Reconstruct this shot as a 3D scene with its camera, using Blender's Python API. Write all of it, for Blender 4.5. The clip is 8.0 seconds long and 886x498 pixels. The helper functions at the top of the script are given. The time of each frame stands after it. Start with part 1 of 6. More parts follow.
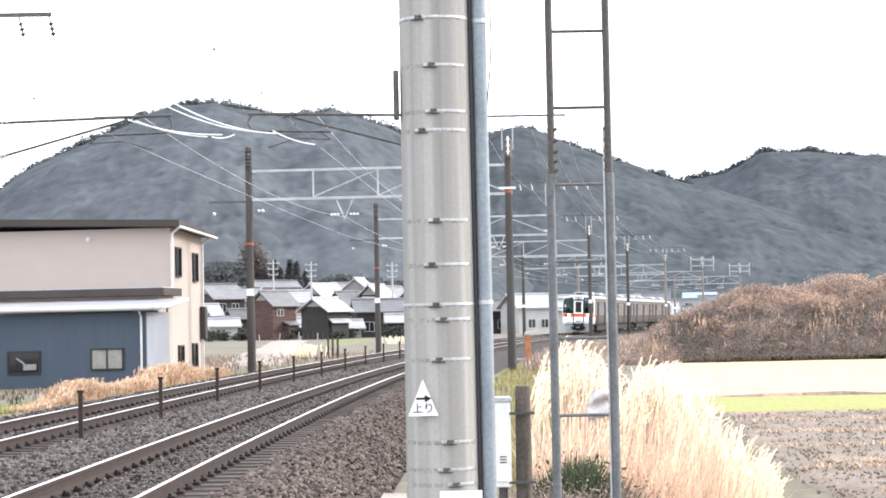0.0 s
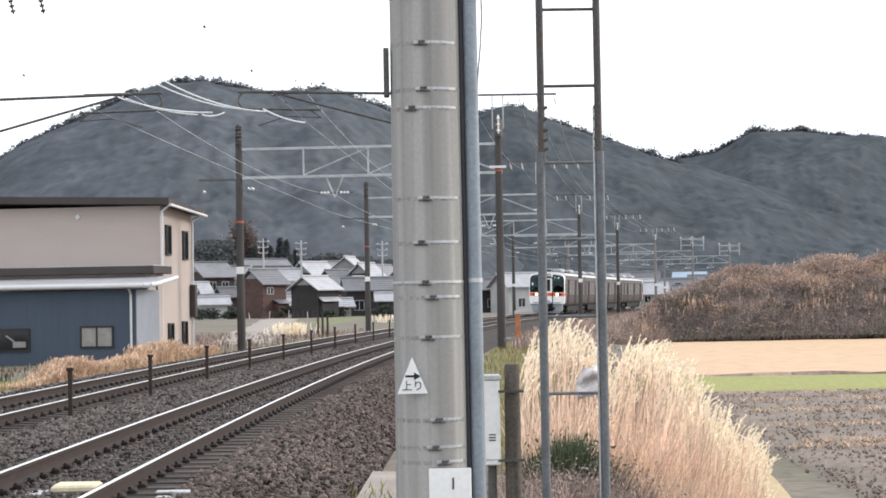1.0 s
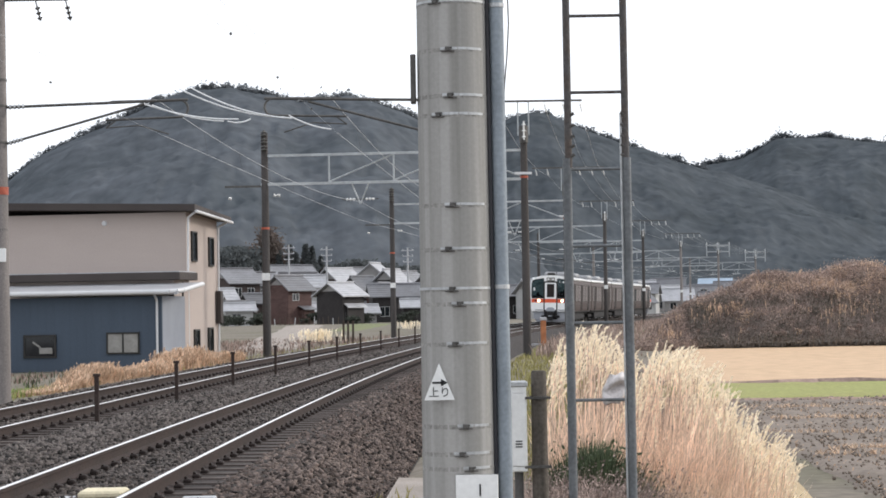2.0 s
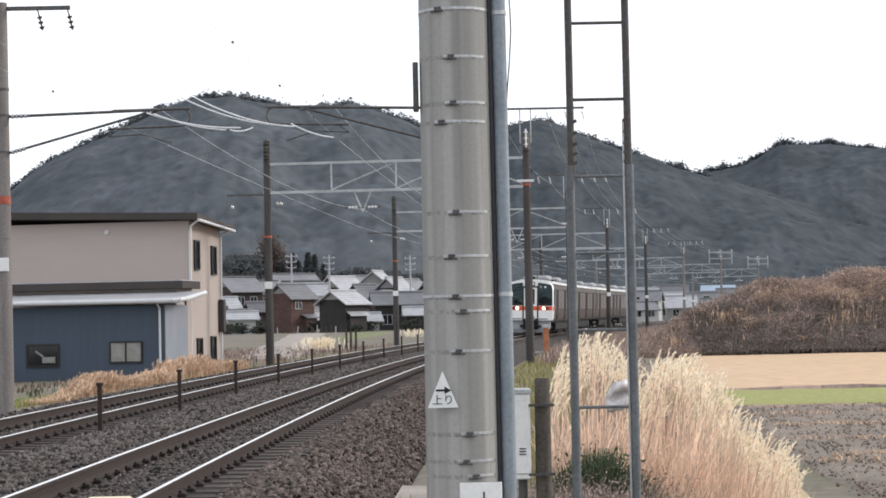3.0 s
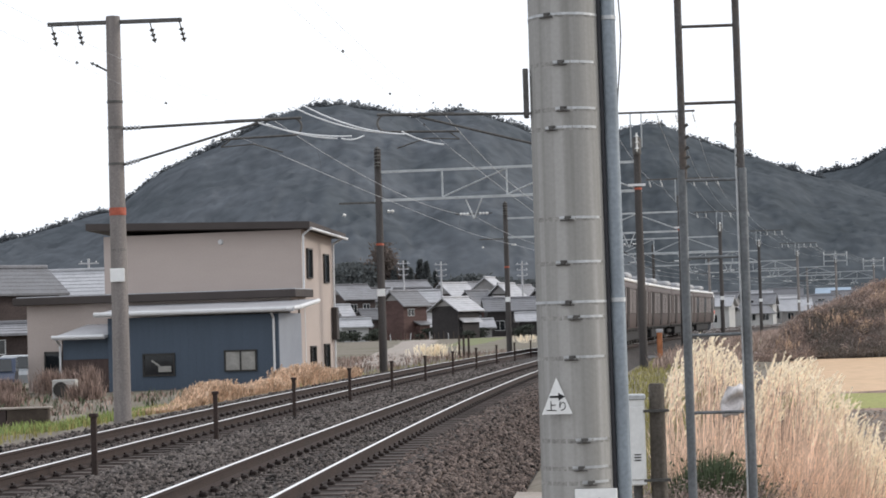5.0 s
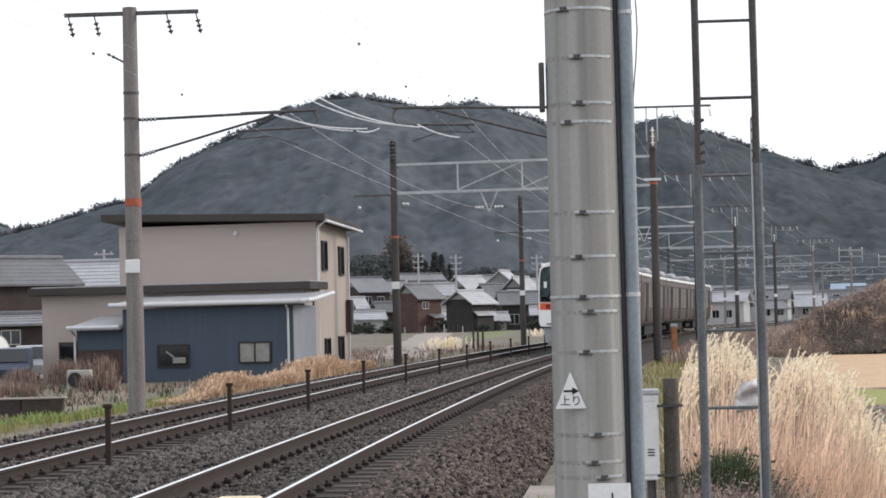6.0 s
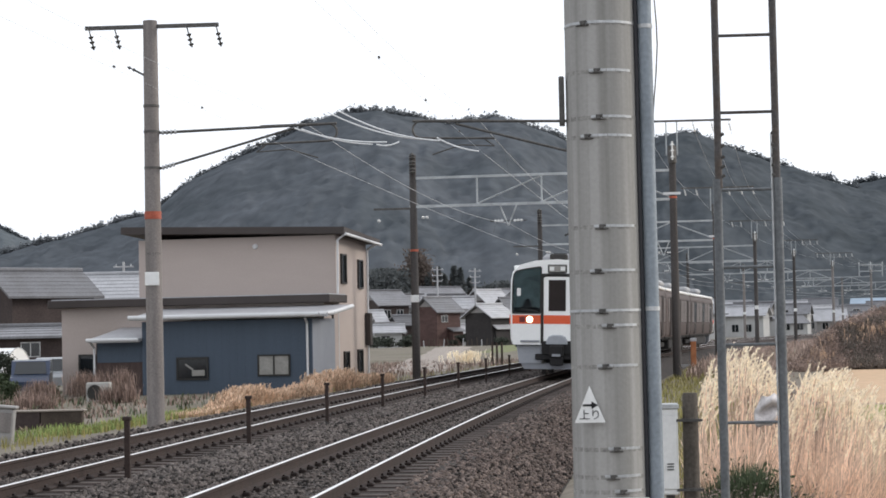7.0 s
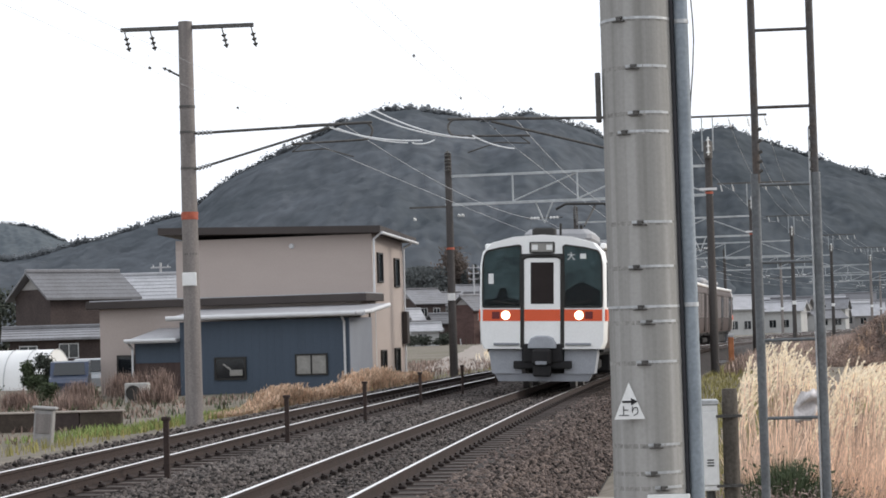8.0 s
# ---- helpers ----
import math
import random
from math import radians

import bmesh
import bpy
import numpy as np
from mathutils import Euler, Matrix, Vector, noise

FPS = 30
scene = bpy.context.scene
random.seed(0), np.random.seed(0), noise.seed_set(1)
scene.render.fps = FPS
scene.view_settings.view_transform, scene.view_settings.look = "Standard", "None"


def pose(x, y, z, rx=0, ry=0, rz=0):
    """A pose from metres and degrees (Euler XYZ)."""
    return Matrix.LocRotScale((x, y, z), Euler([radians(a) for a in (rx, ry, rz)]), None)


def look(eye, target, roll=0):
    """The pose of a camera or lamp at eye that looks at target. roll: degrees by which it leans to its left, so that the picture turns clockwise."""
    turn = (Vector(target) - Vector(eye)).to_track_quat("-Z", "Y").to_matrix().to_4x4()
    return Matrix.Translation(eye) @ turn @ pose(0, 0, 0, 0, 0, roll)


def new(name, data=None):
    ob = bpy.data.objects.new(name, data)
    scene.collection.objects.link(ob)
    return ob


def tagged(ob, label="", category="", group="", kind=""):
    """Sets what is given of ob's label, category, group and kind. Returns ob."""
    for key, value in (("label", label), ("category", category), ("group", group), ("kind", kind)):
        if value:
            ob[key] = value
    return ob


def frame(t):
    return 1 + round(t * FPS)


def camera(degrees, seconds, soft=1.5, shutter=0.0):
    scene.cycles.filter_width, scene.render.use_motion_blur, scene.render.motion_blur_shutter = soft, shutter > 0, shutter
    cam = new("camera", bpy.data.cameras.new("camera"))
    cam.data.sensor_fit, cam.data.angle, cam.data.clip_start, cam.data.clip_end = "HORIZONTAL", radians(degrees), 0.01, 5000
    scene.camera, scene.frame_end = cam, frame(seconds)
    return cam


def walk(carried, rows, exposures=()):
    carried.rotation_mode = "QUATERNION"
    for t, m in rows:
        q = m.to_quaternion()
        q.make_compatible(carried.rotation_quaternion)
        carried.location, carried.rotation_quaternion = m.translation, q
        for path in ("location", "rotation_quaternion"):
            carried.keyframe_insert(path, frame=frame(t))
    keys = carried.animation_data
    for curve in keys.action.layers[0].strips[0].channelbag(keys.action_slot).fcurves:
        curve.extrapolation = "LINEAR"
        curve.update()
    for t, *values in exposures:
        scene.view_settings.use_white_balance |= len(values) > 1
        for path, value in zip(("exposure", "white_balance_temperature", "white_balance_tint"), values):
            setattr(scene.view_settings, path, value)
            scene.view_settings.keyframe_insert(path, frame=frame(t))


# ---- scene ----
cam = camera(24.57, 8.0, soft=1.7, shutter=0.3)
EYE, TILT = 1.5, 1.8
# seconds, slide across, slide up, yaw, pitch, roll
ROWS = [
    (0.0, 0.0066, -0.0002, -0.894, 0.224, 1.176),
    (0.5, 0.0094, -0.0038, -1.424, -0.210, 1.065),
    (1.0, 0.0087, -0.0047, -1.177, -0.378, 1.013),
    (1.5, 0.0048, -0.0037, -0.585, -0.333, 0.913),
    (1.7, 0.0030, -0.0040, -0.474, -0.305, 0.935),
    (2.8, -0.0012, -0.0054, -0.531, 0.150, 1.150),
    (3.0, -0.0016, -0.0056, -0.388, 0.037, 1.189),
    (3.5, 0.0, 0.0, 0.0, 0.0, 1.525),
    (4.0, -0.0047, 0.0012, 0.572, 0.389, 1.398),
    (4.5, -0.0034, -0.0015, 1.658, 0.458, 1.493),
    (5.0, -0.0039, -0.0017, 2.777, 0.288, 1.756),
    (5.2, -0.0038, -0.0012, 3.047, 0.180, 1.690),
    (6.3, -0.0033, 0.0010, 3.234, 0.100, 1.270),
    (6.5, -0.0033, 0.0015, 3.361, 0.273, 1.209),
    (7.0, -0.0048, 0.0011, 3.717, 0.494, 1.187),
    (7.5, -0.0126, -0.0017, 4.220, 0.333, 1.316),
    (8.0, -0.0131, 0.0, 4.752, 0.465, 1.660),
]
walk(cam, [(t, pose(x, 0, EYE + z, 90 + TILT + p, r, y)) for t, x, z, y, p, r in ROWS],
     exposures=[(0.0, 1.28), (0.5, 0.74), (1.0, 0.5), (1.5, 0.32), (3.0, 0.18), (4.0, 0.12), (8.0, 0.08)])

# ---- light: a thin bright overcast with a low veiled sun on the right ----
SUN_AZ, SUN_EL = 72.0, 24.0
world = bpy.data.worlds.new("sky")
scene.world = world
world.use_nodes = True
wn, wl = world.node_tree.nodes, world.node_tree.links
wn.clear()
sky = wn.new("ShaderNodeTexSky")
sky.sky_type, sky.sun_disc = "NISHITA", False
sky.sun_elevation, sky.sun_rotation = radians(SUN_EL), radians(SUN_AZ)
sky.air_density, sky.dust_density = 1.0, 4.0
veil = wn.new("ShaderNodeMix")
veil.data_type = "RGBA"
veil.inputs[0].default_value = 0.9
veil.inputs[7].default_value = (9.5, 9.9, 10.6, 1)
back = wn.new("ShaderNodeBackground")
back.inputs[1].default_value = 0.12
wout = wn.new("ShaderNodeOutputWorld")
wl.new(sky.outputs[0], veil.inputs[6])
wl.new(veil.outputs[2], back.inputs[0])
wl.new(back.outputs[0], wout.inputs[0])
sun = new("sun", bpy.data.lights.new("sun", "SUN"))
sun.data.energy, sun.data.angle, sun.data.color = 1.7, radians(12), (1.0, 0.94, 0.86)
sun.matrix_world = look((0, 0, 60), (-60 * math.sin(radians(SUN_AZ)), -60 * math.cos(radians(SUN_AZ)), 60 - 60 * math.tan(radians(SUN_EL))))


# ---- materials ----
def mat(name, col, rough=0.85, metal=0.0, var=0.3, scale=3.0, fine=40.0, bump=0.25, tint=None, stretch=(1, 1, 1), glow=0.0, rand=0.0, island=0.0, spec=0.3, grain=0.6, thin=0.0):
    """A surface with broad stains, fine grain and relief; tint is the colour of the stains, stretch the pattern's proportions."""
    m = bpy.data.materials.new(name)
    m.use_nodes = True
    n, l = m.node_tree.nodes, m.node_tree.links
    b = n["Principled BSDF"]
    b.inputs["Roughness"].default_value, b.inputs["Metallic"].default_value = rough, metal
    b.inputs["Specular IOR Level"].default_value = spec
    tc, mp = n.new("ShaderNodeTexCoord"), n.new("ShaderNodeMapping")
    mp.inputs["Scale"].default_value = stretch
    l.new(tc.outputs["Object"], mp.inputs[0])
    big, small = n.new("ShaderNodeTexNoise"), n.new("ShaderNodeTexNoise")
    big.inputs["Scale"].default_value, big.inputs["Detail"].default_value = scale, 5
    small.inputs["Scale"].default_value, small.inputs["Detail"].default_value = fine, 3
    l.new(mp.outputs[0], big.inputs[0]), l.new(tc.outputs["Object"], small.inputs[0])
    mix = n.new("ShaderNodeMix")
    mix.data_type = "RGBA"
    mix.inputs[6].default_value = (*col, 1)
    mix.inputs[7].default_value = (*(tint or [c * 0.5 for c in col]), 1)
    ramp = n.new("ShaderNodeMapRange")
    ramp.inputs[1].default_value, ramp.inputs[2].default_value = 0.38, 0.72
    ramp.inputs[3].default_value, ramp.inputs[4].default_value = 0, min(1, var * 2)
    l.new(big.outputs[0], ramp.inputs[0]), l.new(ramp.outputs[0], mix.inputs[0])
    hsv = n.new("ShaderNodeHueSaturation")
    val = n.new("ShaderNodeMapRange")
    val.inputs[1].default_value, val.inputs[2].default_value = 0.3, 0.7
    val.inputs[3].default_value, val.inputs[4].default_value = 1 - var * grain, 1 + var * grain
    l.new(small.outputs[0], val.inputs[0])
    last = val.outputs[0]
    for amount, kind, socket in ((rand, "ShaderNodeObjectInfo", "Random"), (island, "ShaderNodeNewGeometry", "Random Per Island")):
        if amount:
            src, rng, mul = n.new(kind), n.new("ShaderNodeMapRange"), n.new("ShaderNodeMath")
            rng.inputs[3].default_value, rng.inputs[4].default_value = 1 - amount, 1 + amount
            mul.operation = "MULTIPLY"
            l.new(src.outputs[socket], rng.inputs[0]), l.new(rng.outputs[0], mul.inputs[0]), l.new(last, mul.inputs[1])
            last = mul.outputs[0]
    l.new(mix.outputs[2], hsv.inputs["Color"]), l.new(last, hsv.inputs["Value"])
    l.new(hsv.outputs[0], b.inputs["Base Color"])
    if bump:
        bp = n.new("ShaderNodeBump")
        bp.inputs["Strength"].default_value, bp.inputs["Distance"].default_value = bump, 0.02
        l.new(small.outputs[0], bp.inputs["Height"]), l.new(bp.outputs[0], b.inputs["Normal"])
    if glow:
        b.inputs["Emission Color"].default_value, b.inputs["Emission Strength"].default_value = (*col, 1), glow
    if thin:
        # dry blades let part of the light through
        tr, both = n.new("ShaderNodeBsdfTranslucent"), n.new("ShaderNodeMixShader")
        both.inputs[0].default_value = thin
        l.new(hsv.outputs[0], tr.inputs["Color"])
        l.new(b.outputs[0], both.inputs[1]), l.new(tr.outputs[0], both.inputs[2])
        l.new(both.outputs[0], n["Material Output"].inputs["Surface"])
    return m


CONCRETE = mat("concrete", (0.37, 0.36, 0.345), 0.85, var=0.5, scale=2.0, fine=60, bump=0.04, tint=(0.2, 0.194, 0.18), stretch=(7, 7, 0.09), grain=0.1)
CONCRETE_OLD = mat("concrete_old", (0.23, 0.208, 0.198), 0.9, var=0.3, scale=1.5, fine=30, stretch=(4, 4, 0.4))
PATH = mat("path_concrete", (0.33, 0.29, 0.26), 0.95, var=0.3, scale=1.2, fine=30, tint=(0.2, 0.17, 0.14))
STEEL = mat("galvanised_steel", (0.50, 0.51, 0.52), 0.5, 0.5, var=0.25, scale=6, fine=50, bump=0.1)
STEEL_PAINT = mat("grey_blue_paint", (0.25, 0.285, 0.32), 0.5, 0.1, var=0.2, scale=5, fine=50, bump=0.1)
STEEL_DARK = mat("weathered_steel", (0.12, 0.115, 0.11), 0.65, 0.4, var=0.35, scale=6, fine=40, bump=0.15)
LADDER = mat("grey_zinc", (0.155, 0.165, 0.175), 0.6, 0.2, var=0.3, scale=9, fine=60, bump=0.15)
LADDER_RUST = mat("old_zinc_rust", (0.095, 0.09, 0.09), 0.75, 0.2, var=0.4, scale=9, fine=60, tint=(0.10, 0.075, 0.06))
GANTRY = mat("pale_zinc_girder", (0.45, 0.47, 0.48), 0.5, 0.3, var=0.3, scale=2, fine=20, bump=0.1)
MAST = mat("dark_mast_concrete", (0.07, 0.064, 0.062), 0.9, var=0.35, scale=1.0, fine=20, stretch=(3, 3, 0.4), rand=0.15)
RED = mat("red_orange_paint", (0.40, 0.10, 0.06), 0.6, var=0.3, scale=8)
WHITE = mat("white_paint", (0.80, 0.80, 0.79), 0.5, var=0.08, scale=6, bump=0.05)
BLACK = mat("black_paint", (0.02, 0.02, 0.022), 0.6, var=0.2, bump=0.05)
RUBBER = mat("black_cable", (0.03, 0.03, 0.035), 0.6, var=0.2, bump=0.05)
RAIL_SIDE = mat("rusty_rail", (0.043, 0.029, 0.025), 0.85, 0.0, var=0.4, scale=3, fine=30, tint=(0.03, 0.022, 0.02))
RAIL_HEAD = mat("polished_rail", (0.9, 0.88, 0.87), 0.36, 1.0, var=0.08, scale=2, fine=40, bump=0.03)
SLEEPER = mat("sleeper_concrete", (0.082, 0.066, 0.06), 0.95, var=0.4, scale=4, fine=40, tint=(0.05, 0.039, 0.036), rand=0.3)
CLIP = mat("dark_rail_clip", (0.028, 0.02, 0.018), 0.8, 0.1, var=0.3)
STONE = mat("ballast_stone", (0.098, 0.085, 0.079), 0.95, var=0.4, scale=0.5, fine=30, tint=(0.066, 0.054, 0.049), island=0.95)
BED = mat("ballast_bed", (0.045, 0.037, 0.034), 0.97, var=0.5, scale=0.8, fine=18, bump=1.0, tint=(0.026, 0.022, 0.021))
SOIL = mat("ploughed_soil", (0.215, 0.177, 0.148), 0.97, var=0.3, scale=0.5, fine=7, bump=0.9, tint=(0.12, 0.10, 0.085))
STUBBLE = mat("harvested_stubble", (0.53, 0.37, 0.24), 0.95, var=0.2, scale=0.06, fine=1.5, bump=0.4, tint=(0.46, 0.32, 0.19), stretch=(0.4, 1, 1))
GREEN = mat("young_grass", (0.265, 0.275, 0.092), 0.95, var=0.3, scale=0.4, fine=6, bump=0.5, tint=(0.26, 0.24, 0.09))
EARTH = mat("dry_verge", (0.175, 0.15, 0.122), 0.97, var=0.45, scale=0.16, fine=3, bump=0.7, tint=(0.115, 0.108, 0.07))
GRASS = mat("verge_grass", (0.27, 0.25, 0.09), 0.9, var=0.3, scale=1, fine=10, tint=(0.29, 0.235, 0.10), island=0.35)
STRAW = mat("straw_stalk", (0.80, 0.62, 0.49), 0.9, var=0.35, scale=1.5, fine=20, tint=(0.52, 0.36, 0.27), island=0.5, thin=0.4)
PLUME = mat("pampas_plume", (0.95, 0.86, 0.70), 0.9, var=0.15, scale=2, fine=30, tint=(0.80, 0.64, 0.46), island=0.22, thin=0.45)
WEED = mat("brown_weed", (0.28, 0.205, 0.172), 0.95, var=0.4, scale=0.4, fine=6, tint=(0.18, 0.125, 0.107), island=0.6)
WEED_MID = mat("pinkish_dry_weed", (0.43, 0.33, 0.28), 0.95, var=0.45, scale=0.35, fine=4, tint=(0.22, 0.16, 0.138), island=0.5)
BRAMBLE = mat("dull_bramble", (0.18, 0.152, 0.135), 0.95, var=0.4, scale=0.4, fine=6, tint=(0.115, 0.105, 0.085), island=0.5)
BANK_WEED = mat("bank_weed", (0.34, 0.262, 0.228), 0.95, var=0.4, scale=0.35, fine=6, tint=(0.20, 0.15, 0.13), island=0.6)
SHEET = mat("clouded_plastic", (0.64, 0.60, 0.59), 0.5, var=0.25, scale=6)
HEDGE = mat("tan_hedge_grass", (0.66, 0.49, 0.36), 0.95, var=0.3, scale=0.5, fine=6, tint=(0.44, 0.31, 0.22), island=0.4, thin=0.3)
STONE_RED = mat("rusty_ballast_stone", (0.106, 0.083, 0.073), 0.95, var=0.45, scale=0.5, fine=30, tint=(0.066, 0.048, 0.042), island=0.95)
WEED_PALE = mat("pale_brown_grass", (0.46, 0.32, 0.22), 0.95, var=0.3, scale=0.5, fine=6, tint=(0.34, 0.22, 0.15), island=0.4)
LEAF = mat("dark_green_leaf", (0.05, 0.058, 0.045), 0.8, var=0.4, scale=1, fine=8, island=0.5)
# haze over the distant trees is mixed into this leaf colour
TREE_LEAF = mat("hazy_evergreen_leaf", (0.13, 0.14, 0.142), 0.95, var=0.25, scale=0.3, fine=3, island=0.08, spec=0.0, thin=0.3)
PLOT = mat("dull_winter_grass", (0.15, 0.175, 0.075), 0.95, var=0.4, scale=0.3, fine=3, tint=(0.17, 0.15, 0.09))
LEAF_MID = mat("green_weed_leaf", (0.07, 0.092, 0.048), 0.8, var=0.4, scale=1, fine=8, island=0.5)
# these blue-grey forest colours hold painted haze; the dark ones add shade
FOREST = mat("hazy_hill_forest", (0.10, 0.109, 0.121), 1.0, var=0.45, scale=0.02, fine=0.11, bump=0.0, tint=(0.066, 0.075, 0.083), spec=0.0, grain=0.42)
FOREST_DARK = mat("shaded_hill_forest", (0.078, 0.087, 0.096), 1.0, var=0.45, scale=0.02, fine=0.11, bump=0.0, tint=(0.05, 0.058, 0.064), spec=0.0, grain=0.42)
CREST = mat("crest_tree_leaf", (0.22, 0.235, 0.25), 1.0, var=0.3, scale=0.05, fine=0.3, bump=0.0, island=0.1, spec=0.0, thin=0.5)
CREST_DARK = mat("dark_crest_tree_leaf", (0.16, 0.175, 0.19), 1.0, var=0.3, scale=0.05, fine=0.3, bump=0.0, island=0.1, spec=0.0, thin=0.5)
FOREST_FAR = mat("hazy_far_forest", (0.115, 0.13, 0.142), 1.0, var=0.2, scale=0.012, fine=0.2, bump=0.0, island=0.12, spec=0.0)
BARK = mat("bark", (0.07, 0.055, 0.045), 0.95, var=0.4, scale=5)
BEIGE = mat("beige_siding", (0.425, 0.362, 0.33), 0.85, var=0.05, scale=0.5, fine=18, bump=0.06, stretch=(1, 1, 3))
BLUE = mat("blue_metal_siding", (0.064, 0.086, 0.118), 0.55, 0.1, var=0.08, scale=0.6, fine=12, bump=0.05, stretch=(6, 6, 0.4))
FASCIA = mat("dark_brown_fascia", (0.055, 0.045, 0.042), 0.6, var=0.2, scale=1)
GUTTER = mat("white_gutter", (0.62, 0.62, 0.63), 0.45, var=0.08, scale=2, bump=0.03)
GLASS_DARK = mat("dark_window_glass", (0.016, 0.019, 0.022), 0.08, var=0.2, scale=1, bump=0.0, spec=0.6)
GLASS_CURTAIN = mat("curtained_window", (0.28, 0.27, 0.25), 0.35, var=0.25, scale=3, fine=12, bump=0.05, spec=0.5)
FRAME = mat("dark_window_frame", (0.03, 0.028, 0.026), 0.5, var=0.2)
FRAME_PALE = mat("aluminium_frame", (0.5, 0.5, 0.5), 0.4, 0.5, var=0.15)
# tile grey is lifted to hold the sky's glint on the roofs
TILE = mat("grey_tile_sky_glint", (0.165, 0.166, 0.178), 0.45, 0.0, var=0.3, scale=0.7, fine=7, bump=0.4, spec=0.5, rand=0.35, tint=(0.105, 0.10, 0.104))
TILE_SHEET = mat("pale_sheet_roof", (0.43, 0.43, 0.45), 0.4, 0.2, var=0.2, scale=0.8, fine=8, bump=0.2)
WALL_BROWN = mat("red_brown_boards", (0.10, 0.06, 0.054), 0.85, var=0.3, scale=0.8, fine=8, stretch=(1, 1, 3))
WALL_OLD = mat("weathered_brown_boards", (0.06, 0.045, 0.042), 0.85, var=0.3, scale=0.8, fine=8)
WALL_DARK = mat("charred_boards", (0.038, 0.034, 0.034), 0.85, var=0.3, scale=0.8, fine=8)
WALL_WHITE = mat("white_plaster", (0.44, 0.44, 0.435), 0.85, var=0.15, scale=0.6, fine=8)
WALL_GREY = mat("grey_plaster", (0.30, 0.29, 0.285), 0.85, var=0.2, scale=0.6, fine=8)
VINYL = mat("white_vinyl_film", (0.78, 0.78, 0.77), 0.35, var=0.06, scale=1.5, bump=0.05)
CERAMIC = mat("white_insulator", (0.75, 0.75, 0.74), 0.25, var=0.08)
TRAIN_WHITE = mat("train_white", (0.86, 0.86, 0.85), 0.35, var=0.05, scale=1.5, fine=20, bump=0.02, spec=0.5)
# dark brown base stands in for the ground mirrored in the stainless side
TRAIN_STEEL = mat("stainless_ground_reflection", (0.088, 0.07, 0.066), 0.6, 0.0, var=0.12, scale=1.0, fine=25, bump=0.03, stretch=(1, 0.3, 4), spec=0.15)
TRAIN_RED = mat("train_vermilion", (0.72, 0.115, 0.045), 0.4, var=0.05, scale=2, bump=0.02)
TRAIN_GREY = mat("train_skirt_grey", (0.27, 0.28, 0.305), 0.55, 0.1, var=0.15, scale=2, bump=0.05)
TRAIN_ROOF = mat("train_roof_grey", (0.36, 0.36, 0.37), 0.6, var=0.2, scale=1.5, bump=0.1)
UNDER = mat("underfloor_black", (0.022, 0.021, 0.022), 0.8, var=0.3, scale=2)
CAB_GLASS = mat("cab_glass", (0.02, 0.03, 0.034), 0.06, var=0.4, scale=1.2, bump=0.0, spec=0.5)
LAMP = mat("head_lamp", (1.0, 0.76, 0.5), 0.3, var=0.0, bump=0.0, glow=4.0)
SKIRT = mat("pale_skirt_grey", (0.34, 0.355, 0.385), 0.55, var=0.15, scale=2, bump=0.05)
# teal-grey of the cab stands for the sky mirrored in the windscreen
CAB_INSIDE = mat("cab_interior_sky_reflection", (0.078, 0.094, 0.10), 0.8, var=0.6, scale=1.4, fine=6, bump=0.0, spec=0.0)
CAB_DESK = mat("black_cab_desk", (0.007, 0.006, 0.007), 0.9, var=0.3, scale=3, spec=0.0)
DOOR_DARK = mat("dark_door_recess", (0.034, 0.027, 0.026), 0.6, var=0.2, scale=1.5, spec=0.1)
# pale pinkish pane colour holds blinds and the mirrored ground and sky
SIDE_GLASS = mat("mirroring_side_glass", (0.20, 0.172, 0.166), 0.35, var=0.3, scale=0.6, fine=6, bump=0.0, spec=0.2)
WIRE = mat("bright_aluminium_wire", (0.86, 0.87, 0.88), 0.4, var=0.05, bump=0.0)
STRAP_MARK = mat("strap_grime", (0.24, 0.233, 0.22), 0.9, var=0.4, scale=9, fine=60, tint=(0.33, 0.32, 0.3))
FRESH = mat("fresh_green_grass", (0.20, 0.27, 0.085), 0.9, var=0.3, scale=1, fine=10, tint=(0.22, 0.23, 0.09), island=0.4)
PALE_POLE = mat("pale_utility_concrete", (0.42, 0.42, 0.43), 0.8, var=0.2, scale=2)
BROWN_TREE = mat("russet_tree_leaf", (0.17, 0.14, 0.125), 0.95, var=0.3, scale=0.3, fine=3, island=0.15, spec=0.0, thin=0.3)
CAR_BLUE = mat("car_paint_blue", (0.03, 0.045, 0.085), 0.3, 0.1, var=0.05, spec=0.5)
CAR_WHITE = mat("car_paint_silver", (0.33, 0.35, 0.37), 0.25, 0.0, var=0.05, spec=0.6)


def clear_glass(name, through_share):
    """A pane that shows what lies behind it and mirrors the sky."""
    m = bpy.data.materials.new(name)
    m.use_nodes = True
    n, l = m.node_tree.nodes, m.node_tree.links
    tr, gl, both = n.new("ShaderNodeBsdfTransparent"), n.new("ShaderNodeBsdfGlossy"), n.new("ShaderNodeMixShader")
    tr.inputs[0].default_value = (0.86, 0.93, 0.93, 1)
    gl.inputs["Roughness"].default_value = 0.04
    both.inputs[0].default_value = 1 - through_share
    l.new(tr.outputs[0], both.inputs[1]), l.new(gl.outputs[0], both.inputs[2])
    l.new(both.outputs[0], n["Material Output"].inputs["Surface"])
    return m


SCREEN = clear_glass("cab_windscreen_glass", 0.992)


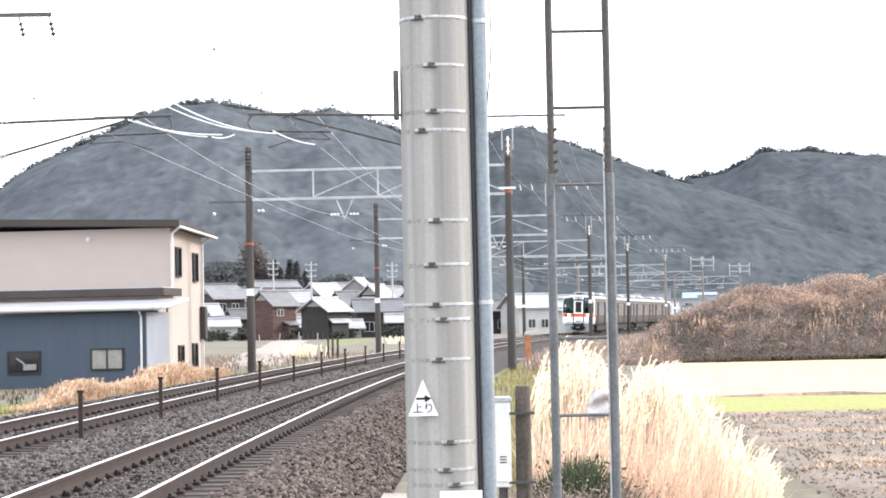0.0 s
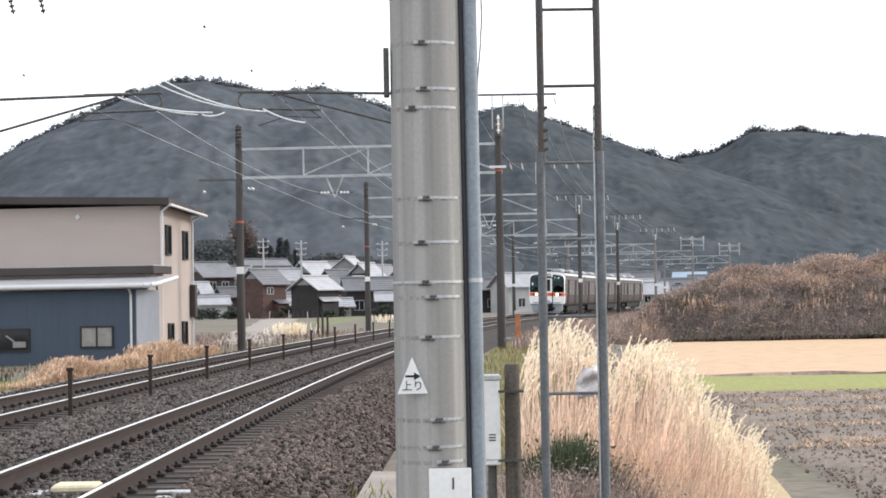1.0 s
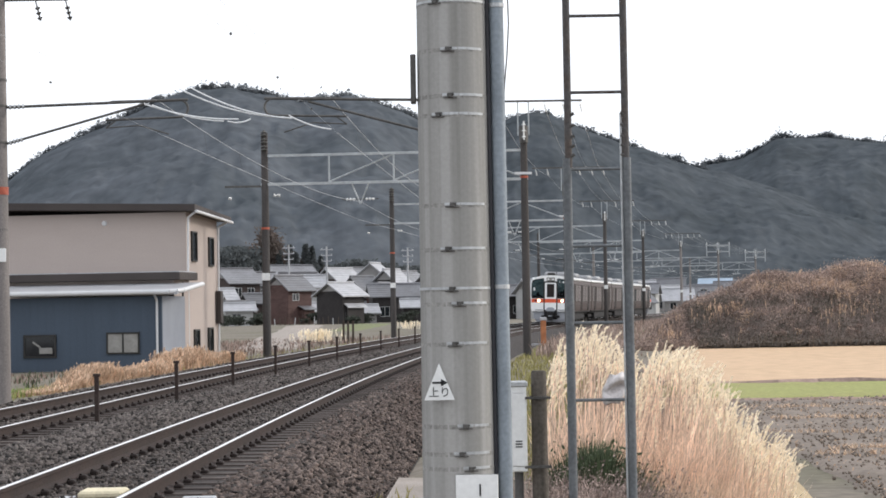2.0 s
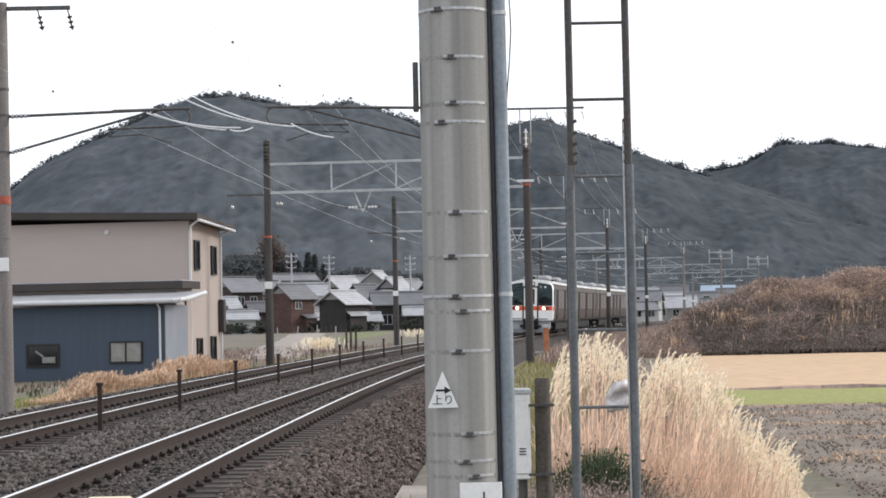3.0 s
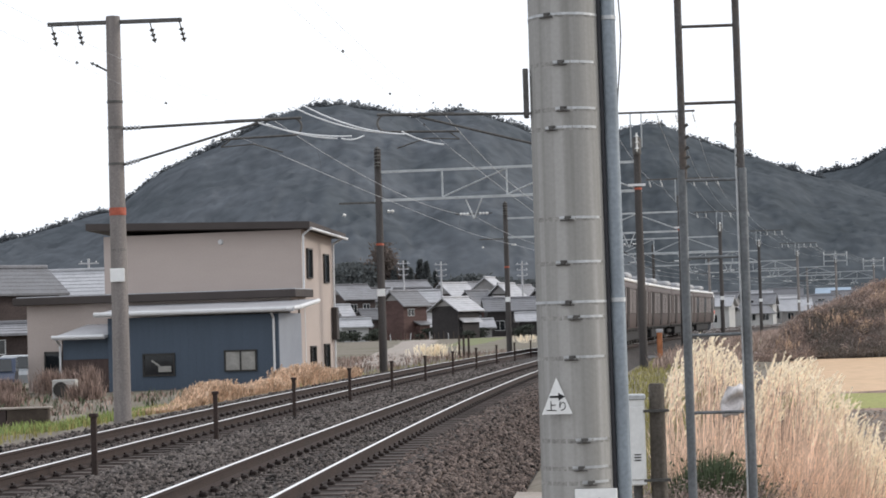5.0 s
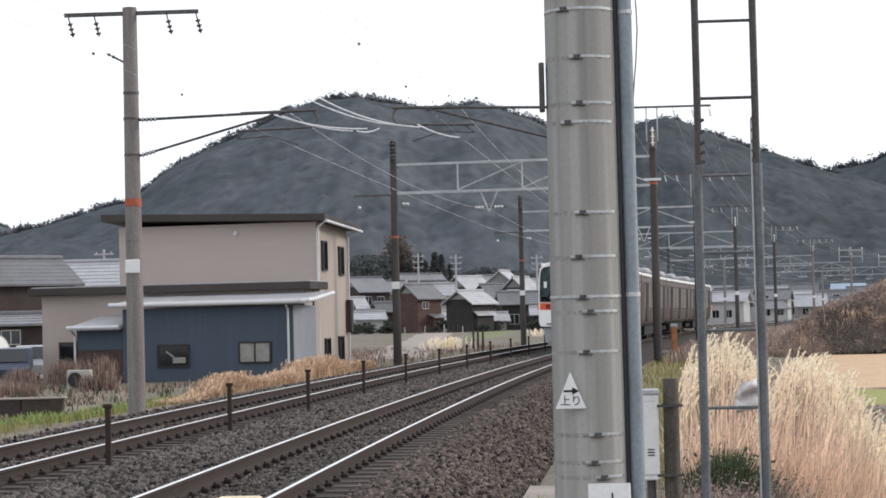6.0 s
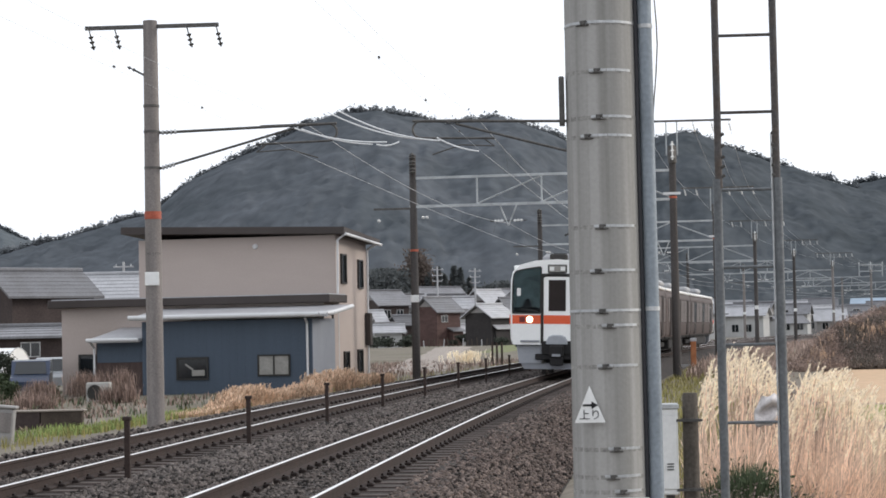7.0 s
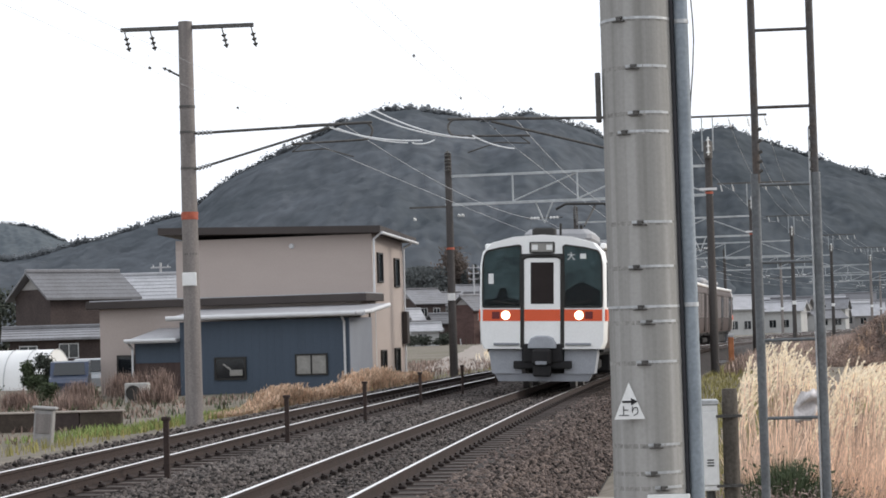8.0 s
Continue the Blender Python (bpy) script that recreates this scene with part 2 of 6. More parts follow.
# ---- mesh helpers ----
class Shape:
    """Collects faces of one mesh."""

    def __init__(self):
        self.v, self.f, self.m = [], [], Matrix.Identity(4)

    def add(self, verts, faces):
        k = len(self.v)
        self.v += [tuple(self.m @ Vector(p)) for p in verts]
        self.f += [tuple(i + k for i in q) for q in faces]
        return self

    def box(self, x0, x1, y0, y1, z0, z1, c=0.0):
        """A box with its upright and level edges cut by c."""
        if c <= 0:
            return self.add([(x, y, z) for z in (z0, z1) for x, y in ((x0, y0), (x1, y0), (x1, y1), (x0, y1))],
                            [(3, 2, 1, 0), (4, 5, 6, 7), (0, 1, 5, 4), (1, 2, 6, 5), (2, 3, 7, 6), (3, 0, 4, 7)])
        ring = lambda i, z: [(x0 + i + c, y0 + i, z), (x1 - i - c, y0 + i, z), (x1 - i, y0 + i + c, z), (x1 - i, y1 - i - c, z),
                             (x1 - i - c, y1 - i, z), (x0 + i + c, y1 - i, z), (x0 + i, y1 - i - c, z), (x0 + i, y0 + i + c, z)]
        rows = [ring(c, z0), ring(0, z0 + c), ring(0, z1 - c), ring(c, z1)]
        return self.loft(rows)

    def loft(self, rows, caps=True, closed=True):
        n = len(rows[0])
        faces = []
        for k in range(len(rows) - 1):
            for i in range(n if closed else n - 1):
                j = (i + 1) % n
                faces.append((k * n + i, k * n + j, (k + 1) * n + j, (k + 1) * n + i))
        if caps:
            faces += [tuple(range(n - 1, -1, -1)), tuple(range((len(rows) - 1) * n, len(rows) * n))]
        return self.add([p for r in rows for p in r], faces)

    def rod(self, p, q, r0, r1=None, n=8, caps=True):
        p, q = Vector(p), Vector(q)
        r1 = r0 if r1 is None else r1
        d = (q - p).normalized()
        a = d.orthogonal().normalized()
        b = d.cross(a)
        rows = [[c + (a * math.cos(2 * math.pi * i / n) + b * math.sin(2 * math.pi * i / n)) * r for i in range(n)] for c, r in ((p, r0), (q, r1))]
        return self.loft(rows, caps)

    def pipe(self, points, r, n=6):
        for p, q in zip(points, points[1:]):
            self.rod(p, q, r, n=n)
        return self

    def mesh(self, name, smooth=False):
        me = bpy.data.meshes.new(name)
        me.from_pydata(self.v, [], self.f)
        me.validate()
        bm = bmesh.new()
        bm.from_mesh(me)
        bmesh.ops.recalc_face_normals(bm, faces=bm.faces)
        bm.to_mesh(me)
        bm.free()
        if smooth:
            me.polygons.foreach_set("use_smooth", [True] * len(me.polygons))
            me.set_sharp_from_angle(angle=radians(40))
        return me


def part(name, shape, material, parent=None, label="", smooth=False, at=None):
    """One mesh object, under a thing or a part."""
    me = shape.mesh(name, smooth) if isinstance(shape, Shape) else shape
    if not me.materials:
        me.materials.append(material)
    ob = new(name, me)
    if parent is not None:
        ob.parent = parent
    if at is not None:
        ob.matrix_basis = at
    return tagged(ob, label)


def thing(name, label, category, at=None, group="", kind=""):
    ob = new(name)
    ob.empty_display_size = 0.2
    if at is not None:
        ob.matrix_basis = at
    return tagged(ob, label, category, group, kind)


def raw(name, verts, faces, material, smooth=False):
    """A mesh from numpy arrays: verts n x 3, faces m x 3 or m x 4."""
    me = bpy.data.meshes.new(name)
    k = faces.shape[1]
    me.vertices.add(len(verts)), me.loops.add(faces.size), me.polygons.add(len(faces))
    me.vertices.foreach_set("co", np.asarray(verts, dtype=np.float32).ravel())
    me.loops.foreach_set("vertex_index", np.asarray(faces, dtype=np.int32).ravel())
    me.polygons.foreach_set("loop_start", np.arange(len(faces), dtype=np.int32) * k)
    me.update(calc_edges=True)
    me.validate()
    if smooth:
        me.polygons.foreach_set("use_smooth", [True] * len(faces))
    me.materials.append(material)
    return me


def stuff(name, me, label, category):
    return tagged(new(name, me), label, category, kind="stuff")


# ---- the line of the railway ----
def line(y):
    """Where the near track's middle lies."""
    return 4.42e-4 * y * y + 0.0183 * y - 3.53


def slope(y):
    return 8.84e-4 * y + 0.0183


def beside(y, u, z):
    """A point u metres to the right of the near track's middle."""
    k = math.hypot(1, slope(y))
    return (line(y) + u / k, y - u * slope(y) / k, z)


APART = -3.58  # the far track's middle from the near one's
CANT = 0.017
rng = np.random.default_rng(7)


def level(x, y):
    """The ground's height."""
    u = max(-399, min(399, (x - line(y)) / math.hypot(1, slope(y))))
    knots = ((-400, -0.5), (-60, -0.7), (-20, -0.75), (-9, -0.6), (-7.2, -0.45), (-6.3, -0.55), (-5.6, -0.75), (2.0, -0.75), (2.7, -0.58), (4.6, -0.62), (6.0, -1.0), (7.5, -1.3), (400, -1.3))
    if y > 140:
        f = min(1, (y - 140) / 40)
    else:
        f = 0
    for (a, za), (b, zb) in zip(knots, knots[1:]):
        if u <= b:
            z = za + (zb - za) * (u - a) / (b - a)
            break
    return z * (1 - f) + f * max(z, -0.6)


# ---- ground, one sheet to the horizon ----
def ground():
    ys = np.concatenate([np.arange(-60, 140, 2.0), np.arange(140, 400, 8.0), [460, 560, 700, 900, 1300, 2000, 3500]])
    us = [-3000, -1200, -500, -200, -100, -60, -40, -30, -20, -14, -11, -9, -8, -7.2, -6.7, -6.3, -5.9, -5.6, -3, 0, 2.0, 2.35, 2.7, 3.6, 4.6, 5.3, 6.0, 6.7, 7.5, 9, 12, 16, 22, 30, 45, 70, 120, 250, 600, 1500, 3000]
    verts = []
    for y in ys:
        yy = min(y, 420)
        for u in us:
            x = line(yy) + u
            verts.append((x, y, level(x, yy) + (0.05 * noise.noise((x * 0.3, y * 0.3, 0)) if abs(u + 1.8) > 5 else 0)))
    n = len(us)
    faces = [(j * n + i, j * n + i + 1, (j + 1) * n + i + 1, (j + 1) * n + i) for j in range(len(ys) - 1) for i in range(n - 1)]
    me = raw("ground", np.array(verts), np.array(faces), EARTH, True)
    tagged(new("ground", me), "dry grassy verge and bare winter ground", "ground", kind="structure")


def patch(name, corners, z, material, label, category, step=1.5, rough=0.04):
    """A sheet of ground between four corners, with its own relief."""
    a, b, c, d = [Vector((*p, 0)) for p in corners]
    nx = max(2, int(max((b - a).length, (c - d).length) / step))
    ny = max(2, int(max((d - a).length, (c - b).length) / step))
    verts = []
    for j in range(ny + 1):
        for i in range(nx + 1):
            p = (a.lerp(b, i / nx)).lerp(d.lerp(c, i / nx), j / ny)
            edge = 0 if i in (0, nx) or j in (0, ny) else 1
            verts.append((p.x, p.y, z + edge * (0.06 + rough * noise.noise((p.x * 1.3, p.y * 1.3, 5)) + rough * noise.noise((p.x * 4, p.y * 4, 9))) - 0.1 * (1 - edge)))
    n = nx + 1
    faces = np.array([(j * n + i, j * n + i + 1, (j + 1) * n + i + 1, (j + 1) * n + i) for j in range(ny) for i in range(nx)])
    return tagged(new(name, raw(name, np.array(verts), faces, material, True)), label, category, kind="structure")


def fields():
    patch("field_ploughed", [(line(20) + 8.6, 14), (30, 14), (34, 55.2), (line(58) + 8.0, 56.0)], -1.3, SOIL, "grey-brown ploughed field with clods and stubble rows", "field", 0.35, 0.07)
    patch("field_green", [(line(58) + 7.6, 56.7), (34, 55.8), (38, 66.6), (line(72) + 6.4, 68.1)], -1.28, GREEN, "strip of bright young grass between fields", "field", 0.8, 0.05)
    patch("field_stubble", [(line(72) + 6.6, 68.9), (40, 67.4), (60, 120), (line(121) + 8.6, 119)], -1.27, STUBBLE, "tan harvested rice field", "field", 1.5, 0.03)
    patch("lane", [(-10.2, 106), (-6.6, 106), (-12.0, 252), (-18.2, 252)], -0.57, PATH, "pale dirt lane towards the village houses", "lane", 2.0, 0.01)
    patch("grass_plot", [(-9.4, 184), (-5.6, 184), (-3.4, 258), (-10.6, 258)], -0.565, PLOT, "dull green grass plot before the village", "grass", 2.0, 0.02)
    # low earth banks that part the fields
    for name, (x0, y0), (x1, y1), w, h in (("bank", (line(58) + 7.4, 56.3), (34, 55.4), 0.35, 0.13), ("bank", (line(72) + 6.4, 68.5), (38, 66.9), 0.35, 0.17)):
        s = Shape()
        for k in range(24):
            f, g = k / 24, (k + 1) / 24
            p, q = Vector((x0 + (x1 - x0) * f, y0 + (y1 - y0) * f, -1.32)), Vector((x0 + (x1 - x0) * g, y0 + (y1 - y0) * g, -1.32))
            a, b = h * (1 + 0.5 * noise.noise((k, y0, 0))), h * (1 + 0.5 * noise.noise((k + 1, y0, 0)))
            s.add([p + Vector((0, -w, 0)), q + Vector((0, -w, 0)), q + Vector((0, -0.1, b)), p + Vector((0, -0.1, a)), q + Vector((0, w, 0)), p + Vector((0, w, 0))], [(0, 1, 2, 3), (3, 2, 4, 5)])
        tagged(part(name, s, WEED, smooth=True), "low dark earth bank between fields", "bank", kind="structure")
    s = Shape()
    rows = []
    for k in range(30):
        y = 14 + k * 1.5
        x = 3.0 + (y - 14) * 0.105 + 0.12 * noise.noise((k * 0.7, 0, 0))
        w = 0.75 + 0.12 * noise.noise((k * 0.9, 3, 0))
        h = -0.88 - (y - 14) * 0.006
        rows.append([(x - w - 0.3, y, -1.45), (x - w * 0.6, y, h - 0.05), (x - w * 0.2, y, h), (x + w * 0.25, y, h - 0.03), (x + w * 0.6, y, h - 0.12), (x + w + 0.4, y, -1.45)])
    s.loft(rows, caps=False, closed=False)
    tagged(part("dike", s, mat("dry_dike_grass", (0.40, 0.31, 0.19), 0.95, var=0.3, scale=1.2, fine=14, bump=0.7, tint=(0.30, 0.22, 0.14)), smooth=True), "low dike of dry tan grass beside the field", "dike", kind="structure")
    s = Shape()
    rows = [[beside(y, u, z) for u, z in ((2.46, -0.8), (2.48, -0.50), (3.35, -0.52), (3.4, -0.8))] for y in np.arange(-20, 26, 2.0)]
    s.loft(rows)
    tagged(part("walkway", s, PATH), "worn grey concrete walkway beside the ballast", "walkway", kind="structure")


# ---- tracks ----
def track(off, label):
    base = thing("railway_track", label, "railway track", kind="structure")
    ys = [*np.arange(-30, 130, 2.0), *np.arange(130, 420, 6.0)]
    for side in (-1, 1):
        u0, z0 = off + side * 0.566, -side * CANT
        prof = ((-0.062, -0.155), (0.062, -0.155), (0.062, -0.143), (0.012, -0.118), (0.01, -0.045), (0.031, -0.035), (0.031, -0.004), (-0.031, -0.004), (-0.031, -0.035), (-0.01, -0.045), (-0.012, -0.118), (-0.062, -0.143))
        s = Shape().loft([[beside(y, u0 + a, z0 + b) for a, b in prof] for y in ys])
        rail = part("rail", s, RAIL_SIDE, base, "rust-brown steel rail")
        s = Shape().loft([[beside(y, u0 + a, z0 + b) for a, b in ((-0.023, -0.010), (-0.022, -0.002), (-0.014, 0.002), (0.0, 0.004), (0.014, 0.002), (0.022, -0.002), (0.023, -0.010))] for y in ys])
        part("running_surface", s, RAIL_HEAD, rail, "polished rail head", smooth=True)
    # sleepers with their clips
    sl = Shape()
    for a, b in ((-1.0, -0.25), (0.25, 1.0)):
        sl.loft([[(a, -0.12, -0.33), (a, 0.12, -0.33), (a, 0.09, -0.165), (a, -0.09, -0.165)], [(b, -0.12, -0.33), (b, 0.12, -0.33), (b, 0.09, -0.165), (b, -0.09, -0.165)]])
    sl.box(-0.25, 0.25, -0.09, 0.09, -0.33, -0.18)
    me = sl.mesh("sleeper")
    me.materials.append(SLEEPER)
    cl = Shape()
    for side in (-1, 1):
        for i in (-1, 1):
            x = side * 0.566 + i * 0.10
            cl.box(x - 0.04, x + 0.04, -0.06, 0.06, -0.17, -0.122 - side * 0.005, 0.012)
            cl.rod((x - 0.02 * i, -0.045, -0.117), (x - 0.02 * i, 0.045, -0.117), 0.016, n=6)
    mc = cl.mesh("clip")
    mc.materials.append(CLIP)
    far_s = Shape()
    y = 8.0
    while y < 230:
        m = Matrix.Translation(beside(y, off, 0)) @ pose(0, 0, 0, 0, 0, -math.degrees(math.atan(slope(y))))
        if y < 84:
            o = part("sleeper", me, SLEEPER, base, at=m)
            part("clip", mc, CLIP, o)
        else:
            far_s.m = m
            far_s.box(-1.0, 1.0, -0.12, 0.12, -0.33, -0.165)
        y += 0.56
    tagged(part("sleeper_far", far_s, SLEEPER, base), kind="stuff")


def pebbles(n, region, size):
    """Broken stones, each a squashed eight-sided lump."""
    pts = region(n)
    n = len(pts)
    octa = np.array([(1, 0, 0), (0, 1, 0), (-1, 0, 0), (0, -1, 0), (0, 0, 1), (0, 0, -1)], dtype=float)
    tri = np.array([(0, 1, 4), (1, 2, 4), (2, 3, 4), (3, 0, 4), (1, 0, 5), (2, 1, 5), (3, 2, 5), (0, 3, 5)])
    r = size * rng.uniform(0.6, 1.5, (n, 1, 1)) * rng.uniform(0.6, 1.25, (n, 6, 1))
    v = octa[None] * r
    q = rng.normal(size=(n, 4))
    q /= np.linalg.norm(q, axis=1, keepdims=True)
    w, x, y, z = q.T
    rot = np.stack([1 - 2 * (y * y + z * z), 2 * (x * y - z * w), 2 * (x * z + y * w), 2 * (x * y + z * w), 1 - 2 * (x * x + z * z), 2 * (y * z - x * w), 2 * (x * z - y * w), 2 * (y * z + x * w), 1 - 2 * (x * x + y * y)], 1).reshape(n, 3, 3)
    v = np.einsum("nij,nkj->nki", rot, v) + pts[:, None, :]
    f = tri[None] + 6 * np.arange(n)[:, None, None]
    return v.reshape(-1, 3), f.reshape(-1, 3)


def ballast():
    s = Shape()
    rows = [[beside(y, u, z) for u, z in ((-7.6, -0.78), (-6.4, -0.34), (-5.75, -0.24), (-4.7, -0.19), (-4.2, -0.176), (-3.0, -0.176), (-2.6, -0.2), (-1.9, -0.16), (-1.2, -0.19), (-0.6, -0.176), (0.6, -0.176), (1.35, -0.19), (1.75, -0.25), (2.5, -0.62), (3.2, -0.8))] for y in [*np.arange(-30, 130, 2.0), *np.arange(130, 420, 6.0)]]
    s.loft(rows, caps=False, closed=False)
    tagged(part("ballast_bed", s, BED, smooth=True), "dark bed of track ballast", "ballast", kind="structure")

    def spot(u0, u1, y0, y1, zf):
        def region(n):
            a = rng.uniform(size=n)
            y = y0 * (y1 / y0) ** a
            u = rng.uniform(u0, u1, n)
            k = np.hypot(1, slope(y))
            return np.stack([line(y) + u / k, y - u * slope(y) / k, zf(u) + rng.uniform(-0.012, 0.02, n)], 1)
        return region
    shoulder = lambda u: np.where(u < 1.7, -0.21, -0.235 - (u - 1.7) * 0.47)
    crown = lambda u: -0.205 + 0.045 * np.exp(-((u + 1.85) / 0.45) ** 2)
    flat = lambda u: -0.184 + 0 * u
    vs, fs, k = [], [], 0
    v, f = pebbles(27000, spot(0.95, 2.5, 15, 80, shoulder), 0.033)
    stuff("shoulder_stones", raw("shoulder_stones", v, f, STONE_RED), "loose rusty brown ballast stones on the shoulder", "ballast")
    for n, region, size in ((25000, spot(-2.6, -0.95, 16, 80, crown), 0.034),
                            (11000, spot(-0.5, 0.5, 15, 70, flat), 0.026), (8000, spot(-6.8, -4.6, 20, 80, lambda u: np.where(u < -5.75, -0.24 + (u + 5.75) * 0.2, -0.19)), 0.034), (7000, spot(-4.1, -3.1, 20, 70, flat), 0.026)):
        v, f = pebbles(n, region, size)
        vs.append(v), fs.append(f + k)
        k += len(v)
    stuff("ballast_stones", raw("ballast_stones", np.vstack(vs), np.vstack(fs), STONE), "loose broken grey-brown ballast stones around the tracks", "ballast")


# ---- grass, reeds and leaves ----
def blades(pts, h, w, lean, bend=0.35):
    """Bent blades of three joints rooted at pts."""
    n = len(pts)
    a = rng.uniform(0, 2 * np.pi, n)
    hh = h * rng.uniform(0.6, 1.2, n)
    out = np.stack([np.cos(a), np.sin(a), 0 * a], 1) * (bend * hh * rng.uniform(0.2, 1.0, n))[:, None] + np.array([lean, 0, 0]) * hh[:, None]
    side = np.stack([-np.sin(a), np.cos(a), 0 * a], 1) * (w * rng.uniform(0.6, 1.3, n))[:, None]
    up = np.array([0, 0, 1.0])
    p0, p1, p2 = pts, pts + out * 0.3 + up * (hh * 0.55)[:, None], pts + out + up * hh[:, None]
    v = np.stack([p0 - side, p0 + side, p1 - side * 0.8, p1 + side * 0.8, p2], 1)
    f = np.array([(0, 1, 3), (0, 3, 2), (2, 3, 4)])[None] + 5 * np.arange(n)[:, None, None]
    return v.reshape(-1, 3), f.reshape(-1, 3), p2


def plumes(tips, length, lean):
    """Feathery heads: slender drooping tufts of many fine strands."""
    vs, fs, k = [], [], 0
    n = len(tips)
    m = 13
    for j in range(m):
        a = rng.uniform(0, 2 * np.pi, n)
        base = tips - np.array([0, 0, 1.0]) * (length * (0.15 + 0.75 * j / m) * rng.uniform(0.8, 1.2, n))[:, None]
        l = length * rng.uniform(0.32, 0.6, n)
        d = np.stack([np.cos(a) * 0.3 + lean, np.sin(a) * 0.3, 0.72 + 0 * a], 1)
        d /= np.linalg.norm(d, axis=1, keepdims=True)
        side = np.stack([-np.sin(a), np.cos(a), 0 * a], 1) * 0.019
        mid = base + d * (l * 0.55)[:, None]
        tip = base + d * l[:, None] + np.array([lean * 0.12, 0, -0.03])
        v = np.stack([base, mid - side, mid + side, tip], 1).reshape(-1, 3)
        f = (np.array([(0, 2, 1), (1, 2, 3)])[None] + 4 * np.arange(n)[:, None, None]).reshape(-1, 3)
        vs.append(v), fs.append(f + k)
        k += len(v)
    return np.vstack(vs), np.vstack(fs)


def heads(tips, lean):
    """Drooping one-sided plumes: each a bent rachis with many fine strands that hang to the leeward."""
    n, m = len(tips), 26
    length, vs, fs, k = rng.uniform(0.18, 0.32, n), [], [], 0
    nod = rng.uniform(0.05, 0.85, n)
    swing = rng.normal(size=n) * 1.1
    for j in range(m):
        f = j / (m - 1)
        out = length * (0.25 * f + 0.55 * nod * f * f)
        base = tips + np.stack([out * np.cos(swing), out * np.sin(swing), length * (f - 0.35 - 0.35 * nod * f * f)], 1)
        l = length * rng.uniform(0.2, 0.32, n) * (1.1 - 0.5 * f)
        a = rng.uniform(0, 2 * np.pi, n)
        d = np.stack([0.2 * np.cos(a) + 0.25, 0.2 * np.sin(a), rng.uniform(0.5, 1.0, n)], 1)
        d /= np.linalg.norm(d, axis=1, keepdims=True)
        side = np.stack([-np.sin(a), np.cos(a), 0.2 + 0 * a], 1) * 0.0095
        mid = base + d * (l * 0.5)[:, None]
        end = base + d * l[:, None] - np.array([0, 0, 0.02])
        vs.append(np.stack([base, mid - side, mid + side, end], 1).reshape(-1, 3))
        fs.append((np.array([(0, 2, 1), (1, 2, 3)])[None] + 4 * np.arange(n)[:, None, None]).reshape(-1, 3) + k)
        k += 4 * n
    return np.vstack(vs), np.vstack(fs)


def leaves(pts, size):
    """Small folded leaves scattered at pts."""
    n = len(pts)
    d = rng.normal(size=(n, 3))
    d /= np.linalg.norm(d, axis=1, keepdims=True)
    e = np.cross(d, rng.normal(size=(n, 3)))
    e /= np.linalg.norm(e, axis=1, keepdims=True)
    s = size * rng.uniform(0.6, 1.4, (n, 1))
    v = np.stack([pts - d * s, pts + e * s * 0.45, pts + d * s, pts - e * s * 0.45], 1)
    f = np.array([(0, 1, 2), (0, 2, 3)])[None] + 4 * np.arange(n)[:, None, None]
    return v.reshape(-1, 3), f.reshape(-1, 3)


def scatter(n, x0, x1, y0, y1, zf):
    x, y = rng.uniform(x0, x1, n), rng.uniform(y0, y1, n)
    return np.stack([x, y, np.array([zf(a, b) for a, b in zip(x, y)])], 1)


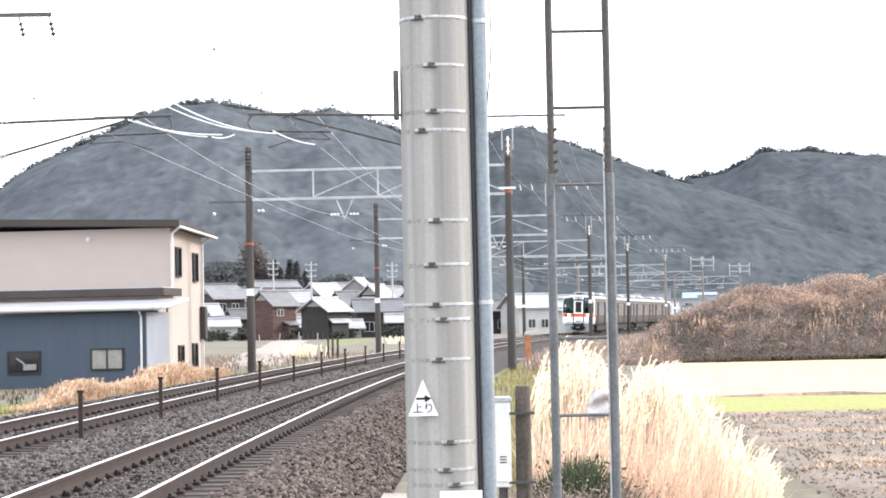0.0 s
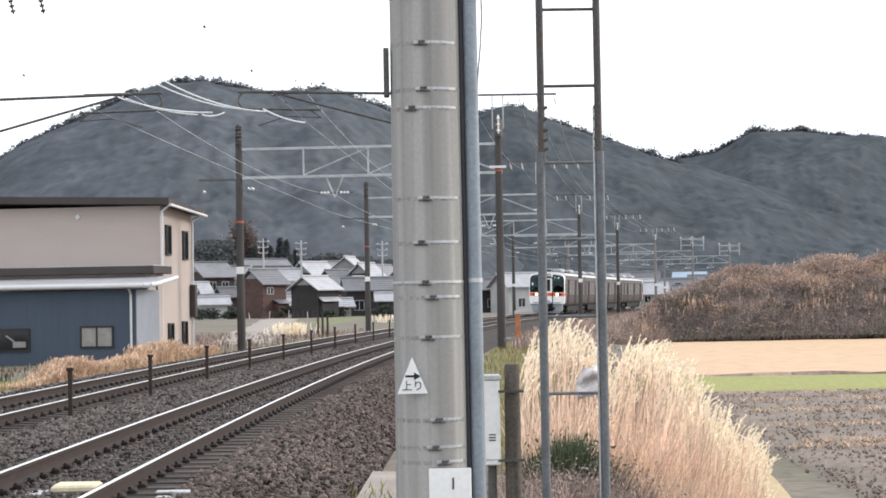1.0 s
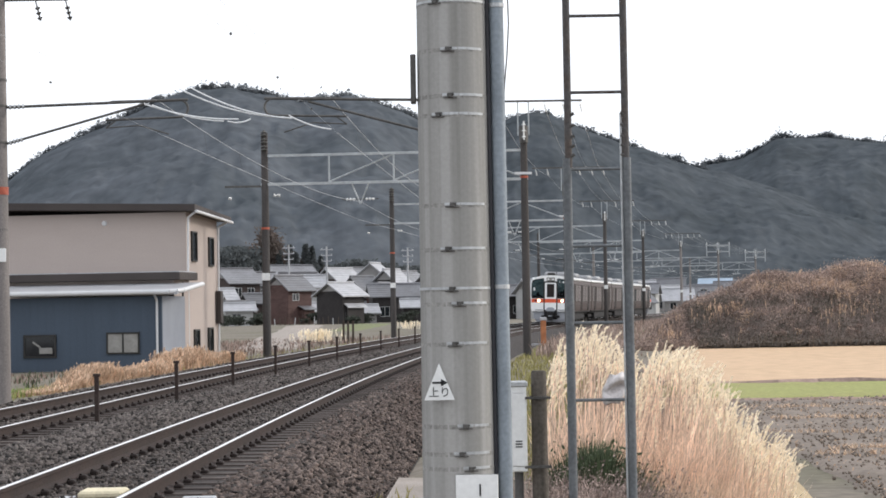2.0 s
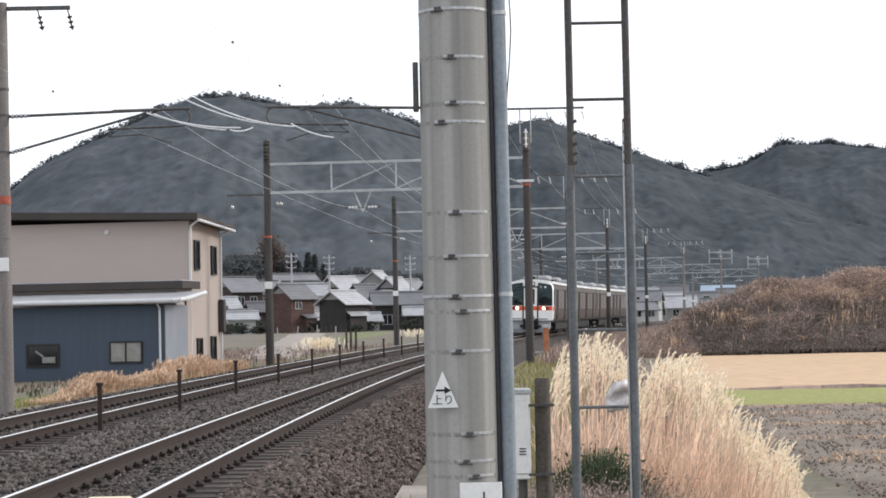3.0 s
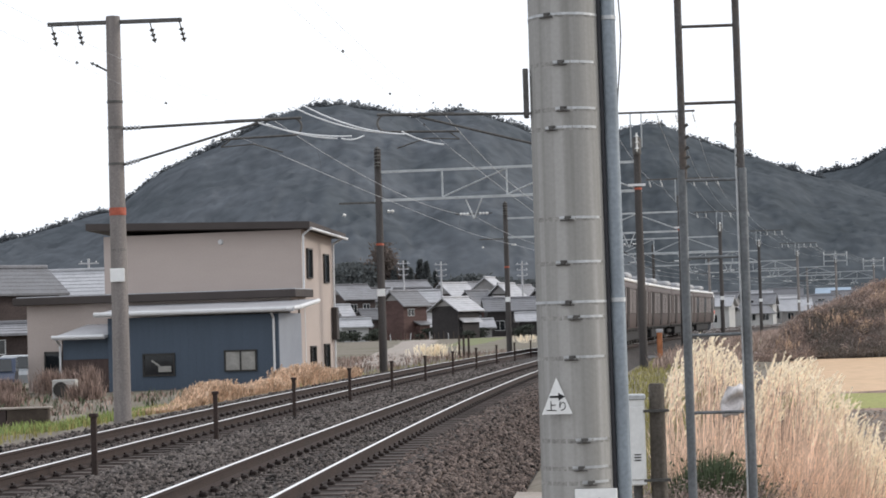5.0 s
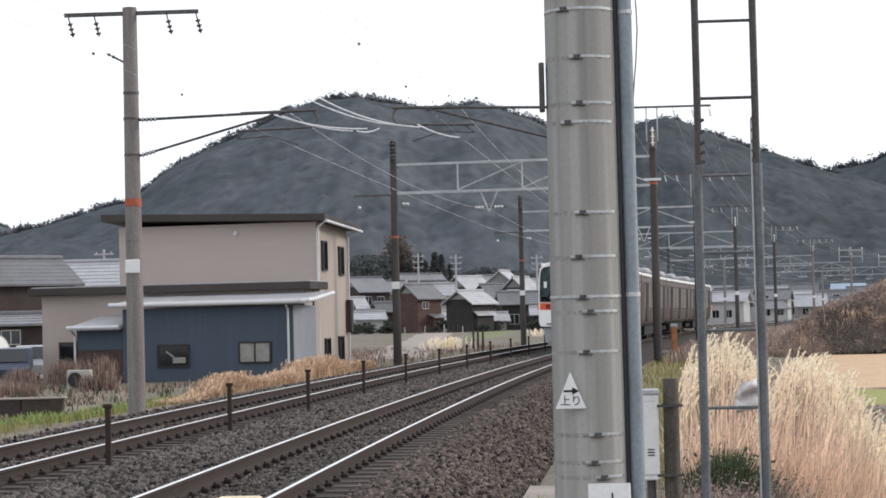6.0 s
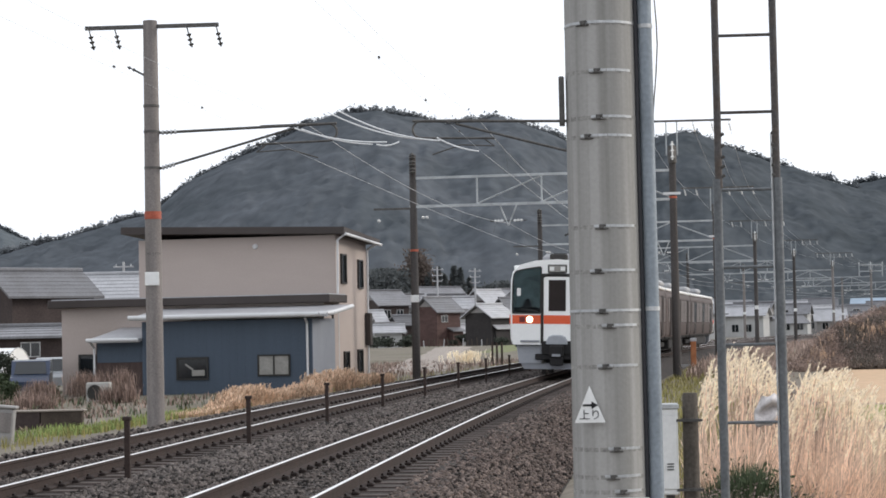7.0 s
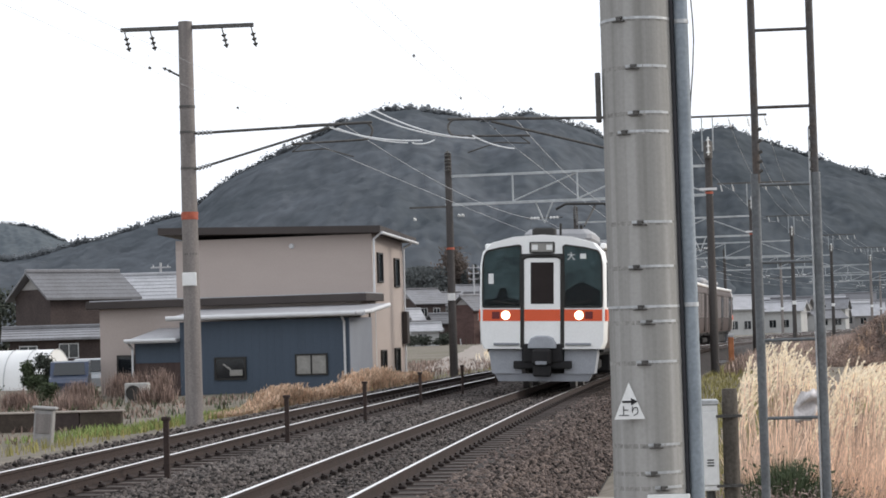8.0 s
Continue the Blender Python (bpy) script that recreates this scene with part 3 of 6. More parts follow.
def reeds():
    """The stand of pampas grass on the slope, tall by the walkway and sinking towards the field."""
    def top(x):
        return np.interp(x, [1.1, 1.2, 1.3, 1.52, 1.75, 1.95, 2.06, 2.2, 2.4, 2.6, 2.75, 2.9, 3.05, 3.25, 3.5, 3.65], [0.6, 0.92, 1.06, 1.2, 1.1, 0.98, 0.76, 0.98, 0.98, 0.9, 0.76, 0.62, 0.32, 0.16, 0.0, -0.25])
    n = 560
    x = rng.uniform(1.16, 3.6, n)
    y = rng.uniform(18.7, 22.3, n)
    k = y / 20
    tall = np.array([noise.noise((a * 4.3, b * 1.1, 5)) for a, b in zip(x, y)])
    tip = np.stack([x * k, y, 1.5 + (top(x) - 1.5) * k - rng.gamma(1.1, 0.2, n) - 0.24 * np.maximum(-tall, 0)], 1)
    lean = rng.normal(size=n) * 0.14 + np.interp(x, [1.2, 2.0, 3.4], [0.02, 0.12, 0.26])
    root = tip.copy()
    root[:, 0] -= lean
    root[:, 2] = np.array([level(a, b) for a, b in zip(root[:, 0], root[:, 1])])
    side = np.array([0.005, 0, 0])
    v = np.stack([root - side, root + side, tip + side * 0.6, tip - side * 0.6], 1).reshape(-1, 3)
    f = np.array([(0, 1, 2, 3)])[None] + 4 * np.arange(n)[:, None, None]
    v1, f1 = v, f.reshape(-1, 4)
    f1 = np.vstack([f1[:, [0, 1, 2]], f1[:, [0, 2, 3]]])
    pts = scatter(6500, 1.1, 4.0, 18.4, 22.5, level)
    pts = pts[(pts[:, 0] < 2.75 + 0.105 * (pts[:, 1] - 14)) & (pts[:, 0] / (pts[:, 1] / 20) > 1.16)]
    room = 1.5 + (top(pts[:, 0] / (pts[:, 1] / 20)) - 1.5) * pts[:, 1] / 20 - pts[:, 2]
    h = np.maximum(room - 0.3, 0.3) * (0.66 + 0.4 * np.array([noise.noise((a * 2.9, b * 1.4, 9)) for a, b, _ in pts]))
    v2, f2, _ = blades(pts, h, 0.009, 0.08, 0.6)
    stuff("pampas_stalks", raw("pampas_stalks", np.vstack([v1, v2]), np.vstack([f1, f2 + len(v1)]), STRAW), "dense dry straw-coloured stalks of pampas grass", "grass")
    v, f = heads(tip, lean)
    stuff("pampas_plumes", raw("pampas_plumes", v, f, PLUME), "pale cream feathery pampas plumes leaning over", "grass")
    # russet weeds that show between the two stands
    pts = scatter(1500, 1.85, 2.6, 21.8, 23.6, level)
    v, f, t = blades(pts, 1.2, 0.012, 0.05, 0.35)
    v2, f2 = leaves(np.repeat(t, 2, 0) + rng.normal(size=(2 * len(t), 3)) * np.array([0.08, 0.08, 0.2]), 0.022)
    stuff("russet_brush", raw("russet_brush", np.vstack([v, v2]), np.vstack([f, f2 + len(v)]), BANK_WEED), "russet brush standing among the reeds", "weeds")
    # green and russet undergrowth before the reeds
    pts = scatter(4500, 1.05, 2.5, 17.3, 18.2, level)
    v, f, t = blades(pts, np.interp(pts[:, 0], [1.15, 1.4, 1.75, 2.0, 2.5], [0.66, 0.84, 0.66, 0.42, 0.2]), 0.018, 0.05, 0.4)
    v2, f2 = leaves(t[::2] + rng.normal(size=(len(t[::2]), 3)) * np.array([0.05, 0.05, 0.09]) - np.array([0, 0, 0.12]), 0.024)
    v, f = np.vstack([v, v2]), np.vstack([f, f2 + len(v)])
    stuff("green_undergrowth", raw("green_undergrowth", v, f, LEAF_MID), "tangled dark green weeds at the foot of the reeds", "weeds")
    pts = scatter(3600, 0.75, 2.0, 15.3, 17.6, level)
    v, f, t = blades(pts, 0.62, 0.008, 0.1, 0.6)
    v2, f2 = leaves(t + rng.normal(size=t.shape) * 0.06, 0.014)
    v, f = np.vstack([v, v2]), np.vstack([f, f2 + len(v)])
    stuff("russet_weeds", raw("russet_weeds", v, f, BANK_WEED), "withered russet weeds beside the walkway", "weeds")
    pts = scatter(9000, 1.9, 4.6, 15.4, 24.0, level)
    pts = pts[pts[:, 0] < 2.45 + 0.105 * (pts[:, 1] - 14)]
    v, f, _ = blades(pts, 0.72, 0.010, 0.12, 0.5)
    stuff("pale_weeds", raw("pale_weeds", v, f, HEDGE), "pale dry grass on the slope to the field", "weeds")


def verge():
    def strip(n, u0, u1, y0, y1):
        y = y0 * (y1 / y0) ** rng.uniform(size=n)
        u = rng.uniform(u0, u1, n)
        x = line(y) + u
        return np.stack([x, y, np.array([level(a, b) for a, b in zip(x, y)])], 1)
    v, f, _ = blades(np.vstack([strip(700, -9.6, -7.8, 36, 56), strip(300, -9.5, -7.2, 66, 120), strip(9000, 2.9, 6.0, 24, 120), strip(500, 2.3, 2.9, 10, 22)]), 0.2, 0.012, 0.0, 0.6)
    stuff("verge_grass", raw("verge_grass", v, f, GRASS), "short yellow-green grass along the line", "grass")
    # rough ground by the garden and behind the house
    for name, m, box, n, h, label in (("garden_weeds", WEED, (-27, -12.0, 40, 72), 5200, 0.16, "withered brown weeds on rough ground by the garden"), ("slope_weeds", WEED, (-15, -2, 86, 140), 3600, 0.3, "dull dry weeds on the rough slope behind the house"),
                                      ("garden_greens", LEAF_MID, (-22, -10.5, 50, 72), 700, 0.25, "low green leaves among the weeds")):
        pts = scatter(n, *box, level)
        pts = pts[np.array([p[0] < line(p[1]) - 8.9 and noise.noise((p[0] * 0.4, p[1] * 0.3, 4)) > -0.25 for p in pts])]
        v, f, t = blades(pts, h, 0.022, 0.0, 0.9)
        stuff(name, raw(name, v, f, m), label, "weeds")
    v, f, _ = blades(np.vstack([strip(1500, -9.7, -8.3, 42.5, 54), strip(500, -10.6, -9.2, 41, 47), strip(600, 5.0, 8.0, 120, 165)]), 0.17, 0.014, 0.0, 0.7)
    stuff("fresh_grass", raw("fresh_grass", v, f, FRESH), "fresh green grass round the foot of the mast", "grass")
    v, f, _ = blades(np.vstack([strip(420, 1.75, 2.45, 15.5, 21.0)]), 0.16, 0.012, 0.0, 0.9)
    stuff("shoulder_weeds", raw("shoulder_weeds", v, f, GRASS), "sparse green weeds on the ballast shoulder", "weeds")
    v, f, _ = blades(np.vstack([strip(5000, 3.6, 9.0, 118, 270), strip(1500, 3.4, 7.0, 80, 118)]), 0.6, 0.03, 0.0, 0.6)
    stuff("trackside_weeds", raw("trackside_weeds", v, f, WEED_MID), "dry brown weeds along the track towards the town", "weeds")
    # the low hedge of dry grass before the blue building
    cl = strip(9000, -8.75, -7.9, 50, 80)
    cl = cl[np.array([noise.noise((a * 0.8, b * 0.5, 12)) > -0.42 for a, b, _ in cl])]
    lump = np.array([0.75 + 0.7 * noise.noise((a * 0.5, b * 0.22, 3)) for a, b, _ in cl]) * np.interp(cl[:, 1], [50, 54, 58, 66, 69, 80], [0.12, 0.25, 0.75, 0.98, 0.72, 0.6])
    v, f, t = blades(cl, lump * 0.8, 0.022, 0.0, 0.6)
    v2, f2 = plumes(t[::2], 0.34, 0.08)
    stuff("dry_grass_hedge", raw("dry_grass_hedge", np.vstack([v, v2]), np.vstack([f, f2 + len(v)]), HEDGE), "low bank of dry tan grass beside the far track", "grass")
    pts = np.vstack([rng.normal(size=(90, 3)) * np.array([0.55, 0.4, 0.02]) + np.array([-6.9, 126, -0.55]), rng.normal(size=(50, 3)) * np.array([0.6, 0.5, 0.02]) + np.array([-1.3, 190, -0.55])])
    v, f, t = blades(pts, 0.62, 0.02, 0.0, 0.7)
    v2, f2 = plumes(t, 0.42, 0.1)
    stuff("pampas_tuft", raw("pampas_tuft", np.vstack([v, v2]), np.vstack([f, f2 + len(v)]), PLUME), "small cream pampas tuft on the far verge", "grass")


def mound():
    """The overgrown bank behind the stubble field."""
    def height(x, y):
        u = x - (13.0 + (y - 118) * 0.12)
        rise = np.interp(u, [-1, 0.0, 1.2, 2.6, 4.3, 6.5, 9, 14, 40, 60], [-0.2, 0.15, 1.5, 2.3, 2.95, 3.9, 4.0, 4.3, 4.3, 3.0])
        ridge = math.exp(-((y - 126) / 6.5) ** 4)
        return -1.3 + rise * ridge * (1 + 0.22 * noise.noise((x * 0.35, y * 0.3, 2)) + 0.08 * noise.noise((x * 1.1, y * 1.1, 6)))
    xs, ys = np.arange(11, 75, 0.6), np.arange(118, 136, 0.6)
    v = np.array([(x, y, height(x, y)) for y in ys for x in xs])
    n = len(xs)
    f = np.array([(j * n + i, j * n + i + 1, (j + 1) * n + i + 1, (j + 1) * n + i) for j in range(len(ys) - 1) for i in range(n - 1)])
    tagged(new("overgrown_bank", raw("overgrown_bank", v, f, BANK_WEED, True)), "earth bank overgrown with withered brown weeds", "bank", kind="structure")
    x, y = rng.uniform(12.0, 48, 30000), rng.uniform(117.2, 130, 30000)
    pts = np.stack([x, y, np.array([height(a, b) for a, b in zip(x, y)]) - 0.05], 1)
    patchy = np.array([noise.noise((a * 0.35, b * 0.35, c * 0.9)) for a, b, c in pts])
    high = (pts[:, 2] > 1.7)
    pale = (patchy > 0.2) & (rng.uniform(size=len(x)) < np.where(high, 0.6, 0.12))
    low = ~pale & (pts[:, 2] + 1.6 * patchy < 0.9 + 0.12 * np.maximum(pts[:, 0] - 20, 0)) & (pts[:, 0] > 15.5)
    for name, sel, m, label in (("bank_weeds", ~pale & ~low, WEED_MID, "pinkish withered weeds high on the bank"), ("bank_brambles", low, BRAMBLE, "dull dark brambles low on the bank"), ("bank_grass", pale, HEDGE, "pale dry grass tufts on the bank")):
        v, f, tip = blades(pts[sel], 0.6, 0.014, 0.0, 1.0)
        cl = np.repeat(pts[sel], 6, 0) + rng.normal(size=(6 * sel.sum(), 3)) * np.array([0.28, 0.28, 0.17]) + np.array([0, 0, 0.28])
        v2, f2 = leaves(cl, 0.05)
        stuff(name, raw(name, np.vstack([v, v2]), np.vstack([f, f2 + len(v)]), m), label, "weeds")
    # rounded bushes and tufts standing out of the weeds
    mix = ((WEED_MID, 210, "pinkish withered bushes on the bank"), (BRAMBLE, 90, "dark tangled bushes on the bank"), (WEED, 110, "brown withered bushes on the bank"), (HEDGE, 44, "pale dry tufts on the bank"))
    for m, many, label in mix:
        cx, cy = rng.uniform(13.2, 46, many), rng.uniform(118.0, 125, many)
        up = np.array([height(a, b) for a, b in zip(cx, cy)])
        c = np.repeat(np.stack([cx, cy, up + 0.25], 1), 130, 0)
        wide = np.repeat(rng.uniform(0.22, 0.6, many), 130)[:, None]
        ball = rng.normal(size=(len(c), 3))
        ball /= np.linalg.norm(ball, axis=1, keepdims=True)
        v, f = leaves(c + ball * rng.uniform(0.5, 1.1, (len(c), 1)) * wide * np.array([1.0, 1.0, 0.85]), 0.055)
        stuff("bank_bushes", raw("bank_bushes", v, f, m), label, "bushes")
    # plumes along the crest and on the end towards the railway
    x = np.concatenate([rng.uniform(16, 44, 90), rng.normal(14.6, 0.7, 60), rng.normal(17.4, 0.5, 70), rng.normal(24.5, 0.9, 60), rng.normal(29, 1.0, 60)])
    y = np.concatenate([rng.uniform(119, 124, 90), rng.uniform(118, 121, 130), rng.uniform(118.6, 123, 120)])
    keep = np.array([noise.noise((a * 0.5, b * 0.3, 8)) for a, b in zip(x, y)]) > -0.05
    pts = np.stack([x, y, np.array([height(a, b) for a, b in zip(x, y)])], 1)[keep]
    v, f, tip = blades(pts, 0.8, 0.016, 0.0, 0.5)
    v2, f2 = plumes(tip, 0.4, 0.12)
    stuff("bank_plumes", raw("bank_plumes", np.vstack([v, v2]), np.vstack([f, f2 + len(v)]), HEDGE), "pale seed heads of tall grass on the bank", "grass")


def hills():
    """Wooded ridges: a rounded slope under a canopy of many tree crowns."""
    crest = {
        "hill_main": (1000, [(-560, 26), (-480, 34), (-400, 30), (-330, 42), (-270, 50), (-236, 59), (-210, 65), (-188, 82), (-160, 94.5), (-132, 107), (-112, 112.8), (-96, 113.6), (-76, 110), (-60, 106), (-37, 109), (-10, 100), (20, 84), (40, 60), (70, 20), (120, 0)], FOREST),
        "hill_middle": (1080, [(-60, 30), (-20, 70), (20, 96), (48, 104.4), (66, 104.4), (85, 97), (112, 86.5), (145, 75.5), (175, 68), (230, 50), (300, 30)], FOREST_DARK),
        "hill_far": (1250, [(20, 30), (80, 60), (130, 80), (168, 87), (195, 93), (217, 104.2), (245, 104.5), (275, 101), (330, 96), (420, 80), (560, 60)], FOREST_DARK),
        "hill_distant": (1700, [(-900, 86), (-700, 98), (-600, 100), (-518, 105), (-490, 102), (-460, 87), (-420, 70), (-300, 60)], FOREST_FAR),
    }
    for name, (dist, prof, m) in crest.items():
        px, pz = [p[0] for p in prof], [p[1] for p in prof]

        def top(x, t):
            h = np.interp(x, px, pz)
            return h * (1 - t ** 1.25) + t * (1 - t) * (1 - np.minimum(t * 1.1, 1)) * np.minimum(1, t * 5) * np.array([26 * noise.noise((a * 0.014 + b, b * 2, dist)) + 9 * noise.noise((a * 0.05, b * 9, dist + 5)) for a, b in zip(np.atleast_1d(x), np.atleast_1d(t))])
        xs, ts = np.linspace(px[0], px[-1], int((px[-1] - px[0]) / 1.5)), np.concatenate([np.linspace(-0.25, 0, 6)[:-1], np.linspace(0, 1, 120)])
        deep = 330
        v = []
        for t in ts:
            z = top(xs, np.full(len(xs), abs(t)))
            for a, c in zip(xs, z):
                # rounded crowns of a close canopy
                p = (a * 0.13, t * deep * 0.075, dist)
                crown = 2.6 * abs(noise.noise(p)) + 1.5 * abs(noise.noise((p[0] * 2.3, p[1] * 2.3, 4))) + 7.0 * noise.noise((a * 0.022 + t * 1.3, t * 3.5, dist + 2)) + 2.5 * noise.noise((a * 0.06, t * 9, dist + 9))
                v.append((a * (1 - 0.25 * max(t, 0)), dist - deep * t, c - 2.6 - crown * min(1, abs(t) * 12 + 0.15)))
        n = len(xs)
        f = np.array([(j * n + i, j * n + i + 1, (j + 1) * n + i + 1, (j + 1) * n + i) for j in range(len(ts) - 1) for i in range(n - 1)])
        tagged(new(name, raw(name, np.array(v), f, m, True)), "wooded hill under a pale sky, haze put into its blue-grey", "hill", kind="structure")
        # clumps of foliage for the single trees along the crest
        count = int((px[-1] - px[0]) * 9)
        t = rng.uniform(0, 0.012, count)
        x = rng.uniform(px[0], px[-1], count)
        tall = np.array([noise.noise((a * 0.07, dist, 3)) + 0.6 * noise.noise((a * 0.21, dist, 8)) for a in x])
        lift = -0.9 + 2.8 * np.maximum(tall, -0.3) + rng.exponential(0.6, count)
        c = np.stack([x * (1 - 0.25 * t), dist - deep * t, top(x, t) - 2.6 + lift], 1)
        c = c[x < {"hill_main": 25, "hill_middle": 150}.get(name, 900)]
        pts = np.repeat(c, 6, 0) + rng.normal(size=(6 * len(c), 3)) * np.array([0.8, 0.8, 0.9])
        vv, ff = leaves(pts, 0.8)
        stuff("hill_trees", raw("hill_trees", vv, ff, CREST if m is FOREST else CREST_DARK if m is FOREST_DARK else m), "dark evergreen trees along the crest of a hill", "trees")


def clods():
    """Clods and straw left on the ploughed field."""
    def region(n):
        y = 18 * (57 / 18) ** rng.uniform(size=n)
        row = np.round(rng.uniform(8.8, 24, n) / 0.9) * 0.9 + rng.normal(size=n) * 0.2
        x = line(y) + np.where(rng.uniform(size=n) < 0.5, row, rng.uniform(8.8, 26, n))
        return np.stack([x, y, np.full(n, -1.22)], 1)
    v, f = pebbles(14000, region, 0.03)
    stuff("field_clods", raw("field_clods", v, f, SOIL), "clods of grey earth on the ploughed field", "clods")
    pts = region(6000)
    pts[:, 2] += 0.03
    v, f = leaves(pts, 0.024)
    stuff("field_straw", raw("field_straw", v, f, WEED_PALE), "scattered straw on the ploughed field", "straw")
    # swaths of straw left lying across the field
    rows = []
    for y0, n, w in ((26, 500, 0.1), (30.5, 500, 0.12), (36, 900, 0.16), (37.2, 1500, 0.1), (42, 700, 0.2), (47, 900, 0.3), (52, 900, 0.35)):
        x = line(y0) + rng.uniform(8.6, 26, n)
        y = y0 + rng.normal(size=n) * w + 0.25 * np.array([noise.noise((a * 0.8, y0, 0)) for a in x])
        keep = np.array([noise.noise((a * 0.7, y0 * 3, 2)) > -0.2 for a in x])
        rows.append(np.stack([x, y, np.full(n, -1.24)], 1)[keep])
    v, f, _ = blades(np.vstack(rows), 0.1, 0.014, 0.0, 2.2)
    stuff("straw_swaths", raw("straw_swaths", v, f, HEDGE), "pale swaths of straw lying across the ploughed field", "straw")


def plastic_sheet():
    """A crumpled pale sheet caught in the reeds."""
    n = 9
    v = []
    for j in range(n):
        for i in range(n):
            a, b = i / (n - 1), j / (n - 1)
            w = 0.5 + 0.5 * math.sin(b * 2.4 + 0.4)
            v.append((1.53 + 0.22 * (a - 0.5) * w + 0.06 * b + 0.12, 18.3 + 0.12 * noise.noise((a * 3, b * 3, 1)), 0.60 + 0.26 * b + 0.05 * noise.noise((a * 2, b * 2, 7))))
    f = [(j * n + i, j * n + i + 1, (j + 1) * n + i + 1, (j + 1) * n + i) for j in range(n - 1) for i in range(n - 1)]
    me = raw("plastic_sheet", np.array(v), np.array(f), SHEET, True)
    ob = tagged(new("plastic_sheet", me), "crumpled white plastic sheet caught in the reeds", "sheet")
    mod = ob.modifiers.new("thickness", "SOLIDIFY")
    mod.thickness = 0.006


# ---- the near pole and what stands beside it ----
def ring(s, x, y, z, r, h, n=24, t=0.004, a0=0.0, a1=360.0):
    """A flat band round an upright pole."""
    k = max(3, int(n * (a1 - a0) / 360))
    rows = []
    for i in range(k + 1):
        a = radians(a0 + (a1 - a0) * i / k)
        c, q = math.cos(a), math.sin(a)
        rows.append([(x + c * (r - 0.003), y + q * (r - 0.003), z), (x + c * (r + t), y + q * (r + t), z), (x + c * (r + t), y + q * (r + t), z + h), (x + c * (r - 0.003), y + q * (r - 0.003), z + h)])
    s.loft(rows)


def text(body, size, material, parent, at, name="lettering"):
    cu = bpy.data.curves.new("lettering", "FONT")
    cu.body, cu.size, cu.align_x, cu.align_y, cu.extrude = body, size, "CENTER", "CENTER", 0.001
    tmp = bpy.data.objects.new("lettering", cu)
    me = bpy.data.meshes.new_from_object(tmp)
    bpy.data.objects.remove(tmp)
    me.materials.clear()
    return part(name, me, material, parent, at=at)


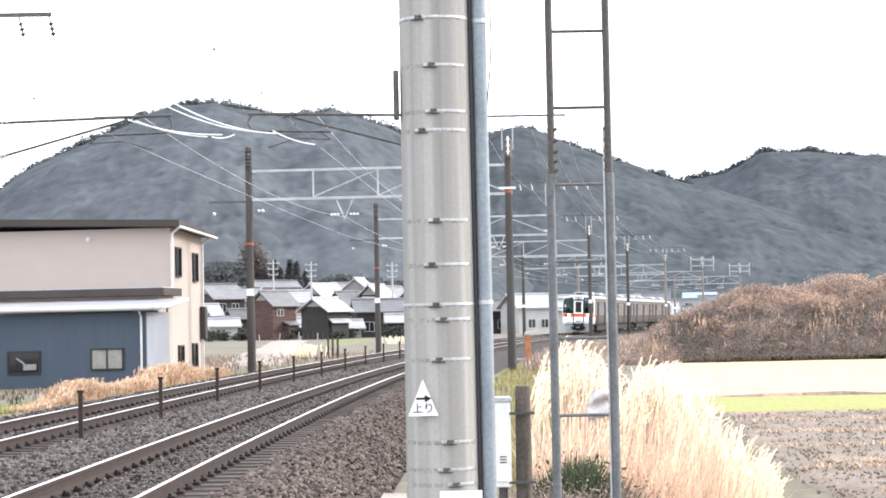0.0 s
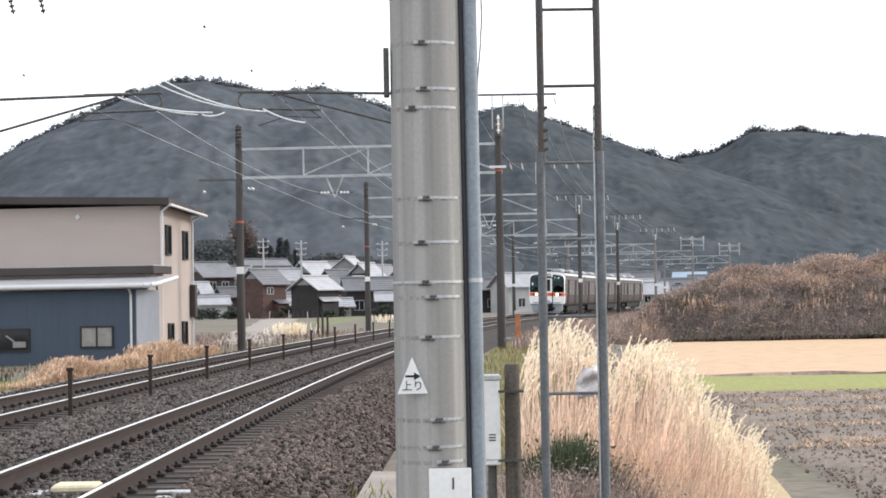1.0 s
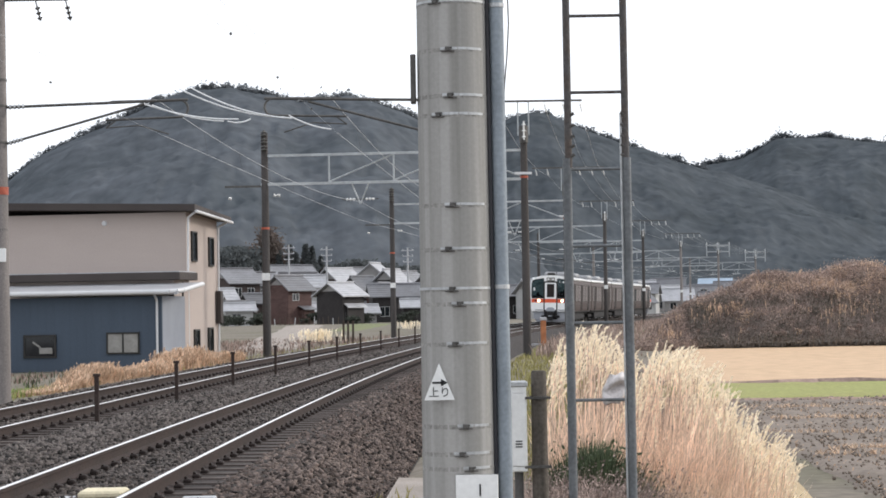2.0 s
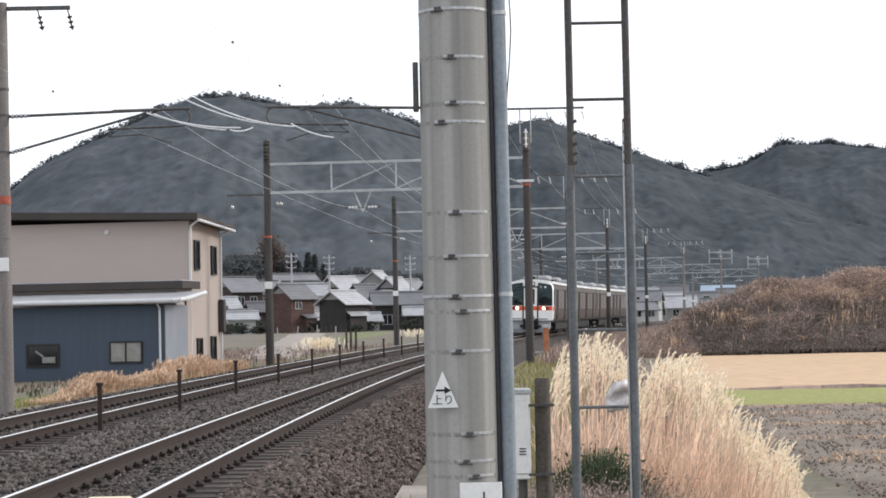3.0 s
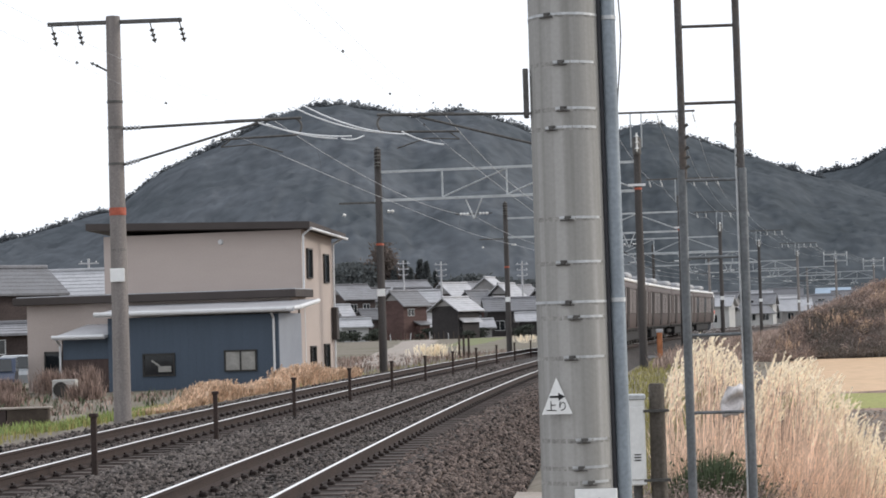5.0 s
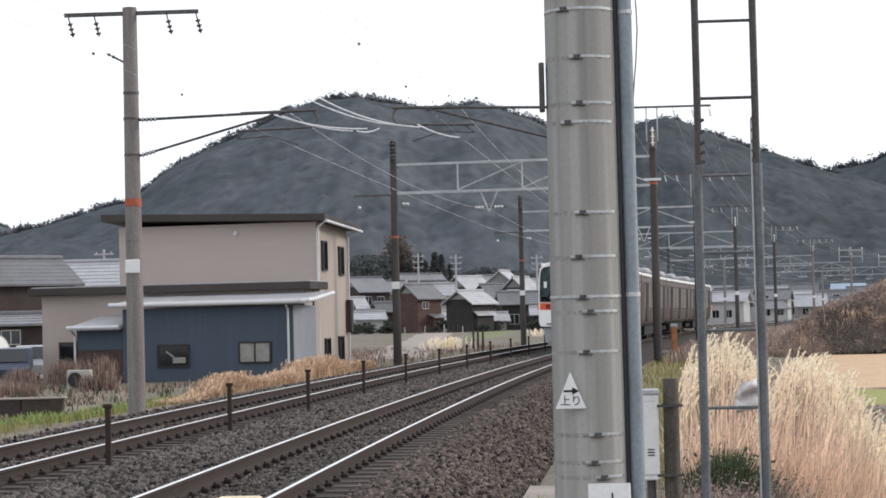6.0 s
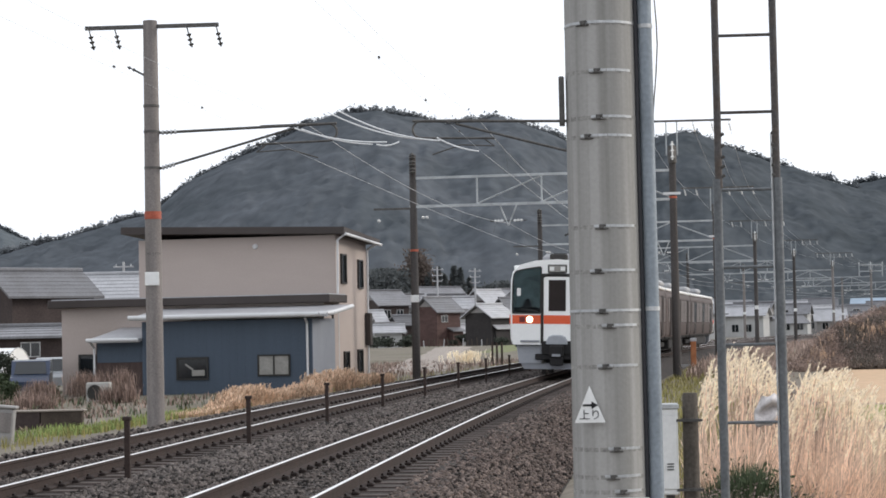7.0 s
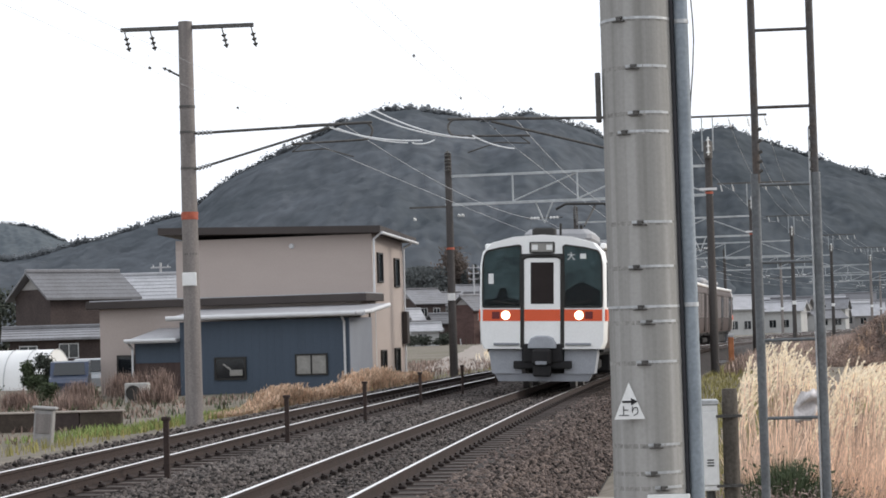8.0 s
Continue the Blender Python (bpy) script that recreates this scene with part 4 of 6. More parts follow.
def near_pole():
    X, Y = 0.147, 9.8
    pole = thing("concrete_pole", "weathered round concrete catenary pole with steel bands and a pipe", "pole", pose(X, Y, 0))
    n = 40
    rows = []
    for z in np.linspace(-0.9, 9.0, 30):
        r = 0.179 - 0.0028 * z
        rows.append([(r * math.cos(2 * math.pi * i / n), r * math.sin(2 * math.pi * i / n), z) for i in range(n)])
    part("shaft", Shape().loft(rows), CONCRETE, pole, smooth=True)
    R = lambda z: 0.179 - 0.0028 * z
    for z, a0, a1, full in ((2.95, -130, 20, 1), (2.72, -95, -22, 0), (2.50, -93, -20, 0), (2.41, -112, -25, 0), (1.98, -92, -20, 0), (1.77, -100, -20, 0), (1.58, -110, -15, 1), (1.51, -84, -18, 0),
                            (1.32, -92, -16, 0), (0.93, -78, -14, 0), (0.80, -84, -14, 0), (0.73, -70, -14, 0), (3.4, -100, -20, 0), (3.8, -120, 20, 1)):
        s = Shape()
        if not full:
            a0, a1 = a0 - 15, -38
        mark = Shape()
        ring(mark, 0, 0, z - 0.016, R(z), 0.02, a0=-190, a1=10, t=0.0012)
        part("strap_mark", mark, STRAP_MARK, pole, "dark grime left along the strap", smooth=True)
        ring(s, 0, 0, z - 0.006, R(z), 0.012, a0=-200 if full else a0, a1=30 if full else a1, t=0.003)
        b = part("steel_band", s, STEEL, pole, "bright steel strap", smooth=True)
        s = Shape()
        a = radians(a0 + 12)
        c, q = math.cos(a), math.sin(a)
        s.m = Matrix.Translation((c * (R(z) + 0.006), q * (R(z) + 0.006), z - 0.004)) @ Matrix.Rotation(a + math.pi / 2, 4, "Z")
        s.box(-0.034, 0.034, -0.006, 0.003, -0.013, -0.007, 0.002)
        s.box(-0.012, 0.012, -0.009, 0.004, -0.010, 0.011, 0.003)
        s.rod((-0.012, -0.004, 0.006), (0.02, -0.004, 0.006), 0.006, n=6)
        part("buckle", s, STEEL_DARK, b, "dark strap buckle")
    # service pipe and cable on the flank
    s = Shape().rod((0.222, -0.03, -0.9), (0.196, -0.03, 9.0), 0.036, 0.036, n=18)
    pipe = part("service_pipe", s, STEEL_PAINT, pole, "blue-grey painted service pipe", smooth=True)
    for z in (2.93, 1.575, 0.2):
        s = Shape()
        ring(s, 0.2195 - 0.0028 * z, -0.03, z, 0.036, 0.02, n=16)
        part("pipe_clamp", s, STEEL, pipe, "pale pipe clamp")
    part("cable", Shape().rod((0.174, -0.058, -0.9), (0.151, -0.055, 9.0), 0.013, n=8), RUBBER, pole, "black cable", smooth=True)
    pts = [(0.228, -0.03, 3.4), (0.258, -0.035, 3.15), (0.270, -0.04, 2.95), (0.272, -0.04, 2.85), (0.262, -0.04, 2.7), (0.250, -0.035, 2.58), (0.243, -0.03, 2.48)]
    part("loose_wire", Shape().pipe(pts, 0.0035, 5), STEEL_DARK, pole, "thin loose wire")
    part("side_plate", Shape().box(-0.205, -0.178, -0.05, 0.03, 2.475, 2.71, 0.004), STEEL_DARK, pole, "small dark plate edge-on")
    # triangular marker with an arrow
    m = pose(0.055 - X, 9.608 - Y, 1.058)
    s = Shape()
    s.m = m
    s.add([(-0.072, 0, -0.004), (0.072, 0, -0.004), (0, 0, 0.169), (-0.072, -0.004, -0.004), (0.072, -0.004, -0.004), (0, -0.004, 0.169)], [(0, 1, 2), (5, 4, 3), (0, 3, 4, 1), (1, 4, 5, 2), (2, 5, 3, 0)])
    sign = part("marker_plate", s, WHITE, pole, "white triangular marker with a black arrow")
    s = Shape()
    s.m = m
    s.box(-0.033, 0.014, -0.0062, -0.0045, 0.073, 0.083)
    s.add([(0.008, -0.0062, 0.060), (0.040, -0.0062, 0.078), (0.008, -0.0062, 0.096), (0.008, -0.0045, 0.060), (0.040, -0.0045, 0.078), (0.008, -0.0045, 0.096)], [(0, 1, 2), (5, 4, 3), (0, 3, 4, 1), (1, 4, 5, 2), (2, 5, 3, 0)])
    part("arrow", s, BLACK, sign)
    text("上り", 0.052, BLACK, sign, m @ pose(0, -0.0055, 0.030, 90, 0, 0))
    # plate at the foot
    s = Shape().box(-0.022, 0.178, -0.186, -0.176, 0.44, 0.70, 0.004)
    plate = part("number_plate", s, WHITE, pole, "white enamel plate with a dark stroke")
    part("stroke", Shape().box(0.088, 0.096, -0.189, -0.1855, 0.60, 0.655), BLACK, plate)


def ladder():
    top = thing("steel_ladder", "tall grey steel ladder with two round rails, worn dark above", "ladder", pose(0.92, 10.8, 0))
    for side in (-1, 1):
        x = side * 0.158
        s = Shape().rod((x, 0, -0.9), (x, 0, 2.27), 0.0235, n=14)
        part("lower_rail", s, LADDER, top, "thicker grey lower rail", smooth=True)
        s = Shape().rod((x - 0.004 + (0.012 if side < 0 else 0), 0, 2.22), (x - 0.004 + (0.012 if side < 0 else 0), 0, 7.5), 0.0195, n=14)
        rail = part("upper_rail", s, LADDER_RUST, top, "rust-darkened upper rail", smooth=True)
        for z in (2.28, 2.33, 2.38, 2.44, 2.5):
            part("bolt", Shape().rod((x + 0.01 * (1 - side) / 2 - side * 0.012, -0.01, z), (x + 0.01 * (1 - side) / 2 - side * 0.03, -0.012, z + 0.01), 0.009, n=6), STEEL_DARK, rail)
    for k in range(0, 14):
        z = 0.985 + 0.409 * k
        part("rung", Shape().rod((-0.158, 0, z), (0.158, 0, z), 0.0085, n=8), LADDER if z < 2.3 else LADDER_RUST, top, smooth=True)
    part("guide_wire", Shape().rod((0.128, -0.01, -0.4), (0.128, -0.01, 2.5), 0.005, n=6), STEEL, top, "thin bright wire")


def switch_box():
    b = thing("switch_box", "small white steel trackside box on a leg", "box", pose(0.485, 11.0, 0))
    part("body", Shape().box(-0.045, 0.045, -0.06, 0.06, 0.60, 1.06, 0.006), WHITE, b)
    part("lid", Shape().box(-0.052, 0.052, -0.068, 0.066, 1.055, 1.085, 0.006), STEEL, b, "grey lid")
    part("door", Shape().box(-0.036, 0.036, -0.066, -0.059, 0.63, 1.02, 0.003), WHITE, b)
    part("leg", Shape().rod((0, 0, -0.8), (0, 0, 0.62), 0.025, n=10), STEEL_DARK, b)
    s = Shape()
    for z in (0.735, 0.75, 0.765):
        s.box(-0.018, 0.018, -0.069, -0.0665, z - 0.003, z + 0.003)
    part("marking", s, BLACK, b, "small dark marking")


def stake():
    b = thing("wooden_post", "weathered grey-brown round wooden post with wire ties", "post", pose(0.60, 11.0, 0))
    rows = []
    for z, r in ((-0.9, 0.046), (0.3, 0.045), (0.8, 0.043), (1.13, 0.041), (1.14, 0.036)):
        rows.append([((r + 0.002 * noise.noise((i * 0.8, z, 0))) * math.cos(i * math.pi / 8), (r + 0.002 * noise.noise((i * 0.8, z, 4))) * math.sin(i * math.pi / 8), z) for i in range(16)])
    part("shaft", Shape().loft(rows), mat("grey_wood", (0.115, 0.10, 0.085), 0.95, var=0.4, scale=4, fine=50, stretch=(8, 8, 0.6)), b, smooth=True)
    for z in (0.99, 0.62):
        s = Shape()
        ring(s, 0, 0, z, 0.044, 0.014, n=16)
        s.box(-0.085, 0.06, -0.062, -0.048, z - 0.002, z + 0.012)
        part("wire_tie", s, STEEL_DARK, b)


# ---- masts, girders and wires of the overhead line ----
ROWS_Y = (42.0, 83.0, 124.0, 165.0, 206.0, 247.0, 288.0, 329.0)


def left_at(y):
    return beside(y, APART - 4.05, 0)


def right_at(y):
    return beside(y, 3.05, 0)


def insulator(s, p, q, r=0.055, n=4):
    p, q = Vector(p), Vector(q)
    s.rod(p, q, r * 0.35, n=6)
    for k in range(n):
        c = p.lerp(q, (k + 0.5) / n)
        d = (q - p).normalized() * 0.02
        s.rod(c - d, c + d, r, r * 0.6, n=10)


def mast_shaft(h, r0, r1, n=16):
    return Shape().loft([[(r * math.cos(2 * math.pi * i / n), r * math.sin(2 * math.pi * i / n), z) for i in range(n)] for z, r in ((-1.3, r0), (h, r1))])


def cross_arm(parent, z, x0, x1, hangs, posts=()):
    arm = part("cross_arm", Shape().box(x0, x1, -0.04, 0.04, z - 0.04, z + 0.04), STEEL_DARK, parent, "steel cross arm")
    for x in hangs:
        s = Shape()
        s.rod((x, 0, z - 0.04), (x + 0.03, 0, z - 0.16), 0.015, n=6)
        insulator(s, (x + 0.03, 0, z - 0.15), (x + 0.1, 0, z - 0.46), 0.06, 3)
        part("insulator", s, CERAMIC if z > 9 else STEEL_DARK, arm, "hanging insulator")
    for x in posts:
        part("upright", Shape().box(x - 0.03, x + 0.03, -0.03, 0.03, z - 1.5, z), GANTRY, arm)


def cantilever(parent, d, tube):
    """A hinged bracket of tubes that carries the wires: d is +1 to the right, -1 to the left; tube its reach."""
    s = Shape()
    s.rod((0.13 * d, 0, 5.76), (tube * d, 0, 5.86), 0.03, n=8)
    br = part("bracket", s, STEEL_DARK, parent, "tubular cantilever bracket")
    part("stay_tube", Shape().rod((0.13 * d, 0, 5.0), (3.0 * d, 0, 5.78), 0.026, n=8), STEEL_DARK, br)
    bend = [(tube * d - 0.18 * d + 0.18 * d * math.cos(a), 0, 5.68 + 0.18 * math.sin(a)) for a in np.linspace(-math.pi / 2, math.pi / 2, 9)]
    loop = [(2.2 * d, 0, 5.46), *bend, (2.3 * d, 0, 5.84)]
    part("loop_tube", Shape().pipe(loop, 0.024, 8), STEEL_DARK, br)
    for p, q in (((0.2 * d, 0, 5.765), (0.55 * d, 0, 5.775)), ((0.2 * d, 0, 5.02), (0.5 * d, 0, 5.1))):
        s = Shape()
        insulator(s, p, q, 0.06, 4)
        part("insulator", s, STEEL, br)
    part("steady_arm", Shape().pipe([(2.4 * d, 0, 5.44), (2.2 * d, 0, 5.3), (2.9 * d, 0, 5.34), (3.5 * d, 0, 5.15)], 0.014, 6), STEEL_DARK, br)


def row_masts():
    group = "masts along the railway"
    # the first pair stands alone, each with its own bracket
    x, y, _ = left_at(42)
    x = -8.76
    m = thing("catenary_mast", "tall grey concrete mast with an orange ring and white tag", "mast", pose(x, 42, 0), group)
    part("shaft", mast_shaft(8.12, 0.19, 0.148, 20), CONCRETE_OLD, m, smooth=True)
    s = Shape()
    ring(s, 0, 0, 3.95, 0.172, 0.16)
    part("orange_ring", s, RED, m, "painted orange ring")
    part("tag", Shape().box(-0.15, 0.15, -0.2, -0.17, 2.56, 2.84, 0.01), WHITE, m, "blank white tag")
    cross_arm(m, 8.0, -1.38, 1.45, (-1.3, -0.75, 0.78, 1.4))
    cantilever(m, 1, 3.9)
    s = Shape()
    s.rod((-0.14, 0, 6.98), (-0.36, 0, 7.1), 0.022, n=8)
    insulator(s, (-0.32, 0, 7.08), (-0.5, 0, 7.17), 0.04, 2)
    part("side_bracket", s, STEEL_DARK, m)
    for z in (6.3, 5.76, 5.0, 3.2):
        s = Shape()
        ring(s, 0, 0, z, 0.165, 0.05)
        part("collar", s, STEEL_DARK, m)
    x, y, _ = right_at(42)
    m = thing("catenary_mast", "grey concrete mast with a cantilever over the near track", "mast", pose(0.62, 42, 0), group)
    part("shaft", mast_shaft(8.1, 0.19, 0.15, 20), CONCRETE_OLD, m, smooth=True)
    cantilever(m, -1, 3.9)
    # pairs joined by a girder
    for k, y in enumerate(ROWS_Y[1:]):
        a, b = Vector(left_at(y)), Vector(right_at(y))
        for j, p in enumerate((a, b)):
            m = thing("catenary_mast", "dark weathered mast carrying a girder over the tracks", "mast", pose(p.x, p.y, 0), group)
            # paler concrete on the farthest masts stands in for haze
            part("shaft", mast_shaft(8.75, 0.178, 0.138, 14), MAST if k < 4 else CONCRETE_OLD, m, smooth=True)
            if k < 2:
                s = Shape()
                ring(s, 0, 0, 4.78 if j == 0 else 6.66, 0.163 - 0.005 * j, 0.09, n=14)
                part("orange_ring", s, RED, m, "painted orange ring")
                if j == 1:
                    part("end_plate", Shape().box(-0.4, 0.3, -0.2, -0.165, 6.8, 6.9), GUTTER, m, "white girder end plate")
            if j == 0 or k > 1:
                part("tag", Shape().box(-0.16, 0.16, -0.21, -0.18, 2.68, 2.98, 0.01), WHITE, m, "white tag")
            if j == 1:
                for x in (-0.22, 0.22):
                    part("upright", Shape().box(x - 0.025, x + 0.025, -0.03, 0.03, 8.4, 9.78), GANTRY, m)
                if k < 5:
                    cross_arm(m, 9.8, -2.0, 2.4, (-1.8, -1.1, 0.85, 1.6, 2.3))
                else:
                    # square steel frames that carry the power wires
                    for z in (8.55, 9.45):
                        part("frame_bar", Shape().box(-1.6, 1.6, -0.05, 0.05, z - 0.06, z + 0.06), GANTRY, m)
                    for x in (-1.6, 0.0, 1.6):
                        part("frame_post", Shape().box(x - 0.06, x + 0.06, -0.05, 0.05, 7.8, 9.5), GANTRY, m)
                        s = Shape()
                        insulator(s, (x, 0, 9.5), (x, 0, 9.85), 0.1, 2)
                        part("insulator", s, CERAMIC, m)
                s = Shape()
                insulator(s, (0, -0.3, 8.2), (0, -0.3, 8.95), 0.1, 3)
                part("insulator", s, CERAMIC, m)
                part("mast_head", Shape().rod((0, -0.05, 8.1), (0, -0.05, 8.78), 0.18, n=10), STEEL_DARK, m, "dark head fitting")
            else:
                for z in (8.0, 8.3, 8.6):
                    s = Shape()
                    insulator(s, (0.0, -0.2, z), (0.0, -0.2, z + 0.25), 0.16, 2)
                    part("head_fitting", s, STEEL_DARK, m, "dark stacked head fitting")
                part("short_arm", Shape().box(-1.65, 0.1, -0.04, 0.04, 6.52, 6.6), STEEL_DARK, m)
                for x, z in ((-1.5, 6.1), (0.35, 6.2), (0.5, 6.2)):
                    s = Shape()
                    insulator(s, (x, 0, z), (x + 0.12, 0, z - 0.05), 0.07, 2)
                    part("insulator", s, CERAMIC, m)
        g = thing("overhead_girder", "pale zinc lattice girder spanning both tracks", "girder", Matrix.Translation((a.x, a.y, 0)) @ Matrix.Rotation(math.atan2(b.y - a.y, b.x - a.x), 4, "Z"), "girders over the tracks")
        L = (b - a).length
        part("upper_chord", Shape().box(0.1, L - 0.1, -0.05, 0.05, 7.76, 7.86), GANTRY, g)
        part("lower_chord", Shape().box(-0.15, L + 0.15, -0.06, 0.06, 6.58, 6.69), GANTRY, g)
        n = 4
        for i in range(1, n):
            x = L * i / n
            part("upright", Shape().box(x - 0.03, x + 0.03, -0.03, 0.03, 6.69, 7.76), GANTRY, g)
        for i in range(n):
            x0, x1 = L * i / n, L * (i + 1) / n
            z0, z1 = (7.76, 6.69) if i % 2 else (6.69, 7.76)
            if i > 0:
                part("diagonal", Shape().rod((x0, 0, z1 if i == 1 else z0), (x1, 0, z0 if i == 1 else z1), 0.032, n=6), GANTRY, g)
        for x in (3.95, 7.55):
            s = Shape()
            s.rod((x - 0.35, 0, 6.6), (x, 0, 5.75), 0.03, n=6)
            s.rod((x + 0.35, 0, 6.6), (x, 0, 5.75), 0.03, n=6)
            hang = part("drop_frame", s, GANTRY, g)
            part("registration_tube", Shape().rod((x - 0.75, 0, 5.95), (x + 0.75, 0, 5.95), 0.022, n=6), STEEL_DARK, hang)
            for a in (-0.6, 0.2):
                s = Shape()
                insulator(s, (x + a, 0, 5.95), (x + a + 0.4, 0, 5.95), 0.07, 3)
                part("insulator", s, CERAMIC, hang)


def wires():
    def span(p, q, sag, n=12):
        p, q = Vector(p), Vector(q)
        return [p.lerp(q, i / n) - Vector((0, 0, sag * 4 * (i / n) * (1 - i / n))) for i in range(n + 1)]

    def strand(points, r, n=5):
        """One unbroken wire along the points."""
        rows = []
        for k, p in enumerate(points):
            d = (points[min(k + 1, len(points) - 1)] - points[max(k - 1, 0)]).normalized()
            a = d.orthogonal().normalized()
            b = d.cross(a)
            rows.append([p + (a * math.cos(2 * math.pi * i / n) + b * math.sin(2 * math.pi * i / n)) * r for i in range(n)])
        return Shape().loft(rows)
    ys = [1.0, *ROWS_Y]
    for off, label in ((0.0, "overhead wires above the near track"), (APART, "overhead wires above the far track")):
        w = thing("overhead_wire", label, "wire")
        for k, (y0, y1) in enumerate(zip(ys, ys[1:])):
            s0, s1 = (0.2 if k % 2 else -0.2), (-0.2 if k % 2 else 0.2)
            thin = 0.3 if k == 0 else 1.0
            a, b = beside(y0, off + s0, 5.12), beside(y1, off + s1, 5.12)
            part("contact_wire", strand(span(a, b, 0.03, 6), 0.006 * thin), STEEL, w)
            c, d = beside(y0, off + s0 * 0.4, 5.85), beside(y1, off + s1 * 0.4, 5.85)
            part("messenger_wire", strand(span(c, d, 0.42, 14), 0.007 * thin), STEEL, w)
            if k < 4:
                for i in range(1, 8):
                    f = i / 8
                    p = Vector(c).lerp(Vector(d), f) - Vector((0, 0, 0.42 * 4 * f * (1 - f)))
                    q = Vector(a).lerp(Vector(b), f)
                    part("dropper", Shape().rod(p, q, 0.003 * thin, n=4), STEEL_DARK, w)
                    if k == 0 and i > 4:
                        part("wire_clamp", Shape().rod(q - Vector((0, 0.03, 0)), q + Vector((0, 0.03, 0)), 0.018, n=6), STEEL_DARK, w)
    w = thing("jumper_wire", "pale jumper wires slung between the brackets of the first masts", "wire")
    for x0, z0, x1, z1, sag, r in ((-5.0, 6.05, -2.85, 5.44, 0.13, 0.014), (-4.75, 6.06, -2.7, 5.42, 0.13, 0.014), (-5.7, 5.74, -3.8, 5.42, 0.09, 0.014), (-5.55, 5.72, -4.1, 5.38, 0.07, 0.013), (-4.0, 5.36, -3.55, 5.42, 0.05, 0.014), (-2.75, 5.46, -1.9, 5.18, 0.05, 0.014)):
        part("conductor", strand(span((x0, 41.6, z0), (x1, 41.8, z1), sag), r, 6), WIRE, w)
    w = thing("power_line", "thin power wires carried on the masts beside the near track", "wire")
    for dx in (0.85, 1.6, 2.3, -1.1):
        for y0, y1 in zip(ROWS_Y[1:], ROWS_Y[2:]):
            p, q = Vector(right_at(y0)) + Vector((dx + 0.1, 0, 9.35)), Vector(right_at(y1)) + Vector((dx + 0.1, 0, 9.35))
            part("conductor", strand(span(p, q, 0.5, 8), 0.006, 4), STEEL, w)


def marker_posts():
    """Low rusty posts between the tracks, joined by a slack wire."""
    for k in range(18):
        y0 = 14.7 + 6.45 * k
        y = y0 + 0.2 + 0.1355 * y0 - 0.00066 * y0 * y0
        p = (line(y) - 2.5, y, 0)
        h = 0.555 + 0.0038 * k
        m = thing("fence_post", "short rusty steel post standing between the tracks", "post", pose(p[0], p[1], 0), "low posts between the tracks")
        part("shaft", Shape().box(-0.034, 0.034, -0.03, 0.03, -0.35, h - 0.05, 0.006), RAIL_SIDE, m)
        part("cap", Shape().box(-0.052, 0.052, -0.045, 0.045, h - 0.05, h, 0.008), RAIL_SIDE, m)
    for x, y, h in ((-4.95, 121, 0.75), (-4.7, 121.5, 0.7), (-4.42, 122, 0.72)):
        m = thing("stake", "dark upright stake on the verge", "post", pose(x, y, 0), "stakes on the verge")
        part("shaft", Shape().rod((0, 0, -0.8), (0, 0, h), 0.075, 0.06, n=8), BARK, m, smooth=True)
    p = beside(100, 3.0, 0)
    m = thing("orange_post", "faded orange marker post by the near track", "post", pose(p[0], p[1], 0))
    part("shaft", Shape().box(-0.13, 0.13, -0.1, 0.1, -1.0, 0.72, 0.02), mat("faded_orange", (0.42, 0.17, 0.08), 0.8, var=0.3, scale=4), m)
    part("cap", Shape().box(-0.16, 0.16, -0.13, 0.13, 0.72, 0.88, 0.02), TILE_SHEET, m)
    part("rail", Shape().box(-0.95, -0.13, -0.04, 0.04, -0.5, -0.4), TILE_SHEET, m, "pale low rail")
    # signal gear between the rails
    m = thing("track_device", "cream-coloured flat cover of a track device between the rails", "track device", Matrix.Translation(beside(18.3, 0.1, -0.16)))
    part("cover", Shape().box(-0.17, 0.23, -0.22, 0.22, 0.0, 0.07, 0.02), mat("cream_paint", (0.68, 0.60, 0.42), 0.6, var=0.15, scale=6), m)
    part("base", Shape().box(-0.24, 0.26, -0.3, 0.3, -0.08, 0.0), SLEEPER, m)
    part("foot", Shape().box(-0.4, -0.24, -0.2, 0.2, -0.06, 0.0, 0.01), STEEL, m)
    m = thing("track_device", "pale flat plates bolted outside the rail", "track device", Matrix.Translation(beside(18.2, 0.95, -0.16)))
    part("plate", Shape().box(-0.1, 0.2, -0.1, 0.1, -0.06, 0.0, 0.01), GANTRY, m)
    part("plate", Shape().box(-0.05, 0.12, -0.5, -0.32, -0.06, -0.01, 0.01), GANTRY, m)


